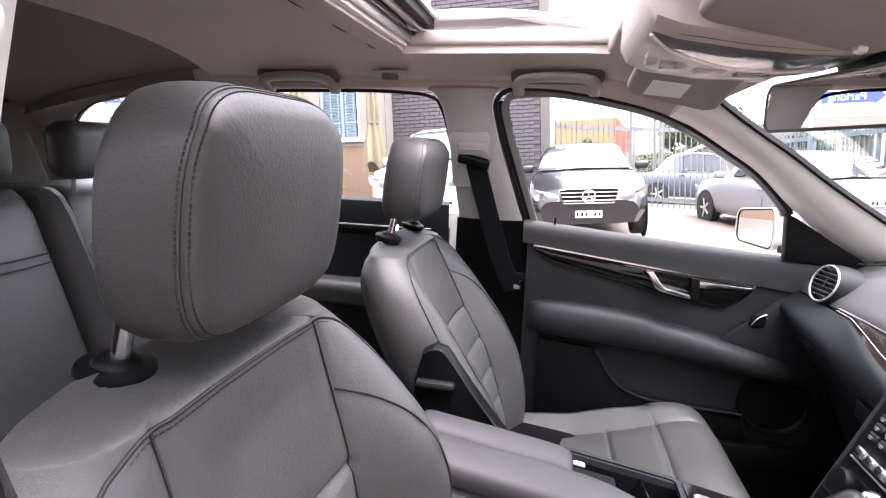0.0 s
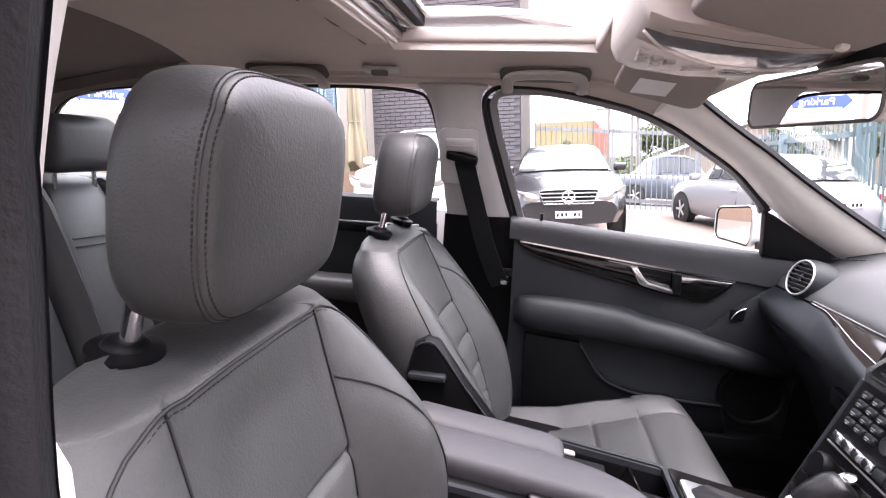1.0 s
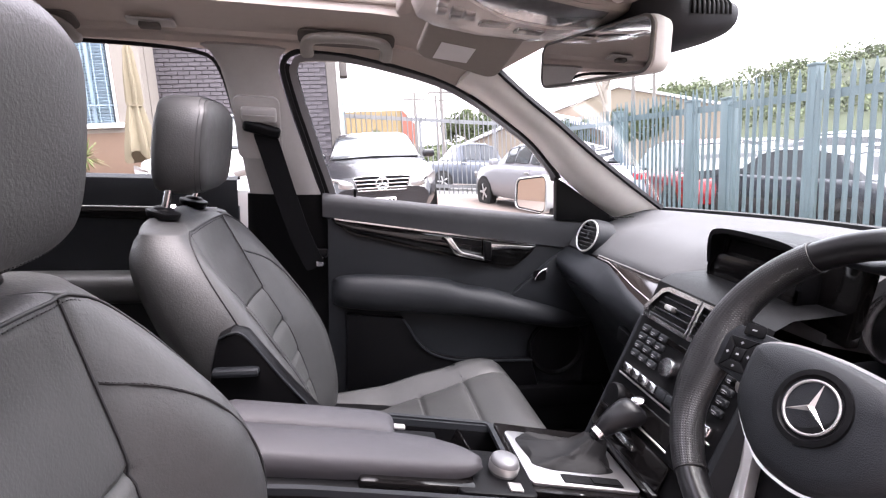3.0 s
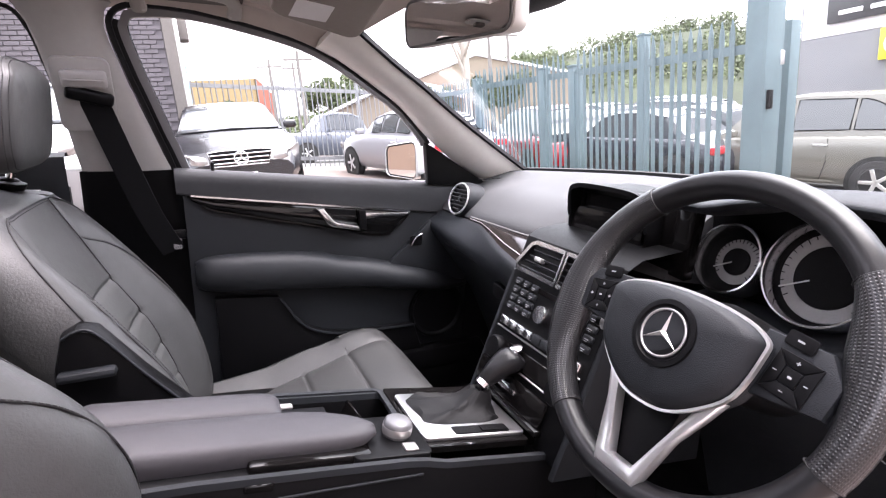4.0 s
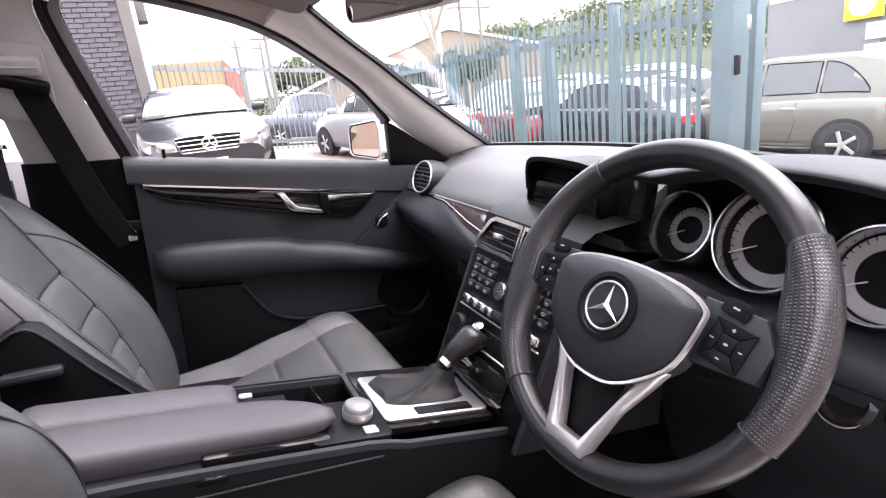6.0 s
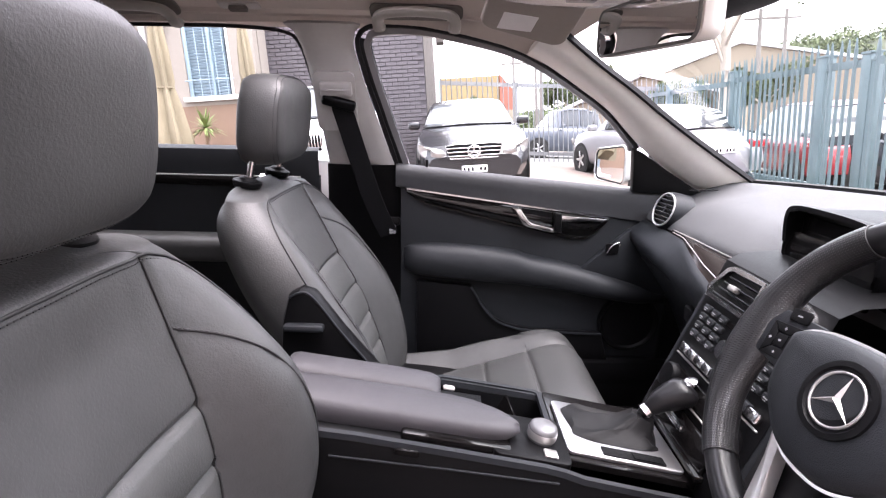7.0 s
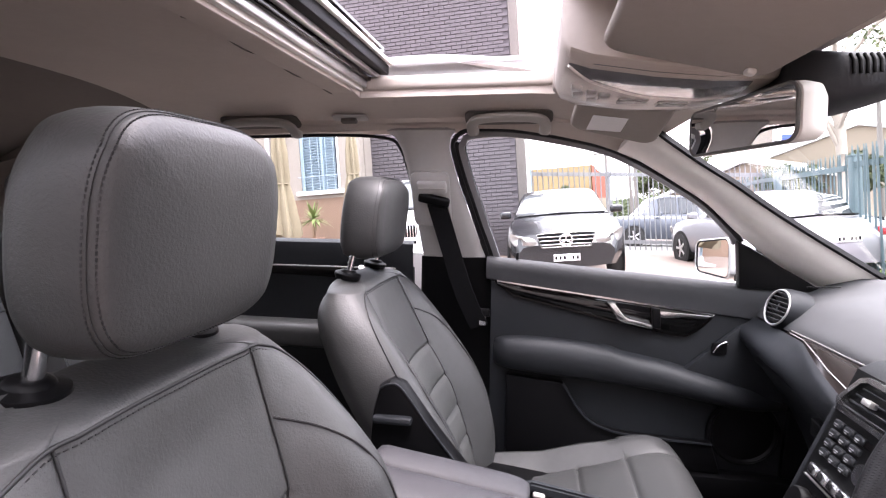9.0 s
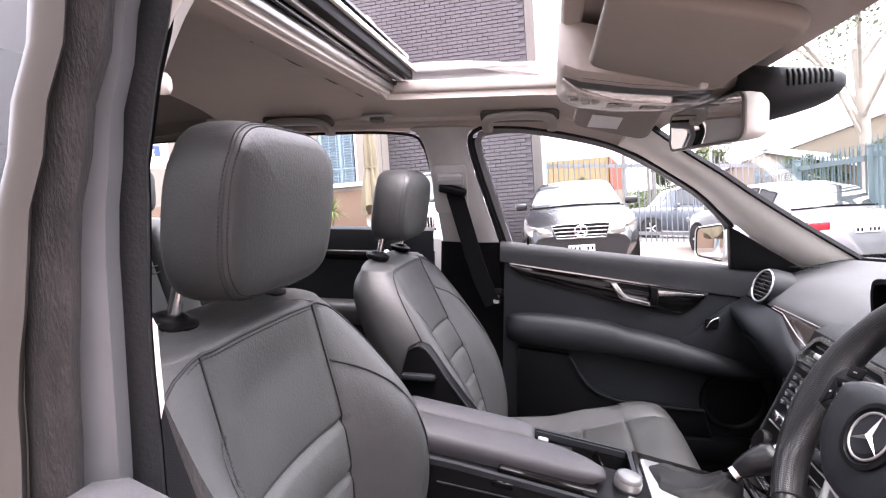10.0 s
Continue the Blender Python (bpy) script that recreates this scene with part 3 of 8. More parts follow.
structure("sill_driver", rbox((1.1, 0.10, 0.12), (0.62, -0.69, 0.31), 0.02), PAINT, "painted sill under the driver's door opening", "door sill")
structure("sill_passenger", rbox((2.4, 0.14, 0.16), (-0.02, 0.735, 0.30), 0.02), HARD, "black sill trim under the passenger doors", "door sill")
structure("kick_panel", plate([(1.0, 0.25), (1.34, 0.25), (1.34, 0.88), (1.06, 0.88), (1.02, 0.62)], 0.69, 0.74, "y", 0.006), HARD, "black kick panel beside the footwell", "kick panel")

RIBBED = mat("ribbed_belt_webbing", (0.030, 0.028, 0.028), 0.75, var=0.3, scale=60, bump=1.0, bscale=420, stretch=(1, 1, 0.1), spec=0.25)
belt_line = smooth_line([(0.070, -0.590, 1.12), (0.083, -0.588, 1.05), (0.095, -0.586, 1.00), (0.110, -0.584, 0.955), (0.132, -0.582, 0.905), (0.166, -0.578, 0.83), (0.20, -0.585, 0.70), (0.22, -0.60, 0.52)], 6)
solo("seat_belt", sweep(belt_line, [(-0.0008, -0.022), (0.0008, -0.022), (0.0008, 0.022), (-0.0008, 0.022)], up=(0.55, 0.83, 0)), RIBBED, "dark ribbed driver's seat belt hanging beside the backrest", "seat belt", "seat belts", smooth=False)

# ---- front seats ----
SY = -0.32      # middle of the driver's seat
HP = 0.122      # half of the middle panel
TOPZ = 0.955


FORM = {
    # by height: front of the middle panel, half width, swell of the side bolsters, depth; width of the rounded side edge
    "driver": dict(front=[(0.42, 0.078), (0.50, 0.108), (0.60, 0.120), (0.70, 0.116), (0.78, 0.102), (0.86, 0.081), (0.95, 0.057)],
                   half=[(0.42, 0.235), (0.55, 0.268), (0.70, 0.280), (0.80, 0.273), (0.86, 0.255), (0.90, 0.230), (0.93, 0.200), (0.945, 0.178)],
                   bulge=[(0.42, 0.03), (0.50, 0.05), (0.60, 0.084), (0.70, 0.094), (0.76, 0.086), (0.80, 0.070), (0.85, 0.040), (0.90, 0.014), (0.94, 0.002)],
                   depth=[(0.42, 0.100), (0.60, 0.106), (0.75, 0.115), (0.95, 0.118)], round=0.085),
    "passenger": dict(front=[(0.42, 0.245), (0.50, 0.228), (0.60, 0.196), (0.67, 0.170), (0.775, 0.112), (0.86, 0.070), (0.93, 0.034), (0.95, 0.026)],
                      half=[(0.42, 0.225), (0.55, 0.244), (0.70, 0.250), (0.80, 0.247), (0.86, 0.236), (0.90, 0.222), (0.93, 0.198), (0.945, 0.178)],
                      bulge=[(0.42, 0.03), (0.50, 0.05), (0.60, 0.064), (0.68, 0.064), (0.745, 0.060), (0.815, 0.044), (0.88, 0.024), (0.93, 0.006), (0.94, 0.002)],
                      depth=[(0.42, 0.125), (0.60, 0.122), (0.75, 0.120), (0.95, 0.112)], round=0.042),
}
NOW = dict(FORM["driver"])


def back_front(z):
    return curve(z, NOW["front"])


def back_hw(z):
    return curve(z, NOW["half"])


def gauss(d, w):
    return math.exp(-(d / w) ** 2)


ROWS_Z = (0.767, 0.690, 0.615, 0.540)
RIM = 0.938     # where the front turns into the top
CREST = [(0.42, 0.222), (0.60, 0.224), (0.72, 0.218), (0.79, 0.200), (0.835, 0.165), (0.857, 0.124)]
EDGE = [(0.42, 0.222), (0.60, 0.252), (0.70, 0.262), (0.80, 0.250), (0.86, 0.228), (0.90, 0.200), (0.925, 0.168), (0.938, 0.135)]


def back_depth(z):
    return curve(z, NOW["depth"])


def back_x(y, z, hw):
    """Front of the backrest at a place across and a height."""
    a = abs(y)
    xf, wb, th = back_front(z), curve(z, NOW["bulge"]), back_depth(z)
    x = xf - 0.010 * max(0, 1 - (y / HP) ** 2) * min(1, max(0, (0.93 - z) / 0.05))
    b = min(max((a - HP + 0.004) / 0.072, 0), 1)
    x += wb * b * b * (3 - 2 * b)
    e = min(max((a - (hw - NOW["round"])) / NOW["round"], 0), 1)
    x -= (0.5 * th + wb) * (1 - math.sqrt(max(0, 1 - e ** 2.6)))
    x -= 0.0045 * gauss(a - HP, 0.004) * min(1, max(0, (0.95 - z) / 0.01))
    if a > HP and z < 0.86:
        x -= 0.0035 * gauss(a - curve(z, CREST), 0.005)
    if a <= HP + 0.001 and z < 0.80:
        for s in ROWS_Z:
            x -= 0.006 * gauss(z - s, 0.005)
        if z < 0.767:
            x += 0.006 * math.sin(math.pi * ((z - 0.540) % 0.0755) / 0.0755) * (1 - (y / HP) ** 4)
    return x


def back_points():
    zs = set(span(0.42, RIM, 48))
    for s in ROWS_Z:
        zs |= {s - 0.010, s - 0.005, s - 0.0025, s, s + 0.0025, s + 0.005, s + 0.010}
    levels = [(z, 0.0) for z in sorted(zs)] + [(RIM, k) for k in (8, 18, 30, 42, 54, 66, 78, 88)]
    grid = []
    for z, turn in levels:
        c, s = math.cos(radians(turn)), math.sin(radians(turn))
        hw0 = back_hw(z)
        hw = hw0 - 0.085 * (1 - c)
        th = back_depth(z)
        xm = back_front(z) - 0.5 * th
        k = 1 - 0.62 * (1 - c)
        zz = z + 0.013 * s
        front = [(-HP + 2 * HP * i / 14) for i in range(15)]
        side = [HP + (hw0 - HP) * q for q in (0.03, 0.07, 0.14, 0.24, 0.36, 0.48, 0.60, 0.70, 0.79, 0.87, 0.93, 0.975, 1.0)]
        ys = [-v for v in side[::-1]] + front + side
        ring = []
        for y in ys:
            x = back_x(y, z, hw0)
            lift = (0.10 - 0.05 * s) * (back_front(z) - x)
            ring.append(Vector((xm + (x - xm) * k, y * hw / hw0 + SY, zz + lift)))
        for q in (0.9, 0.7, 0.4, 0.0, -0.4, -0.7, -0.9):
            u_ = min(max((z - 0.84) / 0.105, 0), 1)
            x = back_front(z) - th - 0.012 * (1 - q * q) + 0.02 * abs(q) ** 4 + 0.050 * (1 - math.sqrt(1 - u_ ** 2.2))
            ring.append(Vector((xm + (x - xm) * k, hw * q * 0.97 + SY, zz + 0.012 * s)))
        grid.append((z, turn, ring))
    return grid, len(ys)


def on_back(y, z, out=0.0):
    return Vector((back_x(y, z, back_hw(z)) + out, y + SY, z + 0.10 * (back_front(z) - back_x(y, z, back_hw(z)))))


def seat(name, label):
    root = thing(name, (0.30, SY, 0.26), label, "car seat", "front seats")
    grid, nf = back_points()
    n = len(grid[0][2])
    c0, c1 = 13, 13 + 14            # first and last column of the middle panel

    def piece(test):
        bm = bmesh.new()
        vs = {}

        def v(i, j):
            j %= n
            if (i, j) not in vs:
                vs[i, j] = bm.verts.new(grid[i][2][j])
            return vs[i, j]
        for i in range(len(grid) - 1):
            for j in range(n):
                if test(0.5 * (grid[i][0] + grid[i + 1][0]), grid[i + 1][1], j):
                    bm.faces.new((v(i, j), v(i, j + 1), v(i + 1, j + 1), v(i + 1, j)))
        return bm
    mid = lambda j: c0 <= j < c1  # noqa: E731
    shell = piece(lambda z, s, j: j >= nf - 1 or s > 0 or not mid(j))
    shell.faces.new([min(shell.verts, key=lambda v, p=p: (v.co - p).length) for p in grid[-1][2]])
    part("backrest", shell, LEATHER, root, angle=85)
    part("upper_panel", piece(lambda z, s, j: s == 0 and z > 0.767 and mid(j)), LEATHER, root)
    for hi, lo in zip(ROWS_Z, ROWS_Z[1:] + (0.42,)):
        part("quilted_panel", piece(lambda z, s, j, hi=hi, lo=lo: lo < z < hi and mid(j)), LEATHER_LIT, root, "quilted leather panel, lightened as if lit from above")
    # sewn lines: along the top rim and shoulders, and along the crests of the side bolsters
    rim = [(-curve(z, EDGE), z) for z in span(0.60, 0.936, 40)] + [(y, 0.9385 + 0.004 * (1 - (y / 0.135) ** 2)) for y in span(-0.132, 0.132, 20)] + [(curve(z, EDGE), z) for z in span(0.936, 0.60, 40)]
    line = [on_back(y, min(z, 0.942), 0.0006) for y, z in rim]
    part("rim_seam", sweep(line, 0.0017), SEAM, root, "sewn seam along the rim")
    part("stitching", stitches([p + Vector((0.002, 0, -0.005)) for p in line], 0.006, (0.0035, 0.0010, 0.0010)), THREAD, root, "fine grey stitching")
    for sg in (-1, 1):
        line = [on_back(sg * curve(z, CREST), z, 0.0022) for z in span(0.50, 0.856, 46)]
        part("bolster_seam", sweep(line, 0.0016), SEAM, root)
        part("stitching", stitches([p + Vector((0.0012, -sg * 0.004, 0.003)) for p in line], 0.006, (0.0035, 0.0010, 0.0010)), THREAD, root, "fine grey stitching")
        line = [on_back(sg * HP, z, 0.0016) for z in span(0.50, 0.940, 40)]
        part("panel_seam", sweep(line, 0.0014), SEAM, root)
    # cushion
    hw, cp = 0.262, 0.150
    xs = span(0.02, 0.62, 30) + [0.65, 0.68, 0.705, 0.725, 0.742, 0.754, 0.761]
    for s in (0.34, 0.488, 0.602):
        xs += [s - 0.010, s - 0.005, s - 0.002, s + 0.002, s + 0.005, s + 0.010]
    xs = sorted(xs)
    ys = [cp * k / 7 for k in range(-7, 8)]
    side = [cp + (hw - cp) * k for k in (0.04, 0.09, 0.18, 0.32, 0.48, 0.64, 0.78, 0.89, 0.96, 1.0)]
    ys = [-v for v in side[::-1]] + ys + side

    def cz(x, y):
        a = abs(y)
        z = line_at(x, [(0.0, 0.392), (0.2, 0.394), (0.40, 0.420), (0.55, 0.466), (0.64, 0.499), (0.70, 0.514), (0.80, 0.52)])
        b = min(max((a - cp) / 0.06, 0), 1)
        z += 0.032 * b * b * (3 - 2 * b) * line_at(x, [(0.0, 1), (0.5, 1), (0.70, 0.35), (0.8, 0.2)])
        e = min(max((a - (hw - 0.07)) / 0.07, 0), 1)
        z -= 0.10 * (1 - math.sqrt(max(0, 1 - e ** 2.2)))
        f = min(max((x - 0.655) / 0.106, 0), 1)
        z -= 0.11 * (1 - math.sqrt(max(0, 1 - f ** 2.3)))
        z -= 0.005 * gauss(a - cp, 0.005)
        if a < cp + 0.001:
            for s in (0.34, 0.488, 0.602):
                z -= 0.006 * gauss(x - s, 0.005)
            if x < 0.60:
                z += 0.006 * math.sin(math.pi * ((x - 0.07) % 0.133) / 0.133) * (1 - (a / cp) ** 4)
        return z

    def strip_of(ya, yb, xa, xb):
        bm = bmesh.new()
        cols = [y for y in ys if ya - 1e-6 <= y <= yb + 1e-6]
        rws = [x for x in xs if xa - 1e-6 <= x <= xb + 1e-6]
        vv = [[bm.verts.new((x - (0.05 * max(0, abs(y) / hw - 0.55) if x > 0.6 else 0), y + SY, cz(x, y))) for y in cols] for x in rws]
        for a, b in zip(vv, vv[1:]):
            for i in range(len(cols) - 1):
                bm.faces.new((a[i], b[i], b[i + 1], a[i + 1]))
        return bm
    part("cushion_bolster", strip_of(-hw, -cp, 0.02, 0.761), LEATHER, root)
    part("cushion_bolster", strip_of(cp, hw, 0.02, 0.761), LEATHER, root)
    cuts = [0.02] + [min(xs, key=lambda q, s=s: abs(q - s)) for s in (0.342, 0.490, 0.604)] + [0.761]
    for a, b in zip(cuts, cuts[1:]):
        part("cushion_panel", strip_of(-cp, cp, a, b), LEATHER, root)
    part("seat_frame", rbox((0.66, 0.48, 0.15), (0.40, SY, 0.345), 0.03), HARD, root, "black plastic seat base")
    for dx in (0.12, 0.62):
        for dy in (-0.2, 0.2):
            part("rail_foot", rbox((0.10, 0.035, 0.04), (dx, SY + dy, 0.272), 0.006), HARD, root)
    # head restraint
    hy, zl, zh = -0.302, 0.984, 1.187
    nn = 144

    def rim_at(t, k, dx):
        """A point of the restraint: angle round its outline, scale of the outline, depth."""
        c, q = math.cos(t), math.sin(t)
        zc, hh = 0.5 * (zl + zh), 0.5 * (zh - zl)
        z = zc + hh * k * math.copysign(abs(q) ** (2 / 3.7), q)
        v = (z - zc) / hh
        b = 0.131 * (1 - 0.15 * max(0, v) ** 2 - 0.05 * max(0, -v) ** 2)
        y = b * k * math.copysign(abs(c) ** (2 / 4.6), c)
        xc = 0.036 + 0.10 * (z - 1.06) - 0.30 * max(0, z - 1.15) - 0.25 * max(0, 1.01 - z)
        return Vector((xc + dx, hy + y, z))
    shape = ((0.04, -0.046), (0.40, -0.0455), (0.70, -0.043), (0.84, -0.039), (0.92, -0.033), (0.97, -0.023), (0.994, -0.010), (1.0, 0.003), (0.997, 0.014), (0.989, 0.025), (0.977, 0.0335), (0.967, 0.0378), (0.959, 0.0398), (0.9555, 0.0395),
             (0.953, 0.0385), (0.951, 0.0375), (0.949, 0.0388), (0.946, 0.0400), (0.938, 0.0420), (0.915, 0.0460), (0.875, 0.0490), (0.75, 0.0515), (0.45, 0.0525), (0.20, 0.0520), (0.04, 0.0520))
    head = part("headrest", loft([[rim_at(j * math.tau / nn, k, dx) for j in range(nn)] for k, dx in shape]), LEATHER, root, angle=60)
    part("headrest_seam", sweep([rim_at(j * math.tau / nn, 0.951, 0.0380) for j in range(nn)], 0.0011, closed=True, up=(1, 0, 0)), SEAM, head, "sewn seam round the face")
    for k, dx in ((0.9690, 0.0374), (0.928, 0.0443)):
        ring = [rim_at(j * math.tau / nn, k, dx) for j in range(nn)]
        part("stitching", stitches(ring + ring[:1], 0.0046, (0.0030, 0.0011, 0.0013)), THREAD, head, "raised double stitching")
    for dy in (-0.096, 0.096):
        part("headrest_post", tube((-0.017, hy + dy, 0.930), (0.005, hy + dy, 1.02), 0.0075), CHROME, root, "chrome headrest post")
        part("collar", lathe([(0.026, -0.006), (0.028, 0), (0.029, 0.003), (0.028, 0.006), (0.022, 0.008), (0.018, 0.009), (0.016, 0.012), (0.012, 0.014), (0.009, 0.0145)], (-0.011, hy + dy, 0.963), (0.20, 0, 1), 32), HARD, root, "round black plastic collar")
    return root


driver_seat = seat("driver_seat", "black leather driver's seat with quilted panels and a stitched headrest")
NOW.update(FORM["passenger"])
CREST = [(0.42, 0.200), (0.60, 0.206), (0.72, 0.202), (0.79, 0.190), (0.835, 0.165), (0.857, 0.124)]
EDGE = [(0.42, 0.212), (0.60, 0.232), (0.70, 0.238), (0.80, 0.232), (0.86, 0.218), (0.90, 0.198), (0.925, 0.168), (0.938, 0.135)]
passenger_seat = seat("passenger_seat", "black leather passenger seat with quilted panels beside the centre console")
passenger_seat.matrix_basis = passenger_seat.matrix_basis @ Matrix.Translation((0, 0.73, 0))
ORIGIN[passenger_seat] = ORIGIN[driver_seat] + Vector((0, 0.73, 0))
for o in passenger_seat.children:
    kind_ = o.name.split(".")[0]
    if kind_ in ("headrest", "headrest_post", "collar"):
        o.location += Vector((-0.034 if kind_ == "headrest" else -0.016, 0, 0.068 if kind_ == "headrest" else -0.016))
        if kind_ == "headrest":
            o.scale.z = 0.90
    elif kind_ in ("backrest", "upper_panel", "quilted_panel", "rim_seam", "bolster_seam", "panel_seam", "stitching"):
        o.location.z -= 0.018
for o in driver_seat.children:
    if o.name.split(".")[0] in ("backrest", "upper_panel", "quilted_panel", "rim_seam", "bolster_seam", "panel_seam", "stitching"):
        o.location.z += 0.008
# hinge cover with its release lever on the inner side of the passenger's seat
PY = SY + 0.73
hinge = part("hinge_cover", plate([(0.075, 0.56), (0.30, 0.56), (0.30, 0.585), (0.241, 0.651), (0.193, 0.711), (0.143, 0.780), (0.120, 0.787), (0.101, 0.778), (0.087, 0.724), (0.080, 0.644)], PY - 0.268, PY - 0.222, "y", 0.008), HARD, passenger_seat, "black plastic hinge cover")
part("cover_rim", sweep(smooth_line([(0.241, PY - 0.268, 0.651), (0.193, PY - 0.268, 0.711), (0.143, PY - 0.268, 0.778), (0.120, PY - 0.268, 0.784), (0.103, PY - 0.268, 0.775)], 6), 0.0022), PLASTIC, hinge)
part("release_lever", rbox((0.072, 0.022, 0.014), (0.128, PY - 0.274, 0.722), 0.006), PLASTIC, hinge)

# ---- passenger's front door ----
door = thing("door_1", (0.65, 0.72, 0.26), "closed black passenger door with gloss trim and a chrome handle", "car door", kind="structure")


def sill_z(x):
    return line_at(x, [(0.2, 0.957), (0.245, 0.953), (0.57, 0.925), (0.90, 0.898), (1.15, 0.886)])


def trim_top(x):
    return line_at(x, [(0.2, 0.8965), (0.269, 0.888), (0.829, 0.819), (1.15, 0.78)])


def trim_low(x):
    return line_at(x, [(0.262, 0.880), (0.314, 0.850), (0.469, 0.814), (0.619, 0.782), (0.722, 0.761), (0.765, 0.757), (0.799, 0.781), (0.832, 0.815)])


upper = [[(x, y, z) for y, z in ((0.745, sill_z(x) - 0.006), (0.738, sill_z(x)), (0.722, sill_z(x) + 0.001), (0.708, sill_z(x) - 0.006), (0.702, sill_z(x) - 0.018), (0.701, 0.5 * (sill_z(x) + trim_top(x))), (0.703, trim_top(x) + 0.004), (0.708, trim_top(x)))] for x in span(0.238, 1.12, 30)]
part("sill_pad", loft(upper, closed=False), mat("door_sill_skin", (0.030, 0.031, 0.034), 0.60, var=0.12, scale=9, bump=0.4, bscale=700, kind="voronoi", spec=0.35), door)
# skin below the pad
field = []
for x in span(0.252, 1.12, 40):
    zt = (trim_low(x) if 0.262 < x < 0.832 else trim_top(x))
    field.append([(x, 0.712 - 0.008 * min(1, i / 2), lerp(zt, 0.34, i / 14)) for i in range(15)])
part("door_skin", loft(field, closed=False), PLASTIC, door)
tr = [(x, trim_top(x)) for x in span(0.269, 0.829, 14)] + [(x, trim_low(x)) for x in span(0.829, 0.269, 26)]
LACQUER = mat("black_lacquer", (0.005, 0.005, 0.005), 0.045, spec=0.5, rvar=0.015, scale=12)
wedge = [[(x, 0.704 - 0.008 * math.sin(math.pi * s) ** 0.8, lerp(trim_top(x), min(trim_low(x), trim_top(x)), s)) for s in span(0, 1, 8)] for x in span(0.269, 0.829, 36)]
part("gloss_trim", loft(wedge, closed=False, caps=False), LACQUER, door, "black gloss trim wedge", angle=80)
part("trim_back", plate(tr, 0.706, 0.716, "y"), HARD, door, smooth=False)
part("chrome_strip", sweep([(x, 0.698, trim_top(x) + 0.001) for x in span(0.269, 0.829, 14)], [(-0.003, -0.0022), (0.003, -0.0022), (0.003, 0.0022), (-0.003, 0.0022)]), CHROME, door, "thin chrome strip")
part("trim_edge", sweep(smooth_line([(x, 0.700, trim_low(x) + 0.0015) for x in (0.29, 0.32, 0.40, 0.469, 0.619, 0.722, 0.757, 0.772, 0.799, 0.826)], 4), [(-0.002, -0.0015), (0.002, -0.0015), (0.002, 0.0015), (-0.002, 0.0015)]), GLOSS, door)
# handle: recess, L-shaped chrome pull, lock rocker
hz = lambda x, k: lerp(trim_low(x) + 0.004, trim_top(x) - 0.004, k)  # noqa: E731
part("handle_recess", plate([(0.585, hz(0.585, 0.95)), (0.67, hz(0.67, 0.95)), (0.675, hz(0.675, 0.08)), (0.60, hz(0.60, 0.08))], 0.697, 0.7005, "y"), HARD, door)
hd = [(0.560, hz(0.56, 0.92)), (0.580, hz(0.58, 0.98)), (0.604, hz(0.604, 0.42)), (0.615, hz(0.615, 0.33)), (0.672, hz(0.672, 0.28)), (0.677, hz(0.677, 0.06)), (0.600, hz(0.60, 0.06)), (0.588, hz(0.588, 0.14))]
part("door_handle", plate(hd, 0.672, 0.698, "y", 0.005), CHROME, door, "satin chrome door pull")
part("lock_rocker", plate([(0.674, hz(0.674, 1.0)), (0.695, hz(0.695, 1.0)), (0.697, hz(0.697, 0.12)), (0.678, hz(0.678, 0.12))], 0.680, 0.699, "y", 0.004), HARD, door)
part("chrome_blade", plate([(0.697, hz(0.697, 0.88)), (0.822, trim_top(0.822) - 0.003), (0.812, trim_top(0.812) - 0.014), (0.699, hz(0.699, 0.62))], 0.692, 0.6995, "y", 0.002), CHROME, door)
# armrest
PADDED = mat("padded_door_skin", (0.0145, 0.0163, 0.019), 0.48, spec=0.35, var=0.12, scale=8, bump=0.3, bscale=600, kind="voronoi")
ar = []
for x, zt, zb, yi in ((0.262, 0.712, 0.655, 0.692), (0.285, 0.722, 0.650, 0.670), (0.33, 0.726, 0.646, 0.657), (0.41, 0.725, 0.641, 0.651), (0.52, 0.717, 0.634, 0.650), (0.575, 0.711, 0.630, 0.650), (0.61, 0.699, 0.626, 0.651), (0.70, 0.682, 0.615, 0.652), (0.80, 0.657, 0.598, 0.648), (0.90, 0.630, 0.580, 0.655), (0.97, 0.612, 0.572, 0.675), (1.02, 0.598, 0.568, 0.698)):
    ar.append([(x, 0.712, zt + 0.012), (x, 0.5 * (0.712 + yi), zt + 0.010), (x, yi + 0.016, zt + 0.004), (x, yi + 0.004, zt - 0.008), (x, yi, 0.5 * (zt + zb)), (x, yi + 0.006, zb + 0.008), (x, yi + 0.02, zb), (x, 0.712, zb - 0.004)])
sm = []
for col in zip(*ar):
    sm.append(smooth_line(col, 3))
part("armrest", loft([list(r) for r in zip(*sm)], closed=True), PADDED, door, "padded black armrest", angle=85)
# pull cover towards the hinge side with the small chrome switch
part("pull_cover", plate([(0.752, 0.668), (0.885, 0.792), (0.935, 0.788), (1.06, 0.64), (1.0, 0.60), (0.83, 0.635)], 0.680, 0.704, "y", 0.008), PLASTIC, door)
part("mirror_switch", plate(rrect(0.822, 0.722, 0.858, 0.752, 0.006), 0.674, 0.682, "y", 0.002), HARD, door)
part("switch_rim", sweep(smooth_line([(0.826, 0.673, 0.726), (0.834, 0.672, 0.742), (0.846, 0.672, 0.752), (0.858, 0.673, 0.756), (0.858, 0.673, 0.748)], 4), 0.0022), CHROME, door)
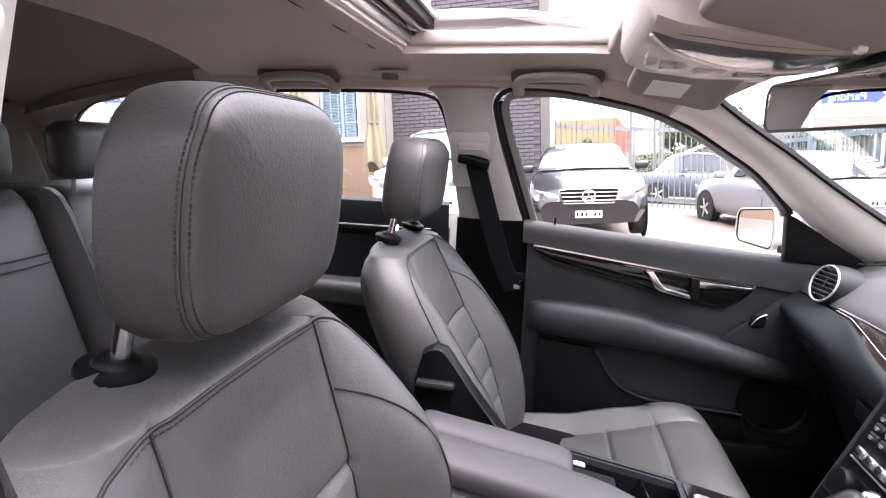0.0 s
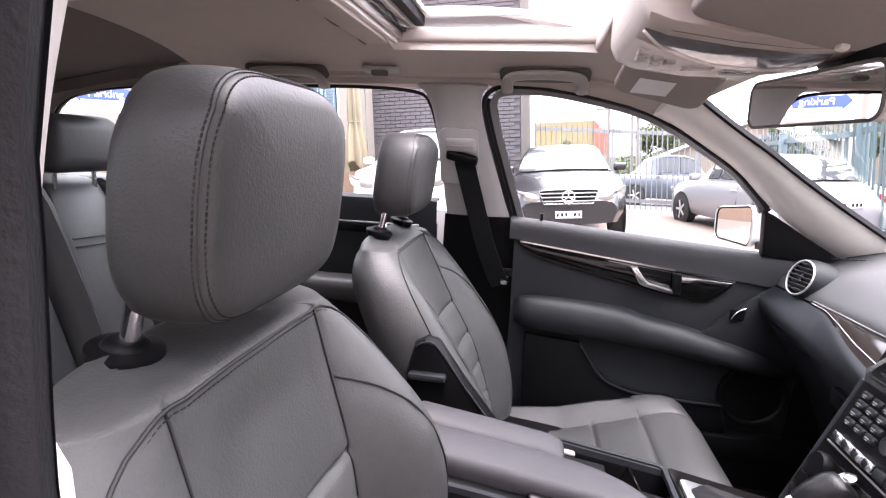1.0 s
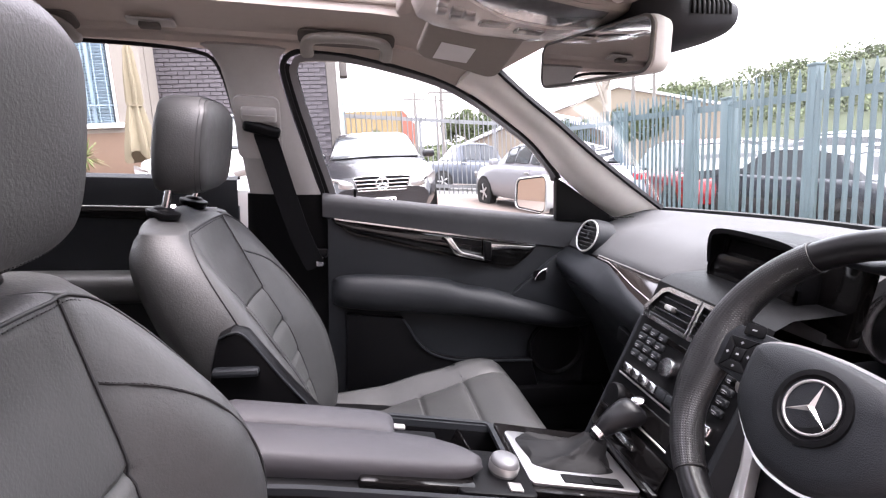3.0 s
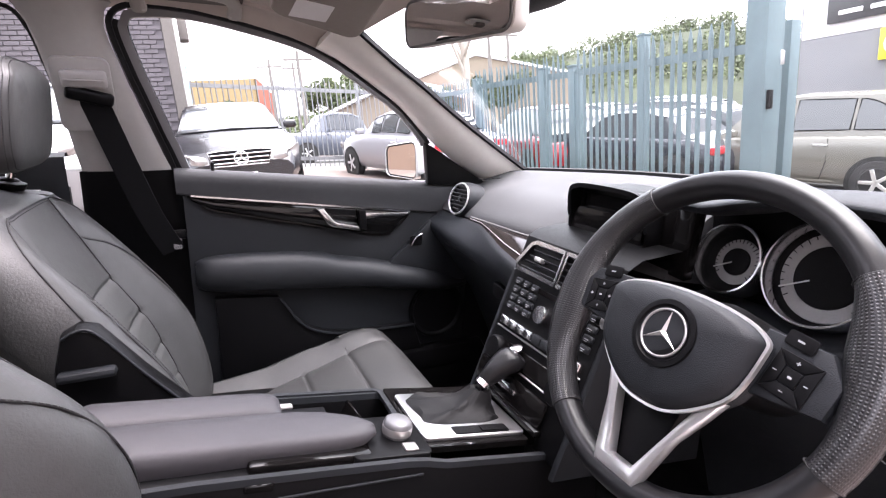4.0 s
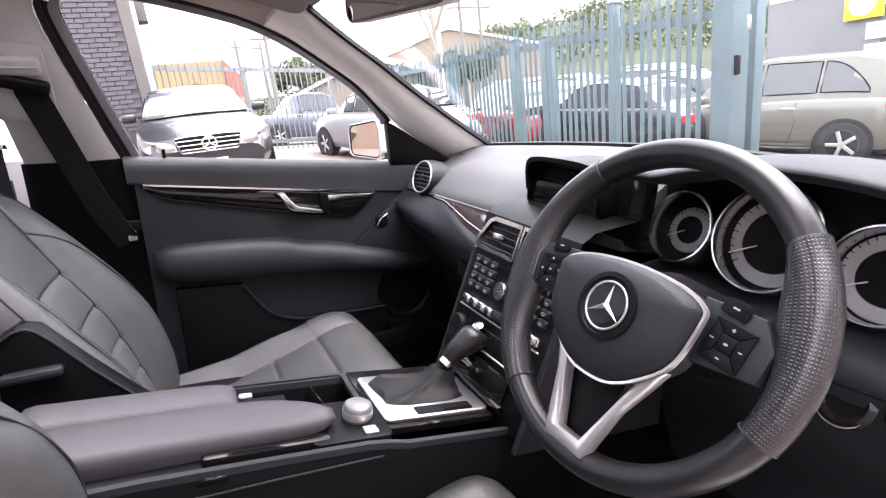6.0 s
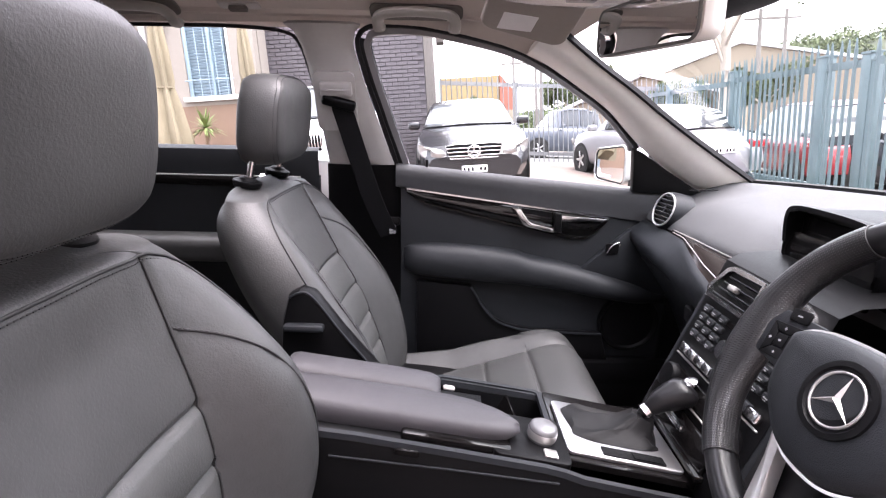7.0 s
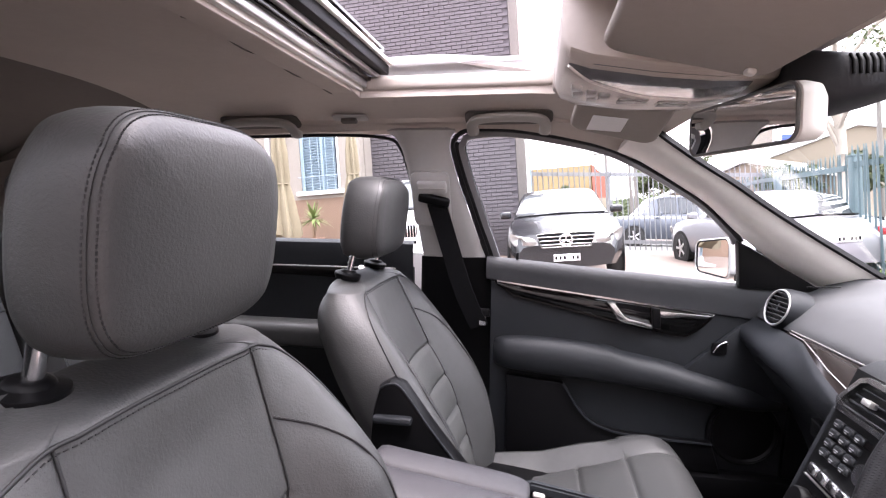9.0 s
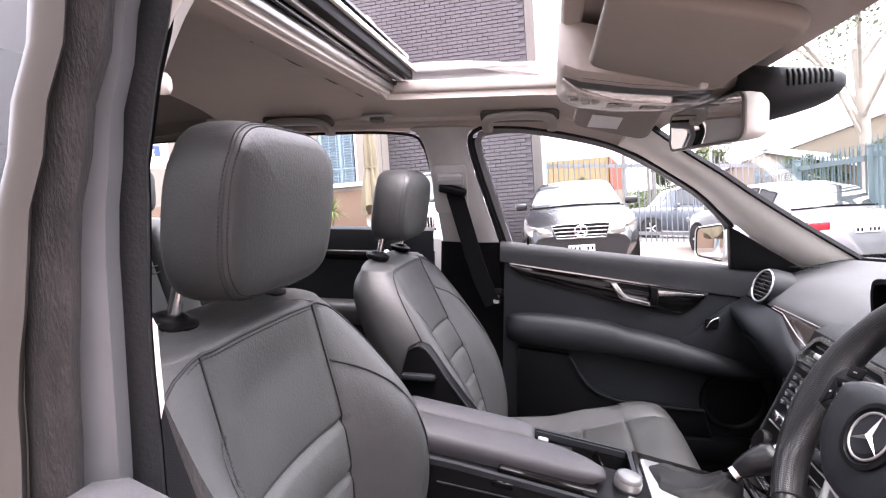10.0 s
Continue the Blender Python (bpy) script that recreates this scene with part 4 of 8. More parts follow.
# map pocket with its pale rim
pk = [(0.30, 0.632), (0.452, 0.619), (0.472, 0.588), (0.493, 0.554), (0.52, 0.525), (0.556, 0.505), (0.631, 0.489), (0.835, 0.482), (0.86, 0.40), (0.30, 0.40)]
part("map_pocket", plate([(a, b) for a, b in pk], 0.675, 0.700, "y", 0.006), HARD, door, "black map pocket")
part("pocket_rim", sweep(smooth_line([(a, 0.672, b) for a, b in pk[1:8]], 5), [(-0.003, -0.0025), (0.003, -0.0025), (0.003, 0.0025), (-0.003, 0.0025)]), PLASTIC, door)
# speaker
spk = part("speaker", lathe([(0.084, 0), (0.090, 0.006), (0.088, 0.012), (0.080, 0.012), (0.074, 0.006), (0.0, 0.009)], (0.915, 0.702, 0.512), (0, -1, 0), 48), HARD, door, "round black speaker grille")
part("speaker_ring", sweep([(0.915 + 0.083 * math.cos(a), 0.687, 0.512 + 0.083 * math.sin(a)) for a in [k * math.tau / 48 for k in range(48)]], 0.0018, closed=True, up=(0, 1, 0)), HARD, spk)
part("door_foot", plate([(0.30, 0.40), (1.06, 0.40), (1.10, 0.33), (0.33, 0.33)], 0.66, 0.715, "y", 0.012), HARD, door)
part("lock_pin", tube((0.322, 0.722, 0.940), (0.322, 0.722, 0.966), 0.0042, 12), HARD, door)
# black sail behind the mirror
part("mirror_sail", plate([(0.885, 0.893), (0.875, 1.012), (0.90, 1.0), (0.975, 0.952), (1.09, 0.885)], 0.696, 0.722, "y", 0.004), HARD, door, "black triangular mirror cover")
part("outer_skin", plate([(0.22, 0.30), (1.12, 0.30), (1.12, 0.885), (0.22, 0.915)], 0.80, 0.82, "y", 0.004), PAINT, door)

# outside mirror on this door
mir = thing("wing_mirror", (0.95, 0.95, 0.88), "silver wing mirror with pale glass outside the door window", "wing mirror")
ma, mb = Vector((0.917, 0.862, 0.949)), Vector((0.886, 1.052, 0.935))
mu = (mb - ma).normalized()
mw = Vector((-mu.y, mu.x, 0)).normalized()         # out of the glass, to the rear
mv = mw.cross(mu).normalized()
mv = mv if mv.z > 0 else -mv
GM = Matrix(((*mu, 0), (*mv, 0), (*mw, 0), (0, 0, 0, 1))).transposed()
GM.translation = 0.5 * (ma + mb)
ml = 0.5 * (mb - ma).length
mo = [(x, y * (1 - 0.10 * x / ml)) for x, y in rrect(-ml, -0.052, ml, 0.052, 0.024, 6)]
part("housing", loft([[GM @ Vector((x * k, y * k, h)) for x, y in mo] for k, h in ((0.45, -0.095), (0.75, -0.085), (0.95, -0.055), (1.06, -0.015), (1.09, 0.004), (1.05, 0.008), (1.0, 0.002))]), PAINT, mir)
part("mirror_glass", loft([[GM @ Vector((x * k, y * k, h)) for x, y in mo] for k, h in ((0.99, 0.0022), (0.985, 0.0035))]), MIRROR, mir, "clean mirror glass")
part("glass_rim", sweep([GM @ Vector((x, y, 0.003)) for x, y in mo], 0.0030, closed=True, up=tuple(mw)), HARD, mir)
part("mirror_foot", rbox((0.06, 0.12, 0.03), (0.955, 0.80, 0.895), 0.01), HARD, mir)

# rear door panel on the passenger side
rear_door = thing("door_2", (-0.45, 0.74, 0.26), "closed black rear door with a gloss trim strip", "car door", kind="structure")
upper = [[(x, y, z) for y, z in ((0.745, 0.982), (0.735, 0.992), (0.715, 0.992), (0.703, 0.984), (0.700, 0.968), (0.702, 0.915))] for x in span(-1.1, 0.03, 20)]
part("sill_pad", loft(upper, closed=False), PLASTIC, rear_door)
part("door_skin", plate([(-1.1, 0.30), (0.03, 0.30), (0.03, 0.918), (-1.1, 0.918)], 0.704, 0.72, "y"), PLASTIC, rear_door)
part("gloss_trim", plate([(-0.02, 0.912), (-0.02, 0.878), (-0.9, 0.90), (-0.9, 0.912)], 0.698, 0.706, "y", 0.002), GLOSS, rear_door)
part("chrome_strip", sweep([(-0.02, 0.697, 0.914), (-0.9, 0.697, 0.914)], 0.0022), SILVER, rear_door)
part("door_handle", sweep(smooth_line([(-0.12, 0.69, 0.915), (-0.115, 0.675, 0.90), (-0.10, 0.672, 0.872), (-0.06, 0.675, 0.865), (-0.03, 0.69, 0.865)], 5), [(-0.006, -0.009), (0.006, -0.009), (0.006, 0.009), (-0.006, 0.009)]), CHROME, rear_door, "satin chrome door pull")
part("armrest", rbox((0.75, 0.10, 0.07), (-0.48, 0.67, 0.72), 0.025, 4), LEATHER, rear_door)
part("outer_skin", plate([(-1.15, 0.30), (0.10, 0.30), (0.10, 0.95), (-1.15, 0.97)], 0.80, 0.82, "y", 0.004), PAINT, rear_door)

# ---- dashboard ----
dash = thing("dashboard", (1.05, YC, 0.30), "dark grained dashboard with gloss trim, air vents and instruments", "dashboard")


def brow(y):
    """Upper line of the trim band: (x, z)."""
    return line_at(y, [(-0.6, 0.99), (0.0, 0.95), (0.15, 0.942), (0.30, 0.940), (0.45, 0.942), (0.60, 0.933), (0.70, 0.93)]), line_at(y, [(0.0, 0.832), (0.20, 0.829), (0.30, 0.825), (0.45, 0.822), (0.6, 0.822), (0.7, 0.822)])


def low(y):
    return line_at(y, [(0.0, 0.855), (0.18, 0.861), (0.28, 0.880), (0.38, 0.905), (0.46, 0.928), (0.60, 0.930), (0.70, 0.925)]), line_at(y, [(0.0, 0.80), (0.18, 0.799), (0.28, 0.806), (0.38, 0.816), (0.46, 0.819), (0.6, 0.819), (0.7, 0.818)])


def under(y):
    return line_at(y, [(0.17, 0.852), (0.45, 0.888), (0.70, 0.885)]), line_at(y, [(0.17, 0.755), (0.45, 0.757), (0.70, 0.782)])


def ws_foot(y):
    s = (y - YC) / 0.625
    return 1.19 + 0.19 * (1 - min(1, s * s)), 0.926 + 0.02 * (1 - min(1, s * s))


# top skin from the windscreen to the trim's upper line
top = []
for y in span(-0.60, -0.112, 22) + [-0.108, -0.104] + span(-0.100, 0.695, 38):
    wx, wz = ws_foot(y)
    bx, bz = brow(y)
    mid = 0.5 + 0.5 * math.cos(math.pi * min(1, abs(y - 0.02) / 0.32))
    hi = 0.905 + 0.050 * mid - (0.03 * max(0, y - 0.5) / 0.2)
    if y < -0.102:
        top.append(smooth_line([(wx, y, wz), (wx - 0.06, y, wz + 0.004), (1.16, y, 0.945), (1.13, y, 0.93), (1.12, y, 0.88), (1.12, y, 0.80)], 5))
        continue
    top.append(smooth_line([(wx, y, wz), (wx - 0.06, y, wz + 0.004), (lerp(wx, bx, 0.55), y, hi + 0.012), (lerp(wx, bx, 0.80), y, hi - 0.012), (bx + 0.012, y, bz + 0.024), (bx, y, bz)], 5))
part("dash_top", loft(top, closed=False), DASHTOP, dash, "grained dark dashboard skin")
band = [smooth_line([(*brow(y)[:1], y, brow(y)[1] + 0.001), (lerp(brow(y)[0], low(y)[0], 0.5), y, lerp(brow(y)[1], low(y)[1], 0.5) + 0.006), (low(y)[0], y, low(y)[1])], 5) for y in span(0.13, 0.53, 24)]
WOODY = mat("dark_gloss_wood", (0.010, 0.008, 0.0075), 0.12, var=0.5, scale=10, spec=0.22, stretch=(2, 14, 2))
part("trim_band", loft(band, closed=False), WOODY, dash, "dark gloss wood trim")
part("trim_edge", sweep([(brow(y)[0] + 0.001, y, brow(y)[1] + 0.004) for y in span(0.10, 0.53, 20)], 0.0014), SILVER, dash)
part("trim_edge", sweep([(lerp(low(y)[0], brow(y)[0], 0.16), y, lerp(low(y)[1], brow(y)[1], 0.16) + 0.004) for y in span(0.15, 0.52, 20)], 0.0012), SILVER, dash)
face = []
for y in span(0.17, 0.70, 26):
    (lx, lz), (ux, uz) = low(y), under(y)
    face.append(smooth_line([(lx, y, lz), (lx - 0.012, y, lz - 0.012), (ux, y, uz), (ux + 0.03, y, uz - 0.05), (ux + 0.09, y, uz - 0.13), (ux + 0.15, y, 0.56), (ux + 0.22, y, 0.40)], 4))
part("glovebox_face", loft(face, closed=False), PLASTIC, dash)
part("glovebox_lip", rbox((0.02, 0.34, 0.012), (0.905, 0.44, 0.735), 0.004), HARD, dash)
part("glovebox_handle", plate([(0.235, 0.685), (0.285, 0.695), (0.285, 0.725), (0.235, 0.720)], 0.868, 0.885, "x", 0.004), HARD, dash)
# side vent
vx, vy, vz = 0.932, 0.592, 0.866
ax = Vector((-0.93, -0.12, 0.30)).normalized()
ring = part("side_vent", lathe([(0.053, -0.050), (0.051, -0.020), (0.048, -0.006), (0.046, 0.0), (0.044, 0.001), (0.041, -0.002), (0.038, -0.03)], (vx, vy, vz), ax, 40), PLASTIC, dash, "round air vent with a thin chrome rim")
part("vent_rim", sweep([Vector((vx, vy, vz)) + 0.001 * ax + ax.to_track_quat("Z", "Y") @ Vector((0.0425 * math.cos(k * math.tau / 48), 0.0425 * math.sin(k * math.tau / 48), 0)) for k in range(48)], 0.0026, closed=True, up=tuple(ax)), SILVER, ring, "thin silver rim")
q = ax.to_track_quat("Z", "Y").to_matrix().to_4x4()
part("vent_back", lathe([(0.039, 0.0), (0.039, 0.002), (0.0, 0.003)], Vector((vx, vy, vz)) - 0.025 * ax, ax, 32), HARD, ring)
for k in range(-3, 4):
    w = 2 * math.sqrt(0.038 ** 2 - (k * 0.0105) ** 2)
    part("vent_slat", rbox((w, 0.002, 0.02), (0, 0, 0), 0.0008, 1, Matrix.Translation(Vector((vx, vy, vz)) - 0.006 * ax) @ q @ pose(0, k * 0.0105, 0, -25, 0, 0)), DASHTOP, ring)
part("vent_tab", rbox((0.008, 0.022, 0.012), (0, 0, 0), 0.002, 2, Matrix.Translation(Vector((vx, vy, vz)) - 0.006 * ax) @ q), PLASTIC, ring)
# small demister slots by the pillar
for k in range(5):
    part("demister_slot", rbox((0.012, 0.008, 0.003), (1.045 - 0.012 * k, 0.575 + 0.004 * k, 0.921 - 0.0012 * k), 0.001, 1), HARD, dash)

# middle stack
SX = lambda z: 0.836 + 0.38 * (z - 0.82)  # noqa: E731
S0, S1 = -0.125, 0.135
st = [[(SX(z) + dx, y, z) for z, dx in ((0.885, 0.10), (0.878, 0.02), (0.865, 0.0), (0.80, 0.0), (0.72, 0.0), (0.66, 0.0), (0.60, 0.0), (0.56, 0.01))] for y in (S0, S0 + 0.004, S1 - 0.004, S1)]
part("stack_face", loft(st, closed=False), HARD, dash, "black centre stack")
part("stack_cheek", plate([(SX(0.80), 0.80), (SX(0.55), 0.55), (1.05, 0.50), (1.05, 0.80)], S1 - 0.002, S1 + 0.012, "y", 0.004), PLASTIC, dash)
part("stack_cheek", plate([(SX(0.80), 0.80), (SX(0.55), 0.55), (1.05, 0.50), (1.05, 0.80)], S0 - 0.012, S0 + 0.002, "y", 0.004), PLASTIC, dash)
stq = Matrix.Rotation(math.atan(0.38), 4, "Y")


def on_stack(y, z, out=0.0):
    return Matrix.Translation((SX(z) - out, y, z)) @ stq


def vent(y0, y1, z0, z1):
    n0 = (0.5 * (y0 + y1), 0.5 * (z0 + z1))
    W, H = y1 - y0, z1 - z0
    s_ = 1 if y1 > 0.05 else -1
    shape = [(-s_ * W / 2, -H / 2), (-s_ * W / 2, H / 2), (s_ * (W / 2 - 0.040), H / 2), (s_ * (W / 2 - 0.026), H / 2 - 0.006), (s_ * W / 2, -H / 2 + 0.012), (s_ * (W / 2 - 0.006), -H / 2 + 0.002)]
    shape = shape[::s_]
    m = on_stack(*n0, 0.004)
    outer = [m @ Vector((0, a, b)) for a, b in shape]
    v = part("centre_vent", sweep(outer, [(-0.004, -0.005), (0.004, -0.005), (0.004, 0.005), (-0.004, 0.005)], closed=True, up=(-1, 0, 0.3)), CHROME, dash, "chrome-rimmed centre air vent")
    part("vent_back", plate([(a, b) for a, b in shape], 0.012, 0.016, "x", m=m), HARD, v)
    for k in range(5):
        s = (k + 0.5) / 5
        b = lerp(-H / 2, H / 2, s)
        part("vent_slat", rbox((0.016, (W - 0.012 - 0.034 * s), 0.0025), (0, 0, 0), 0.0008, 1, m @ pose(0.006, -s_ * (0.002 + 0.017 * s), b, 0, 20, 0)), PLASTIC, v)
    part("vent_tab", rbox((0.012, 0.020, 0.009), (0, 0, 0), 0.002, 2, m @ pose(-0.002, 0, 0)), SILVER, v)


vent(0.010, 0.130, 0.804, 0.862)
vent(-0.118, 0.002, 0.804, 0.862)
MARK = mat("key_legend_grey", (0.22, 0.22, 0.23), 0.6)
# audio keys, display knob, climate row
for r in range(4):
    for c in range(3):
        part("audio_key", rbox((0.008, 0.021, 0.011), (0, 0, 0), 0.002, 1, on_stack(0.107 - 0.025 * c, 0.786 - 0.015 * r, 0.002)), PLASTIC, dash)
        part("audio_key", rbox((0.008, 0.021, 0.011), (0, 0, 0), 0.002, 1, on_stack(-0.050 - 0.026 * c, 0.786 - 0.015 * r, 0.002)), PLASTIC, dash)
        for k in range(2):
            part("key_mark", rbox((0.001, 0.009 if k == 0 else 0.005, 0.0013), (0, 0, 0), 0, 1, on_stack(0.107 - 0.025 * c, 0.787 - 0.015 * r - 0.003 * k, 0.0075)), MARK, dash)
            part("key_mark", rbox((0.001, 0.009 if k == 0 else 0.005, 0.0013), (0, 0, 0), 0, 1, on_stack(-0.050 - 0.026 * c, 0.787 - 0.015 * r - 0.003 * k, 0.0075)), MARK, dash)
part("audio_slot", rbox((0.004, 0.10, 0.010), (0, 0, 0), 0.001, 1, on_stack(0.015, 0.785, 0.001)), GLOSS, dash)
part("audio_knob", lathe([(0.016, 0), (0.0165, 0.010), (0.015, 0.014), (0.0, 0.0145)], on_stack(0.012, 0.752) @ Vector((0, 0, 0)), stq @ Vector((-1, 0, 0)), 24), CHROME, dash, "chrome audio knob")
for k in range(9):
    part("climate_key", rbox((0.012, 0.024, 0.016), (0, 0, 0), 0.003, 2, on_stack(0.104 - 0.0255 * k, 0.714, 0.004)), CHROME if k in (0, 1, 2, 3, 8) else PLASTIC, dash, "")
part("climate_strip", rbox((0.004, 0.24, 0.003), (0, 0, 0), 0.001, 1, on_stack(0.005, 0.699, 0.002)), SILVER, dash)
part("climate_panel", rbox((0.006, 0.20, 0.032), (0, 0, 0), 0.002, 1, on_stack(0.01, 0.669, 0.001)), GLOSS, dash)
for y in (0.100, -0.085):
    part("climate_dial", lathe([(0.022, 0), (0.022, 0.012), (0.019, 0.016), (0.0, 0.0165)], on_stack(y, 0.663) @ Vector((0, 0, 0)), stq @ Vector((-1, 0, 0)), 28), HARD, dash)
part("climate_strip", rbox((0.004, 0.19, 0.003), (0, 0, 0), 0.001, 1, on_stack(0.01, 0.650, 0.002)), SILVER, dash)
part("ash_cover", rbox((0.008, 0.21, 0.045), (0, 0, 0), 0.004, 2, on_stack(0.03, 0.618, 0.002)), GLOSS, dash)
part("ash_pull", rbox((0.006, 0.075, 0.010), (0, 0, 0), 0.004, 2, on_stack(0.04, 0.622, 0.009)), CHROME, dash)

# hooded screen
bx = plate(rrect(-0.078, 0.862, 0.112, 0.962, 0.022), 0.950, 1.06, "x", 0.006)
scr = part("screen_housing", bx, HARD, dash, "black hooded display")
part("screen_hood", sweep(smooth_line([(0.930, -0.078, 0.905), (0.925, -0.076, 0.945), (0.922, -0.056, 0.963), (0.921, 0.02, 0.967), (0.922, 0.09, 0.963), (0.925, 0.109, 0.945), (0.930, 0.111, 0.905)], 5), [(-0.004, -0.004), (0.004, -0.004), (0.004, 0.004), (-0.004, 0.004)], up=(1, 0, 0)), HARD, scr)
part("hood_skin", loft([[(x_, y, z + dz) for y, z in rrect(-0.078, 0.868, 0.112, 0.963, 0.024, 6)] for x_, dz in ((0.926, 0.002), (0.95, 0.001), (1.03, -0.012), (1.09, -0.03))], caps=False), HARD, scr)
part("screen_glass", plate([(-0.066, 0.878), (0.100, 0.878), (0.100, 0.950), (-0.066, 0.950)], 0.9460, 0.9490, "x"), GLOSS, scr)

part("screen_bezel", plate([(0.098, 0.925), (0.136, 0.862), (0.120, 0.853), (-0.060, 0.848), (-0.070, 0.925)], 0.932, 0.944, "x", 0.004), GLOSS, scr, "black gloss field under the display")

# instrument hood and gauges behind the wheel
hd = []
for y in span(-0.60, -0.115, 24):
    k = max(math.sin(math.pi * min(max((y + 0.60) / 0.485, 0), 1)) ** 0.55, 0.62 if y > -0.36 else 0)
    zt = 0.93 + 0.075 * k
    hd.append(smooth_line([(1.16, y, 0.945), (1.08, y, zt - 0.012), (0.98, y, zt), (0.93, y, zt - 0.006), (0.922, y, zt - 0.016), (0.95, y, zt - 0.026), (1.06, y, zt - 0.03)], 4))
part("instrument_hood", loft(hd, closed=False), PLASTIC, dash)
cl = part("instrument_panel", plate([(-0.56, 0.80), (-0.085, 0.80), (-0.085, 0.93), (-0.13, 0.97), (-0.30, 0.985), (-0.47, 0.97), (-0.56, 0.92)], 1.050, 1.075, "x"), HARD, dash)
part("panel_face", plate([(-0.128, 0.838), (-0.040, 0.846), (-0.040, 0.955), (-0.124, 0.968), (-0.140, 0.955)], 0.962, 0.985, "x", 0.003), GLOSS, dash)
DIAL = mat("pale_dial_ring", (0.24, 0.235, 0.235), 0.45, var=0.1, scale=40)
for y, z, r, ro, ri in ((-0.169, 0.882, 0.055, 0.64, 0.38), (-0.297, 0.893, 0.072, 0.84, 0.58), (-0.425, 0.882, 0.058, 0.88, 0.56)):
    gx = Vector((-0.94, 0.02, 0.32)).normalized()
    c = Vector((1.00, y, z))
    gq = gx.to_track_quat("Z", "Y").to_matrix().to_4x4()
    can = part("gauge", lathe([(r, -0.035), (r, 0.0), (r - 0.0015, 0.003), (r - 0.004, 0.003), (r - 0.005, 0.0), (r - 0.005, -0.030)], c, gx, 48), CHROME, cl, "chrome-rimmed gauge")
    part("gauge_face", lathe([(r - 0.004, 0.0), (r - 0.004, 0.002), (0.0, 0.0022)], c - 0.030 * gx, gx, 40), HARD, cl)
    part("gauge_ring", lathe([(r * ro, 0.0), (r * ro - 0.001, 0.002), (r * ri + 0.001, 0.002), (r * ri, 0.0)], c - 0.027 * gx, gx, 48), DIAL, cl, "pale dial ring")
    part("gauge_hub", lathe([(r * ri + 0.0005, 0.0), (r * ri, 0.003), (0.0, 0.004)], c - 0.0265 * gx, gx, 40), HARD, cl)
    for k in range(25):
        a = radians(-130 + 260 * k / 24)
        part("tick", rbox((0.0012, r * (0.13 if k % 4 == 0 else 0.07), 0.0008), (0, 0, 0), 0, 1, Matrix.Translation(c - 0.0246 * gx) @ gq @ Matrix.Rotation(a, 4, "Z") @ pose(0, r * (ro - 0.05), 0)), HARD, cl)
    part("needle", rbox((0.002, r * 0.55, 0.0015), (0, 0, 0), 0.0004, 1, Matrix.Translation(c - 0.021 * gx) @ gq @ Matrix.Rotation(radians(118), 4, "Z") @ pose(0, r * (ro - 0.28), 0)), SILVER, cl)
# lower panel on the driver's side
lowp = []
for y in span(-0.62, -0.12, 20):
    lowp.append(smooth_line([(1.04, y, 0.815), (0.985, y, 0.812), (0.955, y, 0.80), (0.945, y, 0.775), (0.955, y, 0.73), (0.99, y, 0.66), (1.06, y, 0.56), (1.12, y, 0.40)], 4))
part("knee_panel", loft(lowp, closed=False), PLASTIC, dash)
part("panel_joint", sweep([(0.942, y, 0.79 - 0.02 * math.sin(math.pi * (y + 0.6) / 0.46)) for y in span(-0.6, -0.14, 16)], 0.002), HARD, dash)
part("ignition", lathe([(0.030, 0), (0.031, 0.006), (0.024, 0.009), (0.018, 0.003), (0.0, 0.002)], (0.950, -0.440, 0.752), (-0.9, 0, 0.4), 32), GLOSS, dash, "round ignition slot")
part("ignition_ring", sweep([Vector((0.947, -0.440, 0.752)) + Vector((-0.003 + 0.0, 0, 0)) + Vector((0.026 * math.sin(a) * 0.4, 0.026 * math.cos(a), 0.026 * math.sin(a) * 0.92)) for a in [k * math.tau / 32 for k in range(32)]], 0.002, closed=True, up=(-0.9, 0, 0.4)), SILVER, dash)
part("park_button", plate(rrect(-0.508, 0.752, -0.478, 0.786, 0.004), 0.938, 0.952, "x", 0.002), HARD, dash)
part("light_switch", lathe([(0.038, 0), (0.040, 0.008), (0.034, 0.012), (0.026, 0.010), (0.018, 0.018), (0.0, 0.019)], (0.950, -0.560, 0.760), (-0.9, 0, 0.4), 36), CHROME, dash, "chrome light switch")

# ---- steering wheel ----
WC = Vector((0.743, -0.3195, 0.863))
wn_ = Vector((-0.897, -0.030, 0.441)).normalized()
wy = Vector((0, 1, 0)) - wn_ * wn_.y
wy.normalize()
wz = wn_.cross(wy) * -1
if wz.z < 0:
    wz = -wz
wheel = thing("steering_wheel", WC, "black leather steering wheel with silver spokes and a round badge", "steering wheel")


def wp(a, b, c=0.0):
    """a to the passenger side, b up the wheel, c towards the driver."""
    return WC + wy * a + wz * b + wn_ * c


WHEEL = mat("wheel_leather", (0.010, 0.010, 0.011), 0.34, spec=0.42, var=0.12, scale=9, bump=0.05, bscale=700, kind="voronoi", rvar=0.02)
PERF = mat("perforated_leather", (0.012, 0.012, 0.013), 0.30, var=0.15, scale=10, spec=0.6)


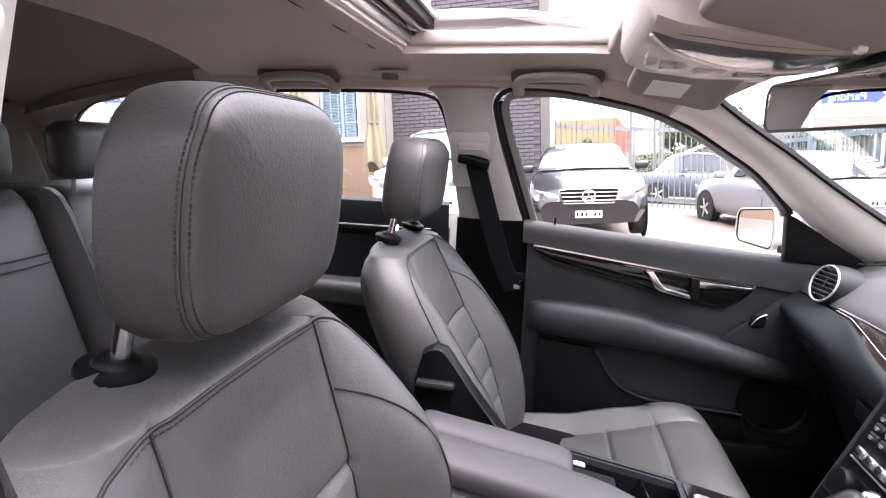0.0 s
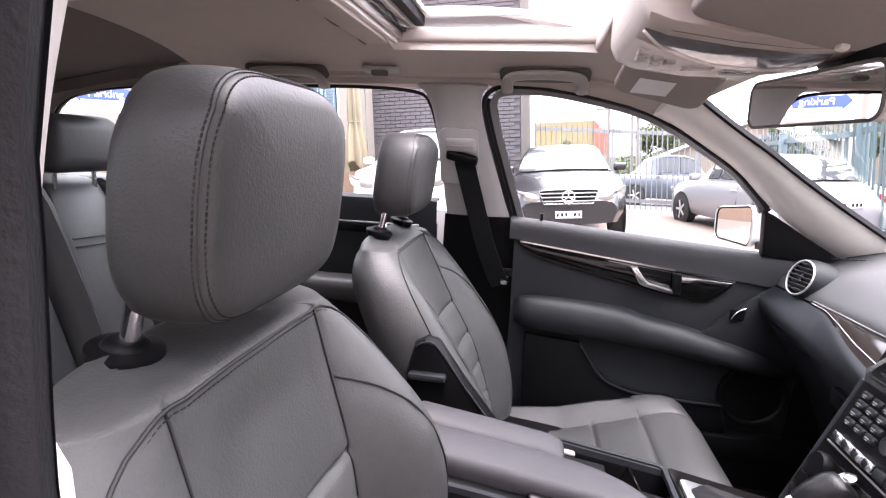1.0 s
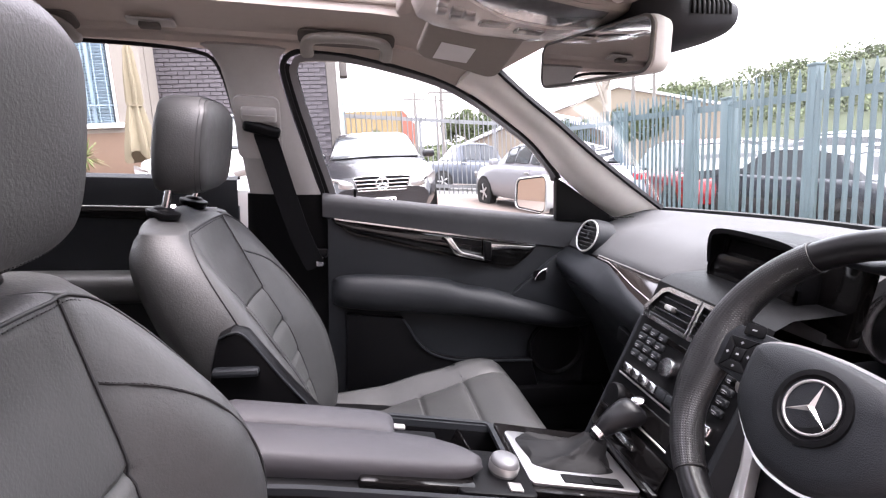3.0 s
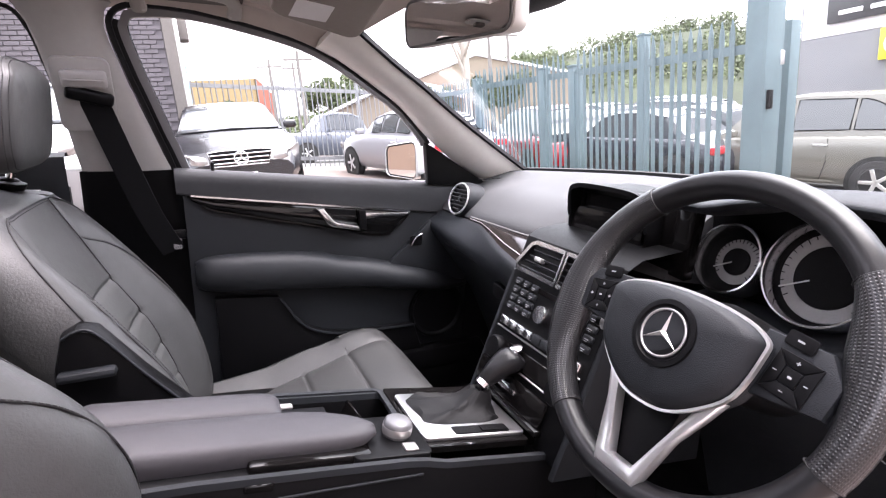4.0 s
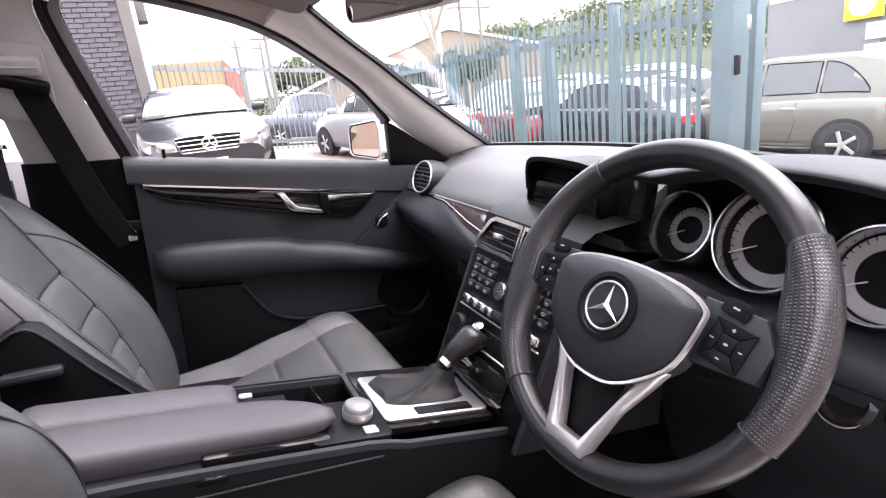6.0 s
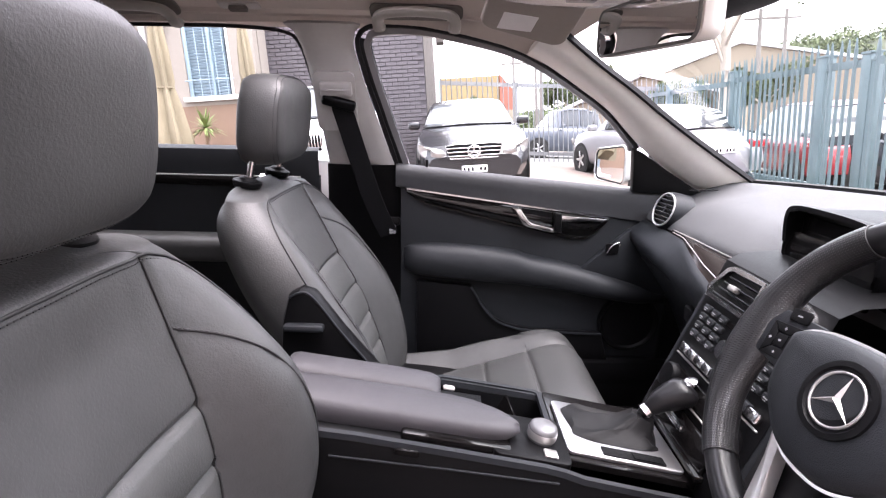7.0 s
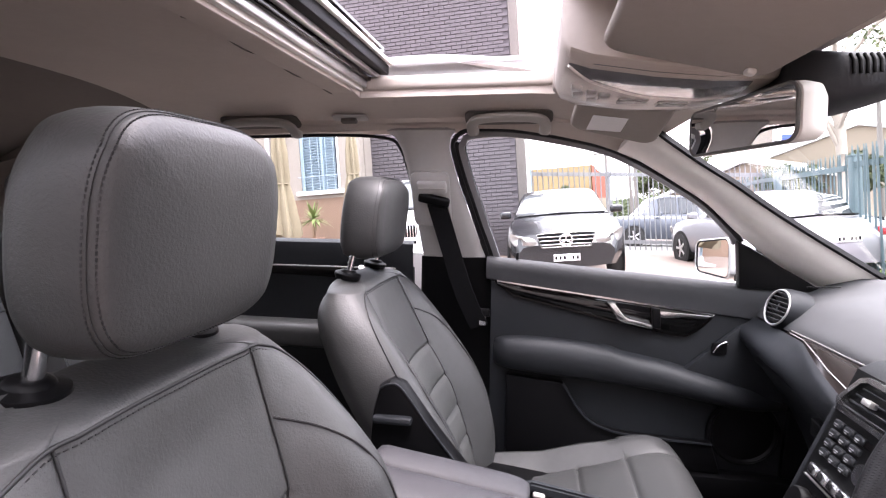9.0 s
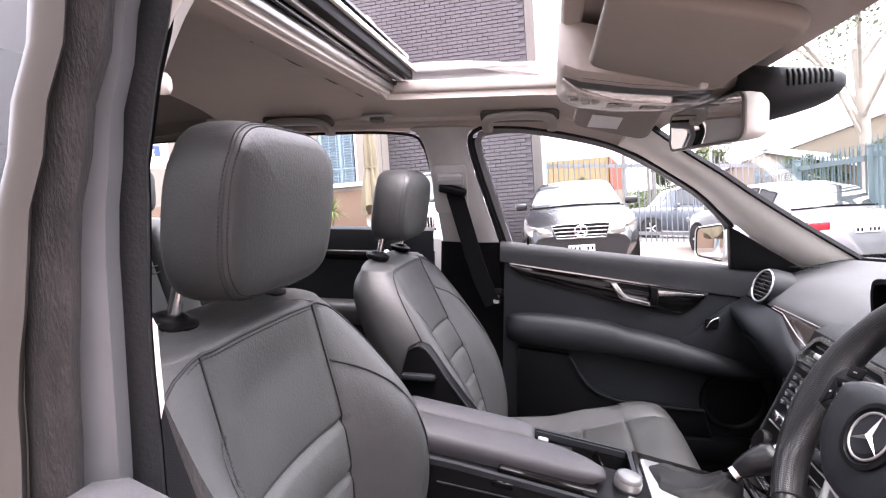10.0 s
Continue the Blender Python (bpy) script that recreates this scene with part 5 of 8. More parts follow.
def perforate(m):
    """Rows of small holes along the rim, laid out on the grip's own map."""
    nt = m.node_tree
    bs = nt.nodes["Principled BSDF"]
    uv = nt.nodes.new("ShaderNodeUVMap")
    v = nt.nodes.new("ShaderNodeTexVoronoi")
    v.voronoi_dimensions = "2D"
    v.inputs["Scale"].default_value, v.inputs["Randomness"].default_value = 1.0, 0.0
    mr = nt.nodes.new("ShaderNodeMapRange")
    mr.inputs["From Min"].default_value, mr.inputs["From Max"].default_value = 0.20, 0.36
    b = nt.nodes.new("ShaderNodeBump")
    b.inputs["Strength"].default_value, b.inputs["Distance"].default_value = 0.6, 0.0006
    nt.links.new(uv.outputs[0], v.inputs["Vector"])
    nt.links.new(v.outputs["Distance"], mr.inputs[0])
    nt.links.new(mr.outputs[0], b.inputs["Height"])
    nt.links.new(b.outputs[0], bs.inputs["Normal"])


perforate(PERF)
R0 = 0.169


def rim_part(a0, a1, m, name, label="", swell=()):
    """A stretch of the rim; swell lists (angle, extra depth towards the hub)."""
    rings = []
    angles = span(a0, a1, max(8, int(abs(a1 - a0) / 4)))
    n = 24
    for a in angles:
        t = radians(a)
        c = wp(R0 * math.cos(t), R0 * math.sin(t))
        out = wy * math.cos(t) + wz * math.sin(t)
        more = curve(a, swell) if swell else 0
        ring = []
        for b in [k * math.tau / n for k in range(n)]:
            o, h = math.cos(b), math.sin(b)
            r_ = 0.0150 + (more if o < 0 else 0.002 * bool(swell))
            ring.append(c + out * (r_ * math.copysign(abs(o) ** 0.9, o)) + wn_ * ((0.0175 + 0.0015 * bool(swell)) * h * (1 - (0.18 * max(0, -o) ** 2 if more > 0.004 else 0))))
        rings.append(ring)
    bm = loft(rings)
    uv = bm.loops.layers.uv.new("grip_map")
    bm.verts.index_update()
    for f in bm.faces:
        if len(f.verts) == 4:
            ks = [v.index % n for v in f.verts]
            for lp, k in zip(f.loops, ks):
                k = n if k == 0 and max(ks) == n - 1 else k
                lp[uv].uv = (angles[lp.vert.index // n] * 0.95, k * 40 / n)
    return part(name, bm, m, wheel, label)


rim_part(52, 142, WHEEL, "rim")
rim_part(142, 200, PERF, "rim_grip", "perforated leather grip", ((142, 0.0), (155, 0.010), (165, 0.014), (178, 0.008), (190, 0.002), (200, 0.0)))
rim_part(200, 306, WHEEL, "rim")
rim_part(306, 412, PERF, "rim_grip", "perforated leather grip", ((306, 0.0), (325, 0.005), (340, 0.016), (352, 0.024), (364, 0.020), (376, 0.010), (395, 0.002), (412, 0.0)))
for a in (52, 142, 200, 306):
    t = radians(a)
    c = wp(R0 * math.cos(t), R0 * math.sin(t))
    out = wy * math.cos(t) + wz * math.sin(t)
    part("rim_seam", sweep([c + out * (0.0168 * math.cos(b)) + wn_ * (0.0182 * math.sin(b)) for b in [k * math.tau / 20 for k in range(20)]], 0.0009, closed=True, up=tuple(wy * -math.sin(t) + wz * math.cos(t))), SEAM, wheel)
WM = Matrix((( *wy, 0), (*wz, 0), (*wn_, 0), (0, 0, 0, 1))).transposed()
WM.translation = WC
pad = smooth_line([(-0.098, 0.028, 0), (-0.094, 0.045, 0), (-0.06, 0.058, 0), (0, 0.063, 0), (0.06, 0.058, 0), (0.094, 0.045, 0), (0.098, 0.028, 0), (0.088, -0.02, 0), (0.060, -0.05, 0), (0.030, -0.068, 0), (0, -0.072, 0), (-0.030, -0.068, 0), (-0.060, -0.05, 0), (-0.088, -0.02, 0)], 4, True)
pad = [Vector((p.x * 0.85 - 0.006, p.y * 0.86 - 0.015, 0)) for p in pad]
lay = [(1.03, 0.0), (1.03, 0.022), (1.0, 0.034), (0.95, 0.041), (0.85, 0.0455), (0.5, 0.049), (0.25, 0.050)]
SATIN = mat("satin_spoke_silver", (0.62, 0.61, 0.60), 0.30, 0.8, var=0.04, scale=30)
part("airbag_pad", loft([[WM @ Vector((p.x * k, p.y * k, h)) for p in pad] for k, h in lay]), PLASTIC, wheel, "black soft airbag pad")
part("silver_frame", sweep([WM @ Vector((p.x * 1.045, p.y * 1.045, 0.026)) for p in pad], [(-0.0014, -0.003), (0.0014, -0.003), (0.0014, 0.003), (-0.0014, 0.003)], closed=True, up=tuple(wn_)), SATIN, wheel, "silver frame line")
part("hub_back", loft([[WM @ Vector((p.x * k, p.y * k, h)) for p in pad] for k, h in ((0.5, -0.05), (0.8, -0.04), (0.95, -0.01), (1.02, 0.01))]), HARD, wheel)
# badge: ring with three tapered arms
part("badge_cup", lathe([(0.034, 0.0), (0.034, 0.003), (0.029, 0.0035), (0.027, 0.001), (0.0, 0.001)], wp(-0.012, -0.008, 0.0485), wn_, 36), HARD, wheel)
badge = part("badge", sweep([wp(-0.012 + 0.0238 * math.cos(a), -0.008 + 0.0238 * math.sin(a), 0.0505) for a in [k * math.tau / 40 for k in range(40)]], 0.0013, closed=True, up=tuple(wn_)), SILVER, wheel, "round chrome badge")
for k in range(3):
    t = radians(90 + 120 * k)
    d, s = Vector((math.cos(t), math.sin(t), 0)), Vector((-math.sin(t), math.cos(t), 0))
    bm = bmesh.new()
    o = Vector((-0.012, -0.008, 0.0505))
    vs = [bm.verts.new(WM @ p) for p in (o + s * 0.0030, o + d * 0.0236, o - s * 0.0030, o + Vector((0, 0, 0.004)))]
    for tri in ((0, 1, 3), (1, 2, 3)):
        bm.faces.new([vs[i] for i in tri])
    part("badge_arm", bm, SILVER, badge, smooth=False)
LEGEND = mat("key_legend_pale", (0.36, 0.36, 0.37), 0.6)
# spokes
for sg in (-1, 1):
    sp = [(sg * 0.078, 0.036), (sg * 0.134, 0.034), (sg * 0.150, 0.010), (sg * 0.146, -0.020), (sg * 0.076, -0.026)]
    part("spoke", plate(sp if sg < 0 else sp[::-1], -0.004, 0.012, "z", 0.004, m=WM), PLASTIC, wheel)
    # four-way keys round a small centre key, and one key above
    cx, cy, ro, ri = sg * 0.113, 0.002, 0.0195, 0.0080
    quad = [(-ro, -ro), (ro, -ro), (ro, ro), (-ro, ro)]
    inn = [(-ri, -ri), (ri, -ri), (ri, ri), (-ri, ri)]
    KP = WM @ pose(cx, cy, 0.0122, 0, 0, -sg * 8)
    for k in range(4):
        (ax0, ay0), (ax1, ay1), (bx0, by0), (bx1, by1) = quad[k], quad[(k + 1) % 4], inn[k], inn[(k + 1) % 4]
        mx_, my_ = 0.25 * (ax0 + ax1 + bx0 + bx1), 0.25 * (ay0 + ay1 + by0 + by1)
        sh = [(lerp(px, mx_, 0.035), lerp(py, my_, 0.035)) for px, py in ((ax0, ay0), (ax1, ay1), (bx1, by1), (bx0, by0))]
        key = part("wheel_key", plate(sh, 0.0, 0.0022, "z", 0.0006, m=KP), HARD, wheel)
        part("key_mark", rbox((0.0036, 0.0010, 0.0004), (0, 0, 0), 0, 1, KP @ pose(mx_, my_, 0.0025)), LEGEND, key)
        if sg > 0 or k == 2:
            part("key_mark", rbox((0.0010, 0.0034, 0.0004), (0, 0, 0), 0, 1, KP @ pose(mx_, my_, 0.0025)), LEGEND, key)
    key = part("wheel_key", plate([(px * 0.9, py * 0.9) for px, py in inn], 0.0, 0.0024, "z", 0.0006, m=KP), HARD, wheel)
    part("key_mark", rbox((0.0036, 0.0020, 0.0004), (0, 0, 0), 0, 1, KP @ pose(0, 0, 0.0027)), LEGEND, key)
    key = part("wheel_key", plate(rrect(-0.013, -0.007, 0.013, 0.007, 0.003, 3), 0.0, 0.0022, "z", 0.0006, m=KP @ pose(-sg * 0.008, 0.031, 0)), HARD, wheel)
    part("key_mark", rbox((0.006, 0.0016, 0.0004), (0, 0, 0), 0, 1, KP @ pose(-sg * 0.008, 0.031, 0.0025)), LEGEND, key)
V1 = [(-0.086, -0.022), (-0.066, -0.066), (-0.048, -0.100), (-0.034, -0.150), (-0.030, -0.161), (0.022, -0.161), (0.026, -0.150), (0.040, -0.095), (0.052, -0.066), (0.071, -0.032), (0.062, -0.030), (0.035, -0.072), (0.008, -0.145), (-0.021, -0.145), (-0.052, -0.068), (-0.070, -0.028)]
part("lower_spoke", plate(V1, 0.004, 0.020, "z", 0.003, m=WM), SATIN, wheel, "satin silver V spoke")
part("spoke_back", plate([(-0.036, -0.06), (-0.024, -0.165), (0.024, -0.165), (0.036, -0.06)], -0.012, 0.002, "z", 0.003, m=WM), HARD, wheel)
# column, stalk
part("column", lathe([(0.050, -0.20), (0.052, -0.06), (0.045, -0.035), (0.0, -0.034)], WC, wn_, 28), HARD, wheel)
for a, b, m in (((0.05, 0.010), (0.150, 0.020), HARD), ((0.05, -0.02), (0.15, -0.03), HARD)):
    st_ = part("stalk", tube(wp(*a, -0.05), wp(*b, -0.045), 0.011, 14, 0.008), m, wheel)
    part("stalk_ring", tube(wp(lerp(a[0], b[0], 0.82), lerp(a[1], b[1], 0.82), -0.045), wp(lerp(a[0], b[0], 0.90), lerp(a[1], b[1], 0.90), -0.045), 0.0105, 14), SILVER, st_)

# ---- centre console ----
con = thing("centre_console", (0.45, 0.02, 0.26), "black centre console with armrest lids, selector and controller", "centre console")
def CTOP(x):
    return line_at(x, [(0.05, 0.690), (0.25, 0.668), (0.40, 0.643), (0.54, 0.6185), (0.565, 0.606), (0.80, 0.556)])



FTOP = lambda x: line_at(x, [(0.05, 0.64), (0.36, 0.634), (0.55, 0.604), (0.80, 0.556)])  # noqa: E731
for y0, y1, CT in ((-0.098, -0.080, CTOP), (0.112, 0.128, FTOP)):
    part("console_side", plate([(0.05, 0.27), (0.05, CT(0.05) - 0.004), (0.20, CT(0.20) - 0.004), (0.40, CT(0.40) - 0.004), (0.50, CT(0.50) - 0.004), (0.56, CT(0.56) - 0.004), (0.80, CT(0.80)), (0.86, 0.53), (0.86, 0.27)], y0, y1, "y", 0.005), HARD, con)
part("console_rail", sweep([(x, -0.094, CTOP(x) + 0.000) for x in span(0.20, 0.78, 20)], [(-0.005, -0.006), (0.005, -0.006), (0.004, 0.003), (-0.003, 0.004)]), PLASTIC, con)
part("console_rail", sweep([(x, 0.121, FTOP(x) + 0.002) for x in span(0.20, 0.78, 20)], [(-0.008, -0.006), (0.008, -0.006), (0.006, 0.004), (-0.006, 0.004)]), PLASTIC, con)
part("console_joint", sweep([(0.22, -0.0995, 0.638), (0.40, -0.0995, 0.618), (0.54, -0.0995, 0.600)], 0.0018), PLASTIC, con)
part("side_slot", rbox((0.035, 0.006, 0.011), (0, 0, 0), 0.002, 1, Matrix.Translation((0.327, -0.0985, 0.645)) @ pose(0, 0, 0, 0, 9, 0)), GLOSS, con)
part("console_box", plate([(0.08, 0.30), (0.08, 0.65), (0.37, 0.640), (0.37, 0.30)], -0.08, 0.125, "y"), HARD, con)


def lid(near, far, ends, thick, name):
    """A padded lid: lines of its near and far edge along the car, and its thickness."""
    rings = []
    x0, x1 = ends
    for x in [x0, x0 + 0.003, x0 + 0.009, x0 + 0.020] + span(x0 + 0.04, x1 - 0.035, 9) + [x1 - 0.022, x1 - 0.012, x1 - 0.005, x1 - 0.001, x1]:
        e = min(1, max(0, (x - x1 + 0.022) / 0.022))
        f = min(1, max(0, (x0 + 0.020 - x) / 0.020))
        drop = 0.010 * (1 - math.sqrt(max(0, 1 - e * e))) + 0.022 * (1 - math.sqrt(max(0, 1 - f * f)))
        z = 0.6945 - 0.145 * (x - 0.235) - drop
        th = (line_at(x, thick) - drop) * (1 - 0.45 * e)
        a, b = curve(x, near), curve(x, far)
        r = min(0.007, 0.3 * (b - a))
        sec = [(a + 0.002, z - th), (a - 0.003, z - 0.92 * th), (a - 0.004, z - 0.55 * th), (a - 0.0025, z - 0.24 * th), (a + 0.3 * r, z - 0.04 * th), (a + r, z + 0.001), (lerp(a, b, 0.35), z + 0.0035), (lerp(a, b, 0.65), z + 0.0035), (b - r, z + 0.001), (b - 0.3 * r, z - 0.003), (b, z - 0.010), (b, z - th)]
        rings.append([(x, y, q) for y, q in sec])
    return part(name, loft(rings), LEATHER_LID, con, "padded armrest lid")


LEATHER_LID = mat("armrest_skin", (0.036, 0.034, 0.038), 0.52, var=0.1, scale=8, bump=0.3, bscale=700, kind="voronoi")
lid([(0.10, -0.062), (0.42, -0.062), (0.46, -0.060), (0.478, -0.055), (0.49, -0.045)], [(0.10, 0.0145), (0.37, 0.0145), (0.42, 0.008), (0.455, -0.006), (0.478, -0.022), (0.49, -0.032)], (0.120, 0.490), [(0.12, 0.034), (0.30, 0.032), (0.42, 0.026), (0.49, 0.018)], "armrest_lid")
lid([(0.10, 0.0165), (0.40, 0.0165)], [(0.10, 0.076), (0.33, 0.076), (0.372, 0.070)], (0.120, 0.372), [(0.12, 0.040), (0.372, 0.036)], "armrest_lid")
part("lid_foot", rbox((0.16, 0.034, 0.022), (0, 0, 0), 0.006, 2, Matrix.Translation((0.395, -0.062, 0.640)) @ pose(0, 0, 0, 0, 9, 0)), GLOSS, con)
part("lid_bed", plate([(0.10, 0.60), (0.10, 0.682), (0.25, 0.662), (0.44, 0.634), (0.44, 0.60)], -0.079, 0.072, "y", 0.003), HARD, con)
# open tray beside the driver's lid
TR = Matrix.Translation((0.455, 0.072, 0.612)) @ pose(0, 0, 0, 0, 9, 0)
part("tray_floor", rbox((0.19, 0.10, 0.006), (0, 0, 0), 0.002, 1, TR @ pose(0, 0, -0.05)), HARD, con)
part("tray_rim", sweep([TR @ Vector((a, b, 0.012)) for a, b in rrect(-0.092, -0.050, 0.092, 0.052, 0.012, 4)], [(-0.005, -0.004), (0.005, -0.004), (0.004, 0.004), (-0.004, 0.004)], closed=True), PLASTIC, con)
part("tray_divider", rbox((0.004, 0.09, 0.03), (0, 0, 0), 0.001, 1, TR @ pose(0.035, 0, -0.01, 0, 18, 8)), GLOSS, con)
part("tray_clip", rbox((0.02, 0.012, 0.006), (0, 0, 0), 0.002, 1, TR @ pose(-0.07, 0.03, 0.006)), GREYTRIM, con)
# controller plate and knob
KM = Matrix.Translation((0.510, -0.046, 0.630)) @ pose(0, 0, 0, 0, 10, 0)
part("controller_plate", plate(rrect(-0.062, -0.042, 0.052, 0.062, 0.010), -0.012, 0.0, "z", 0.002, m=KM), HARD, con)
SATIN_DARK = mat("dark_satin_plastic", (0.16, 0.16, 0.165), 0.42, 0.4, var=0.06, scale=60)
kn = part("controller_knob", lathe([(0.0205, 0.0), (0.0215, 0.003), (0.0215, 0.016), (0.020, 0.021), (0.0165, 0.0235), (0.0, 0.024)], KM @ Vector((0.014, 0.012, 0.0)), KM.to_3x3() @ Vector((0, 0, 1)), 36), SATIN_DARK, con, "dark rotary controller with a silver band")
part("knob_grip", lathe([(0.0218, 0.004), (0.0222, 0.006), (0.0222, 0.013), (0.0218, 0.015)], KM @ Vector((0.014, 0.012, 0.0)), KM.to_3x3() @ Vector((0, 0, 1)), 36), SILVER, kn)
part("return_key", rbox((0.020, 0.018, 0.004), (0, 0, 0), 0.0015, 2, KM @ pose(0.022, -0.025, 0.001)), SILVER, con)
# selector frame, gaiter and lever
SM = Matrix.Translation((0.652, 0.020, 0.600)) @ pose(0, 0, 0, 0, 11, 0)
part("selector_base", plate(rrect(-0.100, -0.085, 0.115, 0.100, 0.006), -0.014, -0.004, "z", m=SM), GLOSS, con)
fr = plate(rrect(-0.092, -0.072, 0.090, 0.068, 0.010), -0.004, 0.002, "z", 0.0015, m=SM)
SATIN = mat("brushed_alloy", (0.40, 0.40, 0.41), 0.42, 1.0, rvar=0.08, scale=40, bump=0.15, bscale=600, stretch=(1, 0.05, 1))
part("selector_frame", fr, SATIN, con, "satin silver selector frame")
LEVER = mat("selector_leather", (0.008, 0.008, 0.009), 0.30, spec=0.3, var=0.2, scale=20, bump=0.2, bscale=500)
gm = mat("soft_gaiter", (0.006, 0.006, 0.0065), 0.58, spec=0.16, var=0.25, scale=30, bump=0.25, bscale=45)
gait = []
for k, (w, d, h, dx) in enumerate(((0.074, 0.052, 0.0025, 0), (0.070, 0.048, 0.006, 0.002), (0.050, 0.036, 0.009, 0.016), (0.036, 0.028, 0.011, 0.030), (0.026, 0.022, 0.020, 0.040), (0.016, 0.015, 0.036, 0.048))):
    gait.append([SM @ Vector((dx - 0.004 + w * math.copysign(abs(math.cos(a)) ** 0.5, math.cos(a)) * (1 + 0.05 * math.sin(7 * a + k)), 0.014 + d * math.copysign(abs(math.sin(a)) ** 0.5, math.sin(a)), h + 0.0035 * math.sin(6 * a + 1.3 * k) * (k > 0))) for a in [j * math.tau / 40 for j in range(40)]])
part("gaiter", loft(gait), gm, con, "soft black leather gaiter")
part("gate_window", plate(rrect(-0.036, -0.066, 0.062, -0.046, 0.002), 0.002, 0.0035, "z", m=SM), HARD, con)
part("gate_slot", plate(rrect(0.012, -0.064, 0.058, -0.048, 0.002), 0.003, 0.005, "z", m=SM), HARD, con)
part("lever_rod", tube(SM @ Vector((0.040, 0.014, 0.036)), SM @ Vector((0.066, 0.014, 0.066)), 0.0085, 16), HARD, con)
part("lever_collar", tube(SM @ Vector((0.044, 0.014, 0.042)), SM @ Vector((0.050, 0.014, 0.049)), 0.0135, 20), CHROME, con, "chrome collar")
lv = []
for t, a, b in ((0, 0.013, 0.013), (0.12, 0.0155, 0.017), (0.35, 0.020, 0.0225), (0.6, 0.0245, 0.0265), (0.8, 0.0265, 0.0285), (0.93, 0.024, 0.026), (1.0, 0.015, 0.017)):
    c = SM @ Vector((lerp(0.050, 0.110, t), 0.014, lerp(0.050, 0.098, t ** 0.8)))
    d = Vector((0.7, 0, 0.71))
    u = Vector((-0.71, 0, 0.7))
    lv.append([c + Vector((0, 1, 0)) * a * math.cos(q_) + u * b * math.sin(q_) for q_ in [k * math.tau / 20 for k in range(20)]])
part("selector_lever", loft(lv), LEVER, con, "black leather selector lever with chrome cap")
part("lever_cap", lathe([(0.0125, 0), (0.012, 0.003), (0.008, 0.005), (0.0, 0.0055)], SM @ Vector((0.100, 0.014, 0.108)), (-0.35, 0, 0.94), 24), CHROME, con)
part("lever_band", sweep([SM @ Vector((0.124, 0.014 + 0.020 * math.cos(a), 0.090 + 0.020 * math.sin(a))) for a in span(-1.4, 1.9, 14)], 0.004, up=(1, 0, 0)), CHROME, con)
part("console_trim", plate([(0.74, -0.075), (0.80, -0.09), (0.83, 0.12), (0.745, 0.11)], 0.585, 0.598, "z", 0.003), GLOSS, con)
part("trim_line", sweep(smooth_line([(0.755, -0.07, 0.600), (0.768, 0.02, 0.601), (0.762, 0.10, 0.600)], 6), 0.0022), CHROME, con)

# ---- things under the roof ----
GRIP = mat("grey_handle_plastic", (0.26, 0.245, 0.225), 0.5, var=0.05, scale=20)
def grab(x0, x1, name, label):
    """A folding grab handle lying against the passenger's roof rail."""
    g = thing(name, (0.5 * (x0 + x1), 0.52, 1.29), label, "grab handle", "roof grab handles")
    part("plate", plate(rrect(x0 - 0.014 - 0.5 * (x0 + x1), -0.022, x1 + 0.014 - 0.5 * (x0 + x1), 0.026, 0.016), -0.003, 0.003, "z", 0.002, m=Matrix.Translation((0.5 * (x0 + x1), 0.527, 1.3065)) @ pose(0, 0, 0, -30, 0, 0)), mat("handle_recess_cloth", (0.10, 0.09, 0.082), 0.9), g)
    line = smooth_line([(x0 + 0.004, 0.552, 1.272), (x0 + 0.003, 0.535, 1.279), (x0 + 0.006, 0.516, 1.291), (x0 + 0.026, 0.503, 1.299), (0.5 * (x0 + x1), 0.499, 1.302), (x1 - 0.026, 0.503, 1.299), (x1 - 0.006, 0.516, 1.291), (x1 - 0.003, 0.535, 1.279), (x1 - 0.004, 0.552, 1.272)], 6)
    part("grip", sweep(line, [(0.013 * math.copysign(abs(math.cos(a)) ** 0.7, math.cos(a)), 0.0075 * math.copysign(abs(math.sin(a)) ** 0.7, math.sin(a))) for a in [k * math.tau / 14 for k in range(14)]], up=(0, 0.5, 0.87)), GRIP, g)
    for x in (x0 + 0.004, x1 - 0.004):
        part("hinge", rbox((0.028, 0.022, 0.018), (x, 0.548, 1.277), 0.006), GREYTRIM, g)


grab(0.212, 0.390, "grab_handle", "grey folding grab handle above the front door")
grab(-0.425, -0.238, "grab_handle", "grey folding grab handle above the rear door")
hk = thing("coat_hook", (-0.085, 0.555, 1.29), "grey plastic coat hook on the roof rail", "coat hook")
part("hook_plate", plate(rrect(-0.045, -0.014, 0.045, 0.014, 0.006), 0, 0.006, "z", 0.002, m=Matrix.Translation((-0.085, 0.515, 1.3075)) @ pose(0, 0, 0, -18, 0, 0)), GREYTRIM, hk)
part("hook", plate(rrect(-0.022, -0.008, 0.018, 0.008, 0.004), -0.010, -0.001, "z", 0.002, m=Matrix.Translation((-0.085, 0.515, 1.3075)) @ pose(0, 0, 0, -18, 0, 0)), mat("handle_recess_cloth", (0.10, 0.09, 0.082), 0.9), hk)

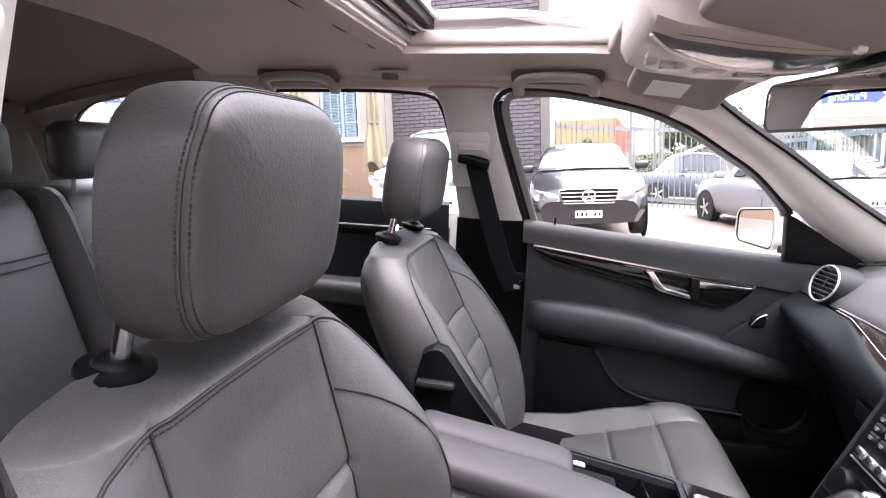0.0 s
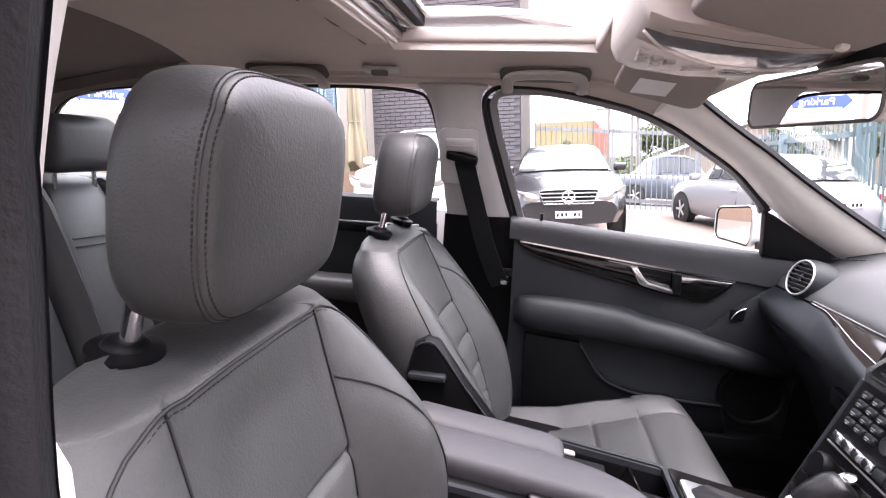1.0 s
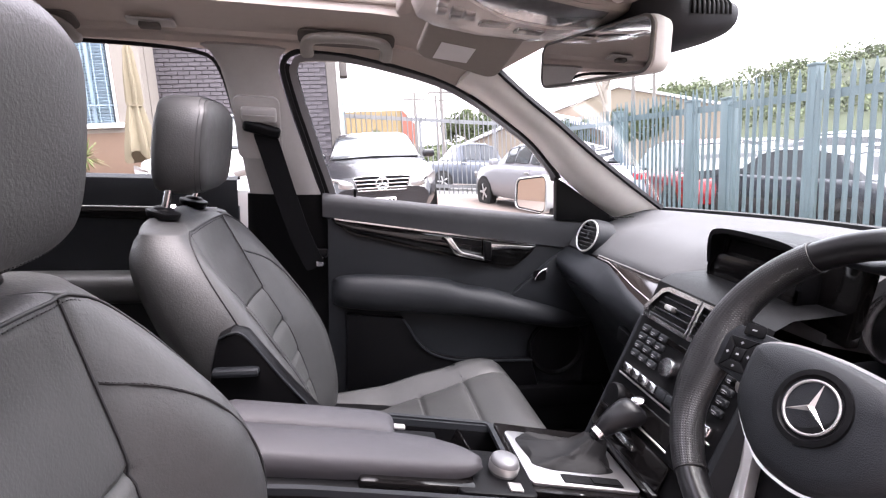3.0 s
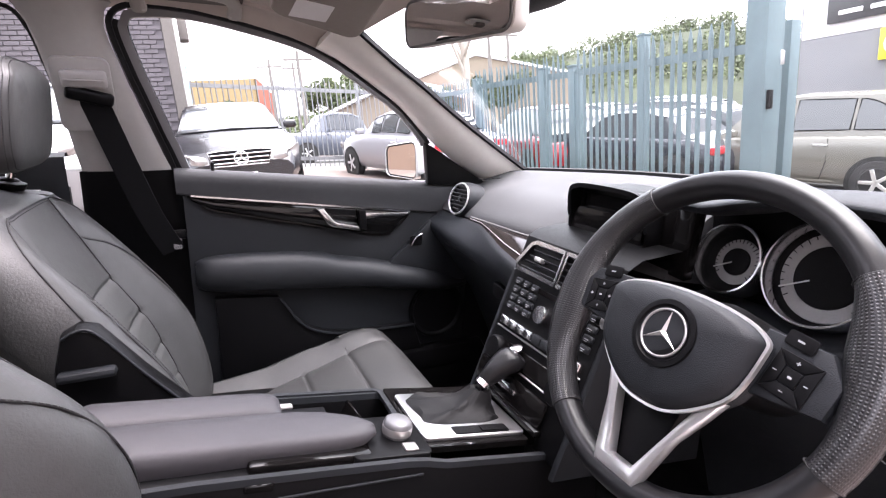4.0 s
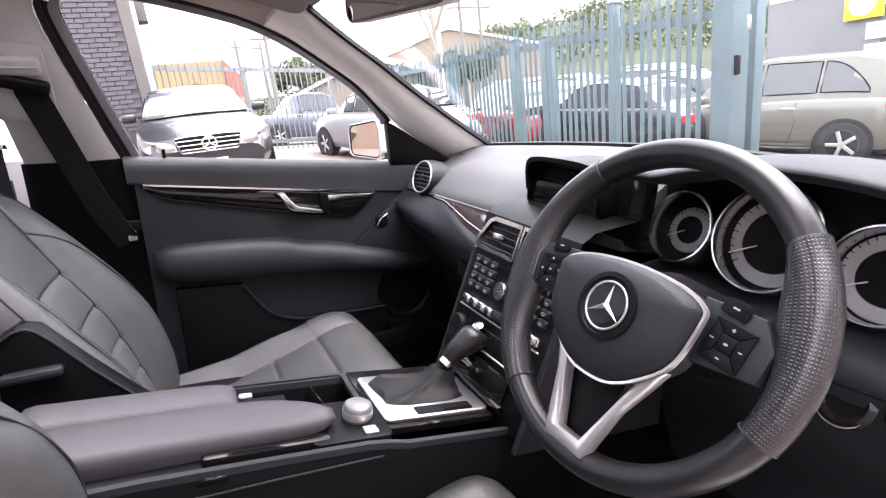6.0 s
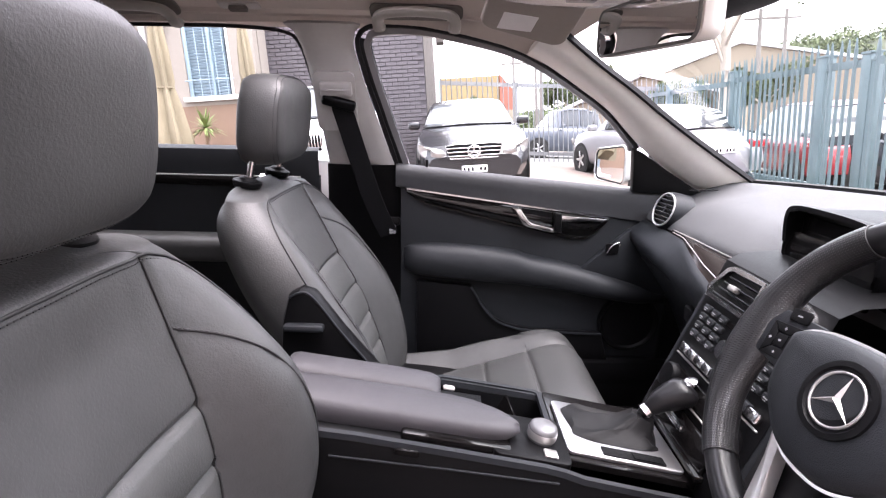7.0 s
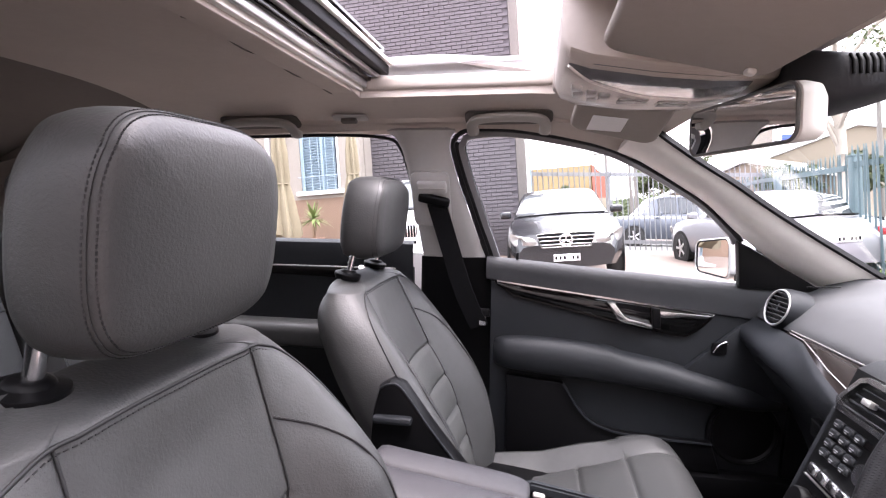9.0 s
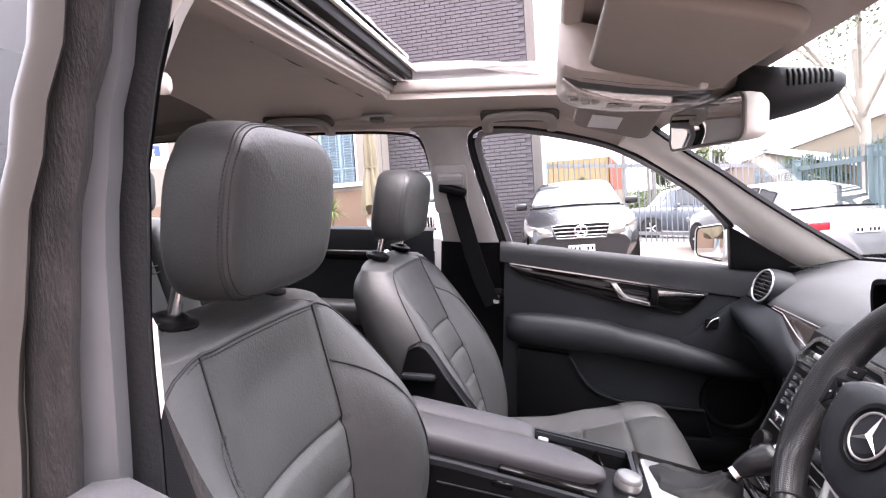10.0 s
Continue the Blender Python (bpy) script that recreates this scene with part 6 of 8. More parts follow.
# sunroof frame: light sill round the opening, dark seal and the slid-back panel
sf = thing("sunroof", (0.19, YC, 1.36), "open glass sunroof slid back in its pale frame", "sunroof")
for y0 in (SUN_Y1,):
    part("side_rail", rbox((SUN_X1 - SUN_X0 + 0.04, 0.035, 0.030), (0.5 * (SUN_X0 + SUN_X1), y0 + 0.012, 1.372), 0.008, 3), LINER, sf)
    rr = smooth_line([(SUN_X0 - 0.05, y0 + 0.055, 1.425), (0.08, y0 + 0.05, 1.432), (0.22, y0 + 0.042, 1.425), (0.33, y0 + 0.03, 1.408), (SUN_X1, y0 + 0.018, 1.388)], 6)
    part("guide_rail", sweep(rr, [(-0.022, -0.012), (0.022, -0.012), (0.022, -0.004), (0.010, 0.0), (0.010, 0.008), (-0.014, 0.010), (-0.022, 0.004)]), mat("white_metal_rail", (0.75, 0.75, 0.76), 0.35, 0.3), sf, "bright metal guide rail")
part("front_sill", rbox((0.03, SUN_Y1 - SUN_Y0 + 0.05, 0.045), (SUN_X1 + 0.008, 0.5 * (SUN_Y0 + SUN_Y1), 1.362), 0.010, 3), LINER, sf)
yl = (SUN_Y0 - 0.02, SUN_Y1 + 0.02)
for x, z, w, h, m, n in ((SUN_X0 - 0.030, 1.352, 0.055, 0.012, LINER, "cloth_edge"), (SUN_X0 - 0.012, 1.362, 0.040, 0.016, TRIM, "rear_sill"), (SUN_X0 + 0.014, 1.370, 0.010, 0.016, SILVER, "trim_bead"),
                         (SUN_X0 + 0.022, 1.388, 0.012, 0.026, GLOSS, "glass_edge"), (SUN_X0 + 0.036, 1.396, 0.012, 0.022, SILVER, "panel_frame"), (SUN_X0 + 0.052, 1.405, 0.022, 0.024, RUBBER, "seal"), (SUN_X0 + 0.068, 1.417, 0.010, 0.010, TRIM, "panel_rim")):
    part(n, rbox((w, yl[1] - yl[0], h), (x, 0.5 * (yl[0] + yl[1]), z), 0.003, 2), m, sf)
part("sliding_panel", plate(rrect(SUN_X0 - 0.50, yl[0], SUN_X0 + 0.06, yl[1], 0.03), 1.440, 1.446, "z"), GLOSS, sf, "dark glass panel")
# torn cloth edge
part("loose_thread", sweep(smooth_line([(SUN_X0 - 0.055, y, 1.348 - 0.003 * math.sin(37 * y)) for y in span(-0.10, 0.40, 20)], 3), 0.0014), mat("handle_recess_cloth", (0.10, 0.09, 0.082), 0.9), sf)

# overhead console with its clear wrap
oc = thing("overhead_console", (0.52, 0.02, 1.26), "beige overhead console still wrapped in clear film", "overhead console")
secs = []
for x, hw, zb, zt in ((0.395, 0.120, 1.288, 1.345), (0.405, 0.130, 1.272, 1.345), (0.43, 0.134, 1.262, 1.34), (0.50, 0.128, 1.252, 1.325), (0.57, 0.112, 1.248, 1.31), (0.63, 0.088, 1.252, 1.295), (0.665, 0.06, 1.262, 1.285), (0.675, 0.05, 1.270, 1.282)):
    secs.append([(x, 0.025 - hw, zt), (x, 0.025 - hw, zb + 0.014), (x, 0.025 - hw * 0.9, zb + 0.003), (x, 0.025 - hw * 0.6, zb), (x, 0.025 + hw * 0.6, zb), (x, 0.025 + hw * 0.9, zb + 0.003), (x, 0.025 + hw, zb + 0.014), (x, 0.025 + hw, zt)])
part("pod", loft(secs), mat("beige_console_plastic", (0.40, 0.355, 0.315), 0.5, var=0.06, scale=12), oc)
LENS = mat("frosted_lens", (0.15, 0.152, 0.155), 0.16, var=0.25, scale=14, coat=0.6)


def pod_skin(x, v, out=0.0):
    """Underside of the pod: a place along it and a share across it from the driver's side."""
    hw = line_at(x, [(0.39, 0.122), (0.43, 0.134), (0.50, 0.128), (0.57, 0.112), (0.64, 0.085)])
    z = line_at(x, [(0.39, 1.286), (0.405, 1.272), (0.43, 1.262), (0.50, 1.252), (0.57, 1.248), (0.64, 1.254)]) + 0.014 * abs(2 * v - 1) ** 5
    return Vector((x, 0.025 + hw * (2 * v - 1), z - out))


lens_end = lambda x: curve(x, [(0.405, 0.10), (0.43, 0.20), (0.50, 0.38), (0.56, 0.42), (0.615, 0.40)])  # noqa: E731
part("lamp_lens", sheet(lambda x, t: pod_skin(x, lerp(0.035, lens_end(x), t), 0.004), span(0.405, 0.615, 24), span(0, 1, 8), 0.004), LENS, oc, "clear lamp lens")
part("lens_rim", sweep([pod_skin(x, lens_end(x), 0.004) for x in span(0.405, 0.615, 24)], 0.0022), TRIM, oc)
for x, v in ((0.420, 0.42), (0.440, 0.47), (0.458, 0.50), (0.424, 0.55), (0.444, 0.58)):
    part("lamp_switch", rbox((0.014, 0.020, 0.008), pod_skin(x, v, 0.003), 0.002), GREYTRIM, oc)
for x, v in ((0.498, 0.58), (0.552, 0.64)):
    part("sunroof_switch", rbox((0.040, 0.024, 0.005), pod_skin(x, v, 0.001), 0.002), HARD, oc, "dark switch slot")
def wrap(u, v):
    x = lerp(0.40, 0.64, u)
    hw = line_at(x, [(0.39, 0.128), (0.43, 0.140), (0.50, 0.134), (0.57, 0.118), (0.64, 0.09)])
    y = 0.025 + hw * (2 * v - 1)
    z = line_at(x, [(0.39, 1.272), (0.43, 1.256), (0.5, 1.246), (0.57, 1.242), (0.64, 1.248)]) + 0.016 * abs(2 * v - 1) ** 4
    return Vector((x, y, z + 0.0022 * noise.noise(Vector((x * 30, y * 30, 0))) + 0.0012 * noise.noise(Vector((x * 120, y * 90, 3)))))
part("clear_wrap", sheet(wrap, span(0, 1, 36), span(0, 1, 40)), FILM, oc, "crinkled clear protective film")

# sun visors
STICKER = [(-0.047, -0.014), (0.016, -0.026), (0.014, 0.027), (-0.050, 0.045)]


def visor(y0, y1, name, label, sticker, lean=0):
    v = thing(name, (0.53, 0.5 * (y0 + y1), 1.26), label, "sun visor", "sun visors")
    m = Matrix.Translation((0.520, 0.5 * (y0 + y1), 1.268)) @ pose(0, 0, 0, 0, 13, 0) @ pose(0, 0, 0, -lean, 0, 0)
    w = 0.5 * (y1 - y0)
    part("flap", plate(rrect(-0.085, -w, 0.085, 0.060 if sticker else w, 0.028, 6), -0.009, 0.009, "z", 0.007, 3, m=m), mat("beige_visor_cloth", (0.27, 0.237, 0.21), 0.85, var=0.05, scale=12, bump=0.3, bscale=1200), v)
    part("clip", rbox((0.010, 0.013, 0.007), (0, 0, 0), 0.003, 2, m @ pose(0.062, -w + 0.035 if y0 > 0 else w - 0.03, -0.0115)), TRIM, v)
    if sticker:
        part("sticker", plate(STICKER, -0.0105, -0.0095, "z", m=m), WHITE, v, "pale blank sticker")
visor(0.19, 0.475, "sun_visor", "beige cloth sun visor with a pale sticker, folded up", True, 20)
visor(-0.39, -0.115, "sun_visor", "beige cloth sun visor on the driver's side, folded up", False)

# inside mirror
MC = Vector((0.618, -0.012, 1.208))
mr = thing("rear_view_mirror", (0.66, 0.0, 1.18), "beige rear-view mirror with rounded ends under the windscreen top", "rear-view mirror")
mn = Vector((-0.980, -0.190, -0.032)).normalized()
mside = Vector((0, 0, 1)).cross(mn).normalized()
mup = mn.cross(mside)
MM = Matrix((( *mside, 0), (*mup, 0), (*mn, 0), (0, 0, 0, 1))).transposed()
MM.translation = MC
mo = [(a, b) for a, b in rrect(-0.118, -0.031, 0.118, 0.032, 0.016, 6)]
rings = [[MM @ Vector((a * k, b * k, h)) for a, b in mo] for k, h in ((0.55, -0.045), (0.80, -0.038), (0.95, -0.022), (1.0, -0.004), (0.99, 0.004), (0.955, 0.006))]
part("housing", loft(rings), TRIM, mr)
part("mirror_glass", loft([[MM @ Vector((a * k, b * k, h)) for a, b in mo] for k, h in ((0.94, 0.0062), (0.938, 0.0072))]), MIRROR, mr, "clear mirror glass")
part("mirror_rim", sweep([MM @ Vector((a * 0.955, b * 0.955, 0.0065)) for a, b in mo], 0.0022, closed=True, up=tuple(mn)), mat("dark_mirror_rim", (0.10, 0.095, 0.09), 0.4), mr)
part("stem", tube(MC - mn * 0.03, (0.70, -0.02, 1.262), 0.013, 14), HARD, mr)

# black sensor cover at the top of the windscreen
sp = thing("sensor_cover", (0.72, -0.02, 1.25), "black plastic sensor cover with slots at the windscreen top", "sensor cover")
COVER = mat("grained_cover_plastic", (0.020, 0.021, 0.024), 0.6, spec=0.3, var=0.1, scale=12, bump=0.3, bscale=900)
def cover_at(x, a):
    yc, w = curve(x, [(0.645, -0.010), (0.69, -0.020), (0.73, -0.028), (0.77, -0.040)]), curve(x, [(0.645, 0.060), (0.665, 0.083), (0.69, 0.086), (0.73, 0.075), (0.755, 0.062), (0.766, 0.046)])
    zb, h = curve(x, [(0.645, 1.238), (0.665, 1.212), (0.69, 1.206), (0.73, 1.214), (0.755, 1.224), (0.766, 1.234)]), curve(x, [(0.645, 0.055), (0.665, 0.078), (0.69, 0.080), (0.73, 0.068), (0.755, 0.050), (0.766, 0.034)])
    c, q_ = math.cos(radians(a)), math.sin(radians(a))
    return Vector((x, yc + w * math.copysign(abs(c) ** 0.7, c), zb + 0.006 + 0.86 * h * (0.5 + 0.5 * math.copysign(abs(q_) ** 0.7, q_))))
part("cover", loft([[cover_at(x, a) for a in range(0, 360, 12)] for x in (0.645, 0.65, 0.665, 0.69, 0.71, 0.73, 0.745, 0.755, 0.762, 0.766)]), COVER, sp)
for k in range(9):
    x = 0.690 + 0.0065 * k
    part("slot", sweep([cover_at(x, a) + Vector((0, -0.001, 0)) for a in (148, 164, 180)], 0.0016), mat("slot_black", (0.003, 0.003, 0.003), 0.8, spec=0.1), sp)

# seat belt on the passenger's pillar
belt = thing("seat_belt", (0.11, 0.64, 0.80), "black seat belt hanging from a grey guide on the door pillar", "seat belt", "seat belts")
gm_ = Matrix.Translation((0.098, side_y(1.135) - 0.026, 1.135)) @ pose(0, 0, 0, 22, 0, 0)
part("guide_panel", plate(rrect(-0.052, -0.10, 0.050, 0.052, 0.016), -0.006, 0.006, "y", 0.003, m=gm_), GREYTRIM, belt)
part("height_slider", rbox((0.078, 0.018, 0.034), (0, 0, 0), 0.006, 3, gm_ @ pose(0.004, -0.010, 0.012)), mat("pale_slider_plastic", (0.36, 0.35, 0.335), 0.5), belt, "pale height slider")
part("slider_groove", rbox((0.070, 0.004, 0.004), (0, 0, 0), 0.001, 1, gm_ @ pose(0.004, -0.020, 0.012)), GREYTRIM, belt)
part("belt_loop", rbox((0.084, 0.022, 0.026), (0, 0, 0), 0.008, 3, gm_ @ pose(0.008, -0.012, -0.022, 0, 14, 0)), HARD, belt, "black belt loop")
line = smooth_line([(0.108, side_y(1.11) - 0.036, 1.112), (0.122, 0.635, 1.06), (0.150, 0.652, 0.96), (0.180, 0.668, 0.86), (0.208, 0.682, 0.79), (0.222, 0.690, 0.76)], 6)
part("webbing", sweep(line, [(-0.027, -0.0009), (0.027, -0.0009), (0.027, 0.0009), (-0.027, 0.0009)], up=(-0.25, -1, 0.1)), WEB, belt, "woven black webbing")
part("tongue", rbox((0.05, 0.012, 0.022), (0.226, 0.688, 0.800), 0.004), HARD, belt)
part("tongue_blade", plate(rrect(0.222, 0.765, 0.240, 0.795, 0.003), 0.683, 0.686, "y"), CHROME, belt, "steel tongue")
# belt beside the driver's seat
db = thing("seat_belt", (0.08, -0.575, 0.50), "black seat belt running down beside the driver's seat", "seat belt")
part("webbing", sweep(smooth_line([(0.100, -0.600, 1.09), (0.110, -0.602, 1.02), (0.132, -0.604, 0.94), (0.185, -0.606, 0.80), (0.24, -0.608, 0.60)], 6), [(-0.023, -0.0009), (0.023, -0.0009), (0.023, 0.0009), (-0.023, 0.0009)], up=(1, -0.55, 0)), WEB, db)

part("belt_loop", rbox((0.07, 0.02, 0.03), (0.10, -0.606, 1.10), 0.008, 3), HARD, db, "black belt loop")
# ---- rear seat ----
rs = thing("rear_bench", (-0.75, YC, 0.26), "black leather rear bench with separate headrests", "rear seat")
def rear_sec(y0, y1, name, proud=0.0):
    rings = []
    for z, x in ((0.45, -0.70), (0.60, -0.745), (0.75, -0.795), (0.88, -0.84), (0.955, -0.865), (0.995, -0.885), (1.012, -0.91), (1.016, -0.94)):
        r = 0.02 if z < 0.96 else 0.035
        d = 0.02 * math.sin(math.pi * (z - 0.4) / 0.65) + proud
        rings.append([(x - 0.12, y0, z), (x - 0.02, y0, z), (x - 0.004 + 0.5 * proud, y0 + 0.3 * r, z), (x + 0.8 * proud, y0 + r, z), (x + d, 0.5 * (y0 + y1), z), (x + 0.8 * proud, y1 - r, z), (x - 0.004 + 0.5 * proud, y1 - 0.3 * r, z), (x - 0.02, y1, z), (x - 0.12, y1, z)])
    return part(name, loft(rings), LEATHER, rs)
for y0, y1, proud in ((-0.60, -0.46, 0.03), (-0.458, -0.14, 0), (-0.138, 0.264, 0), (0.266, 0.352, 0.03), (0.354, 0.53, 0), (0.532, 0.665, 0.03)):
    rear_sec(y0, y1, "back_cushion", proud)
    if proud == 0:
        for zs_, xs_ in ((0.872, -0.812), (0.852, -0.805)):
            part("cushion_seam", sweep([(xs_ + dx_, 0.5 * (y0 + y1) + s * (y1 - y0), zs_) for dx_, s in ((-0.014, -0.46), (-0.002, -0.25), (0.003, 0), (-0.002, 0.25), (-0.014, 0.46))], 0.0022), SEAM, rs)
part("bench_cushion", rbox((0.52, 1.25, 0.16), (-0.46, YC, 0.42), 0.05, 4), LEATHER, rs)
def rear_head(y):
    h = part("headrest", rbox((0.09, 0.235, 0.145), (-0.875, y, 1.105), 0.040, 5), LEATHER, rs, "black rear headrest")
    for dy in (-0.06, 0.06):
        part("headrest_post", tube((-0.89, y + dy, 0.965), (-0.885, y + dy, 1.06), 0.006), CHROME, h)
for y in (0.445, 0.095, -0.36):
    rear_head(y)

# ---- outside ----
EYE4 = Matrix.Identity(4)
GX, GY = -0.0812, 0.036


def ground_z(x, y):
    return GX * min(max(x, -6), 8.8) + GY * min(max(y, -8), 13)


def ground_patch(x0, x1, y0, y1, lift, nx=12, ny=12, thick=0.0):
    return sheet(lambda u, v: Vector((u, v, ground_z(u, v) + lift)), span(x0, x1, nx), span(y0, y1, ny), thick)


def ground_mesh():
    xs = [-400, -150, -60, -25, -14] + span(-10, 16, 26) + [20, 30, 60, 150, 400]
    ys = [-400, -150, -60, -25, -14] + span(-10, 20, 30) + [30, 60, 150, 400]
    bm = bmesh.new()
    vs = [[bm.verts.new((x, y, ground_z(x, y))) for y in ys] for x in xs]
    for a, b in zip(vs, vs[1:]):
        for i in range(len(ys) - 1):
            bm.faces.new((a[i], b[i], b[i + 1], a[i + 1]))
    return bm


CONCRETE = mat("pale_concrete", (0.13, 0.098, 0.083), 0.85, var=0.16, scale=0.9, bump=0.4, bscale=60)
ASPHALT = mat("grey_asphalt", (0.09, 0.088, 0.085), 0.9, var=0.2, scale=1.2, bump=0.8, bscale=120)
GRASS_G = mat("grass_earth", (0.09, 0.12, 0.04), 0.95, var=0.4, scale=3)
solo("ground", ground_mesh(), CONCRETE, "pale worn concrete yard sloping to the road", "ground", kind="structure", base=EYE4, smooth=False)
solo("road", ground_patch(7.6, 13.6, -60, 60, 0.006, 6, 120), ASPHALT, "grey asphalt road beyond the fence", "road", kind="structure", base=EYE4, smooth=False)
solo("road_far", ground_patch(-60, 7.55, 14.2, 24, 0.006, 60, 6), ASPHALT, "grey asphalt street behind the steel fence", "road", kind="structure", base=EYE4, smooth=False)
for y in (3.5, 9.2):
    solo("ground_joint", ground_patch(-6, 5.3, y, y + 0.025, 0.004, 12, 1), mat("joint_dirt", (0.13, 0.10, 0.085), 0.95, var=0.4, scale=6), "dirty joint in the concrete yard", "joint", kind="structure", base=EYE4, smooth=False)
solo("ground_joint", ground_patch(2.05, 2.075, -4, 12.3, 0.004, 1, 18), MATS["joint_dirt"], "dirty joint in the concrete yard", "joint", kind="structure", base=EYE4, smooth=False)

# grass along the fence
solo("verge", ground_patch(5.15, 6.4, 3.4, 14, 0.008, 4, 20), GRASS_G, "strip of rough grass along the fence", "grass verge", kind="structure", base=EYE4, smooth=False)
rng = random.Random(4)


def blades(x0, x1, y0, y1, n, h):
    bm = bmesh.new()
    for _ in range(n):
        x, y = rng.uniform(x0, x1), rng.uniform(y0, y1)
        z, a, k = ground_z(x, y), rng.uniform(0, math.tau), h * rng.uniform(0.4, 1)
        dx, dy = 0.012 * math.cos(a), 0.012 * math.sin(a)
        lx, ly = rng.uniform(-0.3, 0.3) * k, rng.uniform(-0.3, 0.3) * k
        bm.faces.new([bm.verts.new(p) for p in ((x - dx, y - dy, z), (x + dx, y + dy, z), (x + lx, y + ly, z + k))])
    return bm


solo("grass", blades(5.15, 6.4, 3.4, 14, 5000, 0.22), mat("grass_blade", (0.10, 0.16, 0.045), 0.8, var=0.4, scale=4), "rough green grass at the foot of the fence", "grass", kind="stuff", base=EYE4, smooth=False)

# ---- brick building ----
BRICK = mat("grey_painted_brick", (0.068, 0.060, 0.066), 0.85, var=0.12, scale=3, bump=0.4, bscale=80)
MORTAR = mat("dark_mortar", (0.060, 0.054, 0.059), 0.95, var=0.2, scale=5)
RENDER = mat("cream_render", (0.20, 0.178, 0.155), 0.9, var=0.06, scale=1.2, bump=0.2, bscale=50)
PEACH = mat("peach_render", (0.165, 0.108, 0.076), 0.9, var=0.08, scale=1.2, bump=0.2, bscale=50)
BWX, BWY = 0.07, 11.2
bb = thing("brick_building", (-2.0, BWY, ground_z(-2, BWY)), "tall building of dark grey painted brick", "building", base=EYE4)
part("wall", rbox((4.6, 5.0, 9.4), (BWX - 2.3, BWY + 2.52, 4.5), 0), MORTAR, bb, smooth=False)
part("corner_pier", rbox((0.20, 5.0, 9.4), (BWX + 0.105, BWY + 2.50, 4.5), 0.01), mat("taupe_render", (0.105, 0.094, 0.086), 0.9, var=0.08, scale=1.2), bb, "cream rendered corner pier")
verts, faces = [], []
CH, BL = 0.086, 0.24
nrow = 0
z = 0.0
while z < 9.1:
    x = BWX - (0.12 if nrow % 2 else 0.0)
    while x > BWX - 4.6:
        x1, x0 = min(x, BWX) - 0.010, max(x - BL, BWX - 4.6)
        if x1 - x0 > 0.03:
            y0 = BWY - rng.uniform(0.001, 0.006)
            i = len(verts)
            b, t = z + 0.005, z + CH - 0.005
            e = 0.004
            verts += [(x0, BWY + 0.02, b), (x1, BWY + 0.02, b), (x1, BWY + 0.02, t), (x0, BWY + 0.02, t), (x0 + e, y0, b + e), (x1 - e, y0, b + e), (x1 - e, y0, t - e), (x0 + e, y0, t - e)]
            faces += [(i + 4, i + 5, i + 6, i + 7), (i, i + 1, i + 5, i + 4), (i + 1, i + 2, i + 6, i + 5), (i + 2, i + 3, i + 7, i + 6), (i + 3, i, i + 4, i + 7)]
        x -= BL
    z += CH
    nrow += 1
me = bpy.data.meshes.new("brickwork")
me.from_pydata(verts, [], faces)
me.materials.append(BRICK)
me.transform(Matrix.Translation(-ORIGIN[bb]))
ob = new("brickwork", me)
ob.parent = bb
tagged(ob, "stretcher-bond grey bricks", kind="stuff")
part("vent_frame", rbox((0.30, 0.04, 0.42), (-3.62, BWY - 0.03, 2.75), 0.006), WHITE, bb, "small white barred vent")
for k in range(3):
    part("vent_gap", rbox((0.05, 0.02, 0.34), (-3.71 + 0.09 * k, BWY - 0.052, 2.75), 0.002), mat("dark_gap", (0.03, 0.03, 0.035), 0.6), bb)
part("wall_box", rbox((0.24, 0.40, 0.62), (BWX + 0.34, BWY + 0.5, 3.45), 0.02), MATS["taupe_render"], bb, "cream meter box")
part("drain_pipe", tube((BWX + 0.24, BWY + 0.1, 0.2), (BWX + 0.24, BWY + 0.1, 9.0), 0.045, 12), WHITE, bb)

# ---- cream house with shuttered window ----
ch = thing("cream_house", (-7.5, 10.4, ground_z(-6, 10)), "cream rendered house with a blue-grey louvred window", "building", base=EYE4)
WX0, WX1, WZ0, WZ1 = -4.80, -3.86, 2.18, 4.35
for nm, x0, x1, z0, z1, m in (("wall", -12, WX0, 2.0, 5.6, RENDER), ("wall", WX1, -3.35, 2.0, 5.6, RENDER), ("wall", WX0, WX1, WZ1, 5.6, RENDER), ("wall", WX0, WX1, 2.0, WZ0, RENDER), ("plinth", -12, -3.35, 0.3, 2.0, PEACH)):
    part(nm, rbox((x1 - x0, 0.25, z1 - z0), (0.5 * (x0 + x1), 10.5, 0.5 * (z0 + z1)), 0), m, ch, smooth=False)
part("back_wall", rbox((8.65, 3.0, 5.4), (-7.68, 12.2, 2.9), 0), RENDER, ch, smooth=False)
BLUE = mat("blue_grey_paint", (0.20, 0.27, 0.32), 0.55, var=0.1, scale=5)
win = part("window", rbox((WX1 - WX0, 0.03, WZ1 - WZ0), (0.5 * (WX0 + WX1), 10.52, 0.5 * (WZ0 + WZ1)), 0), mat("dark_pane", (0.05, 0.07, 0.08), 0.15), ch, "louvred window in a pale frame")
zz = WZ0 + 0.04
while zz < WZ1 - 0.03:
    part("louvre", rbox((WX1 - WX0 - 0.16, 0.012, 0.055), (0.5 * (WX0 + WX1), 10.47, zz), 0.002, 1, Matrix.Translation((0.5 * (WX0 + WX1) - 0.04, 10.47, zz)) @ pose(0, 0, 0, 35, 0, 0)), BLUE, win)
    zz += 0.062
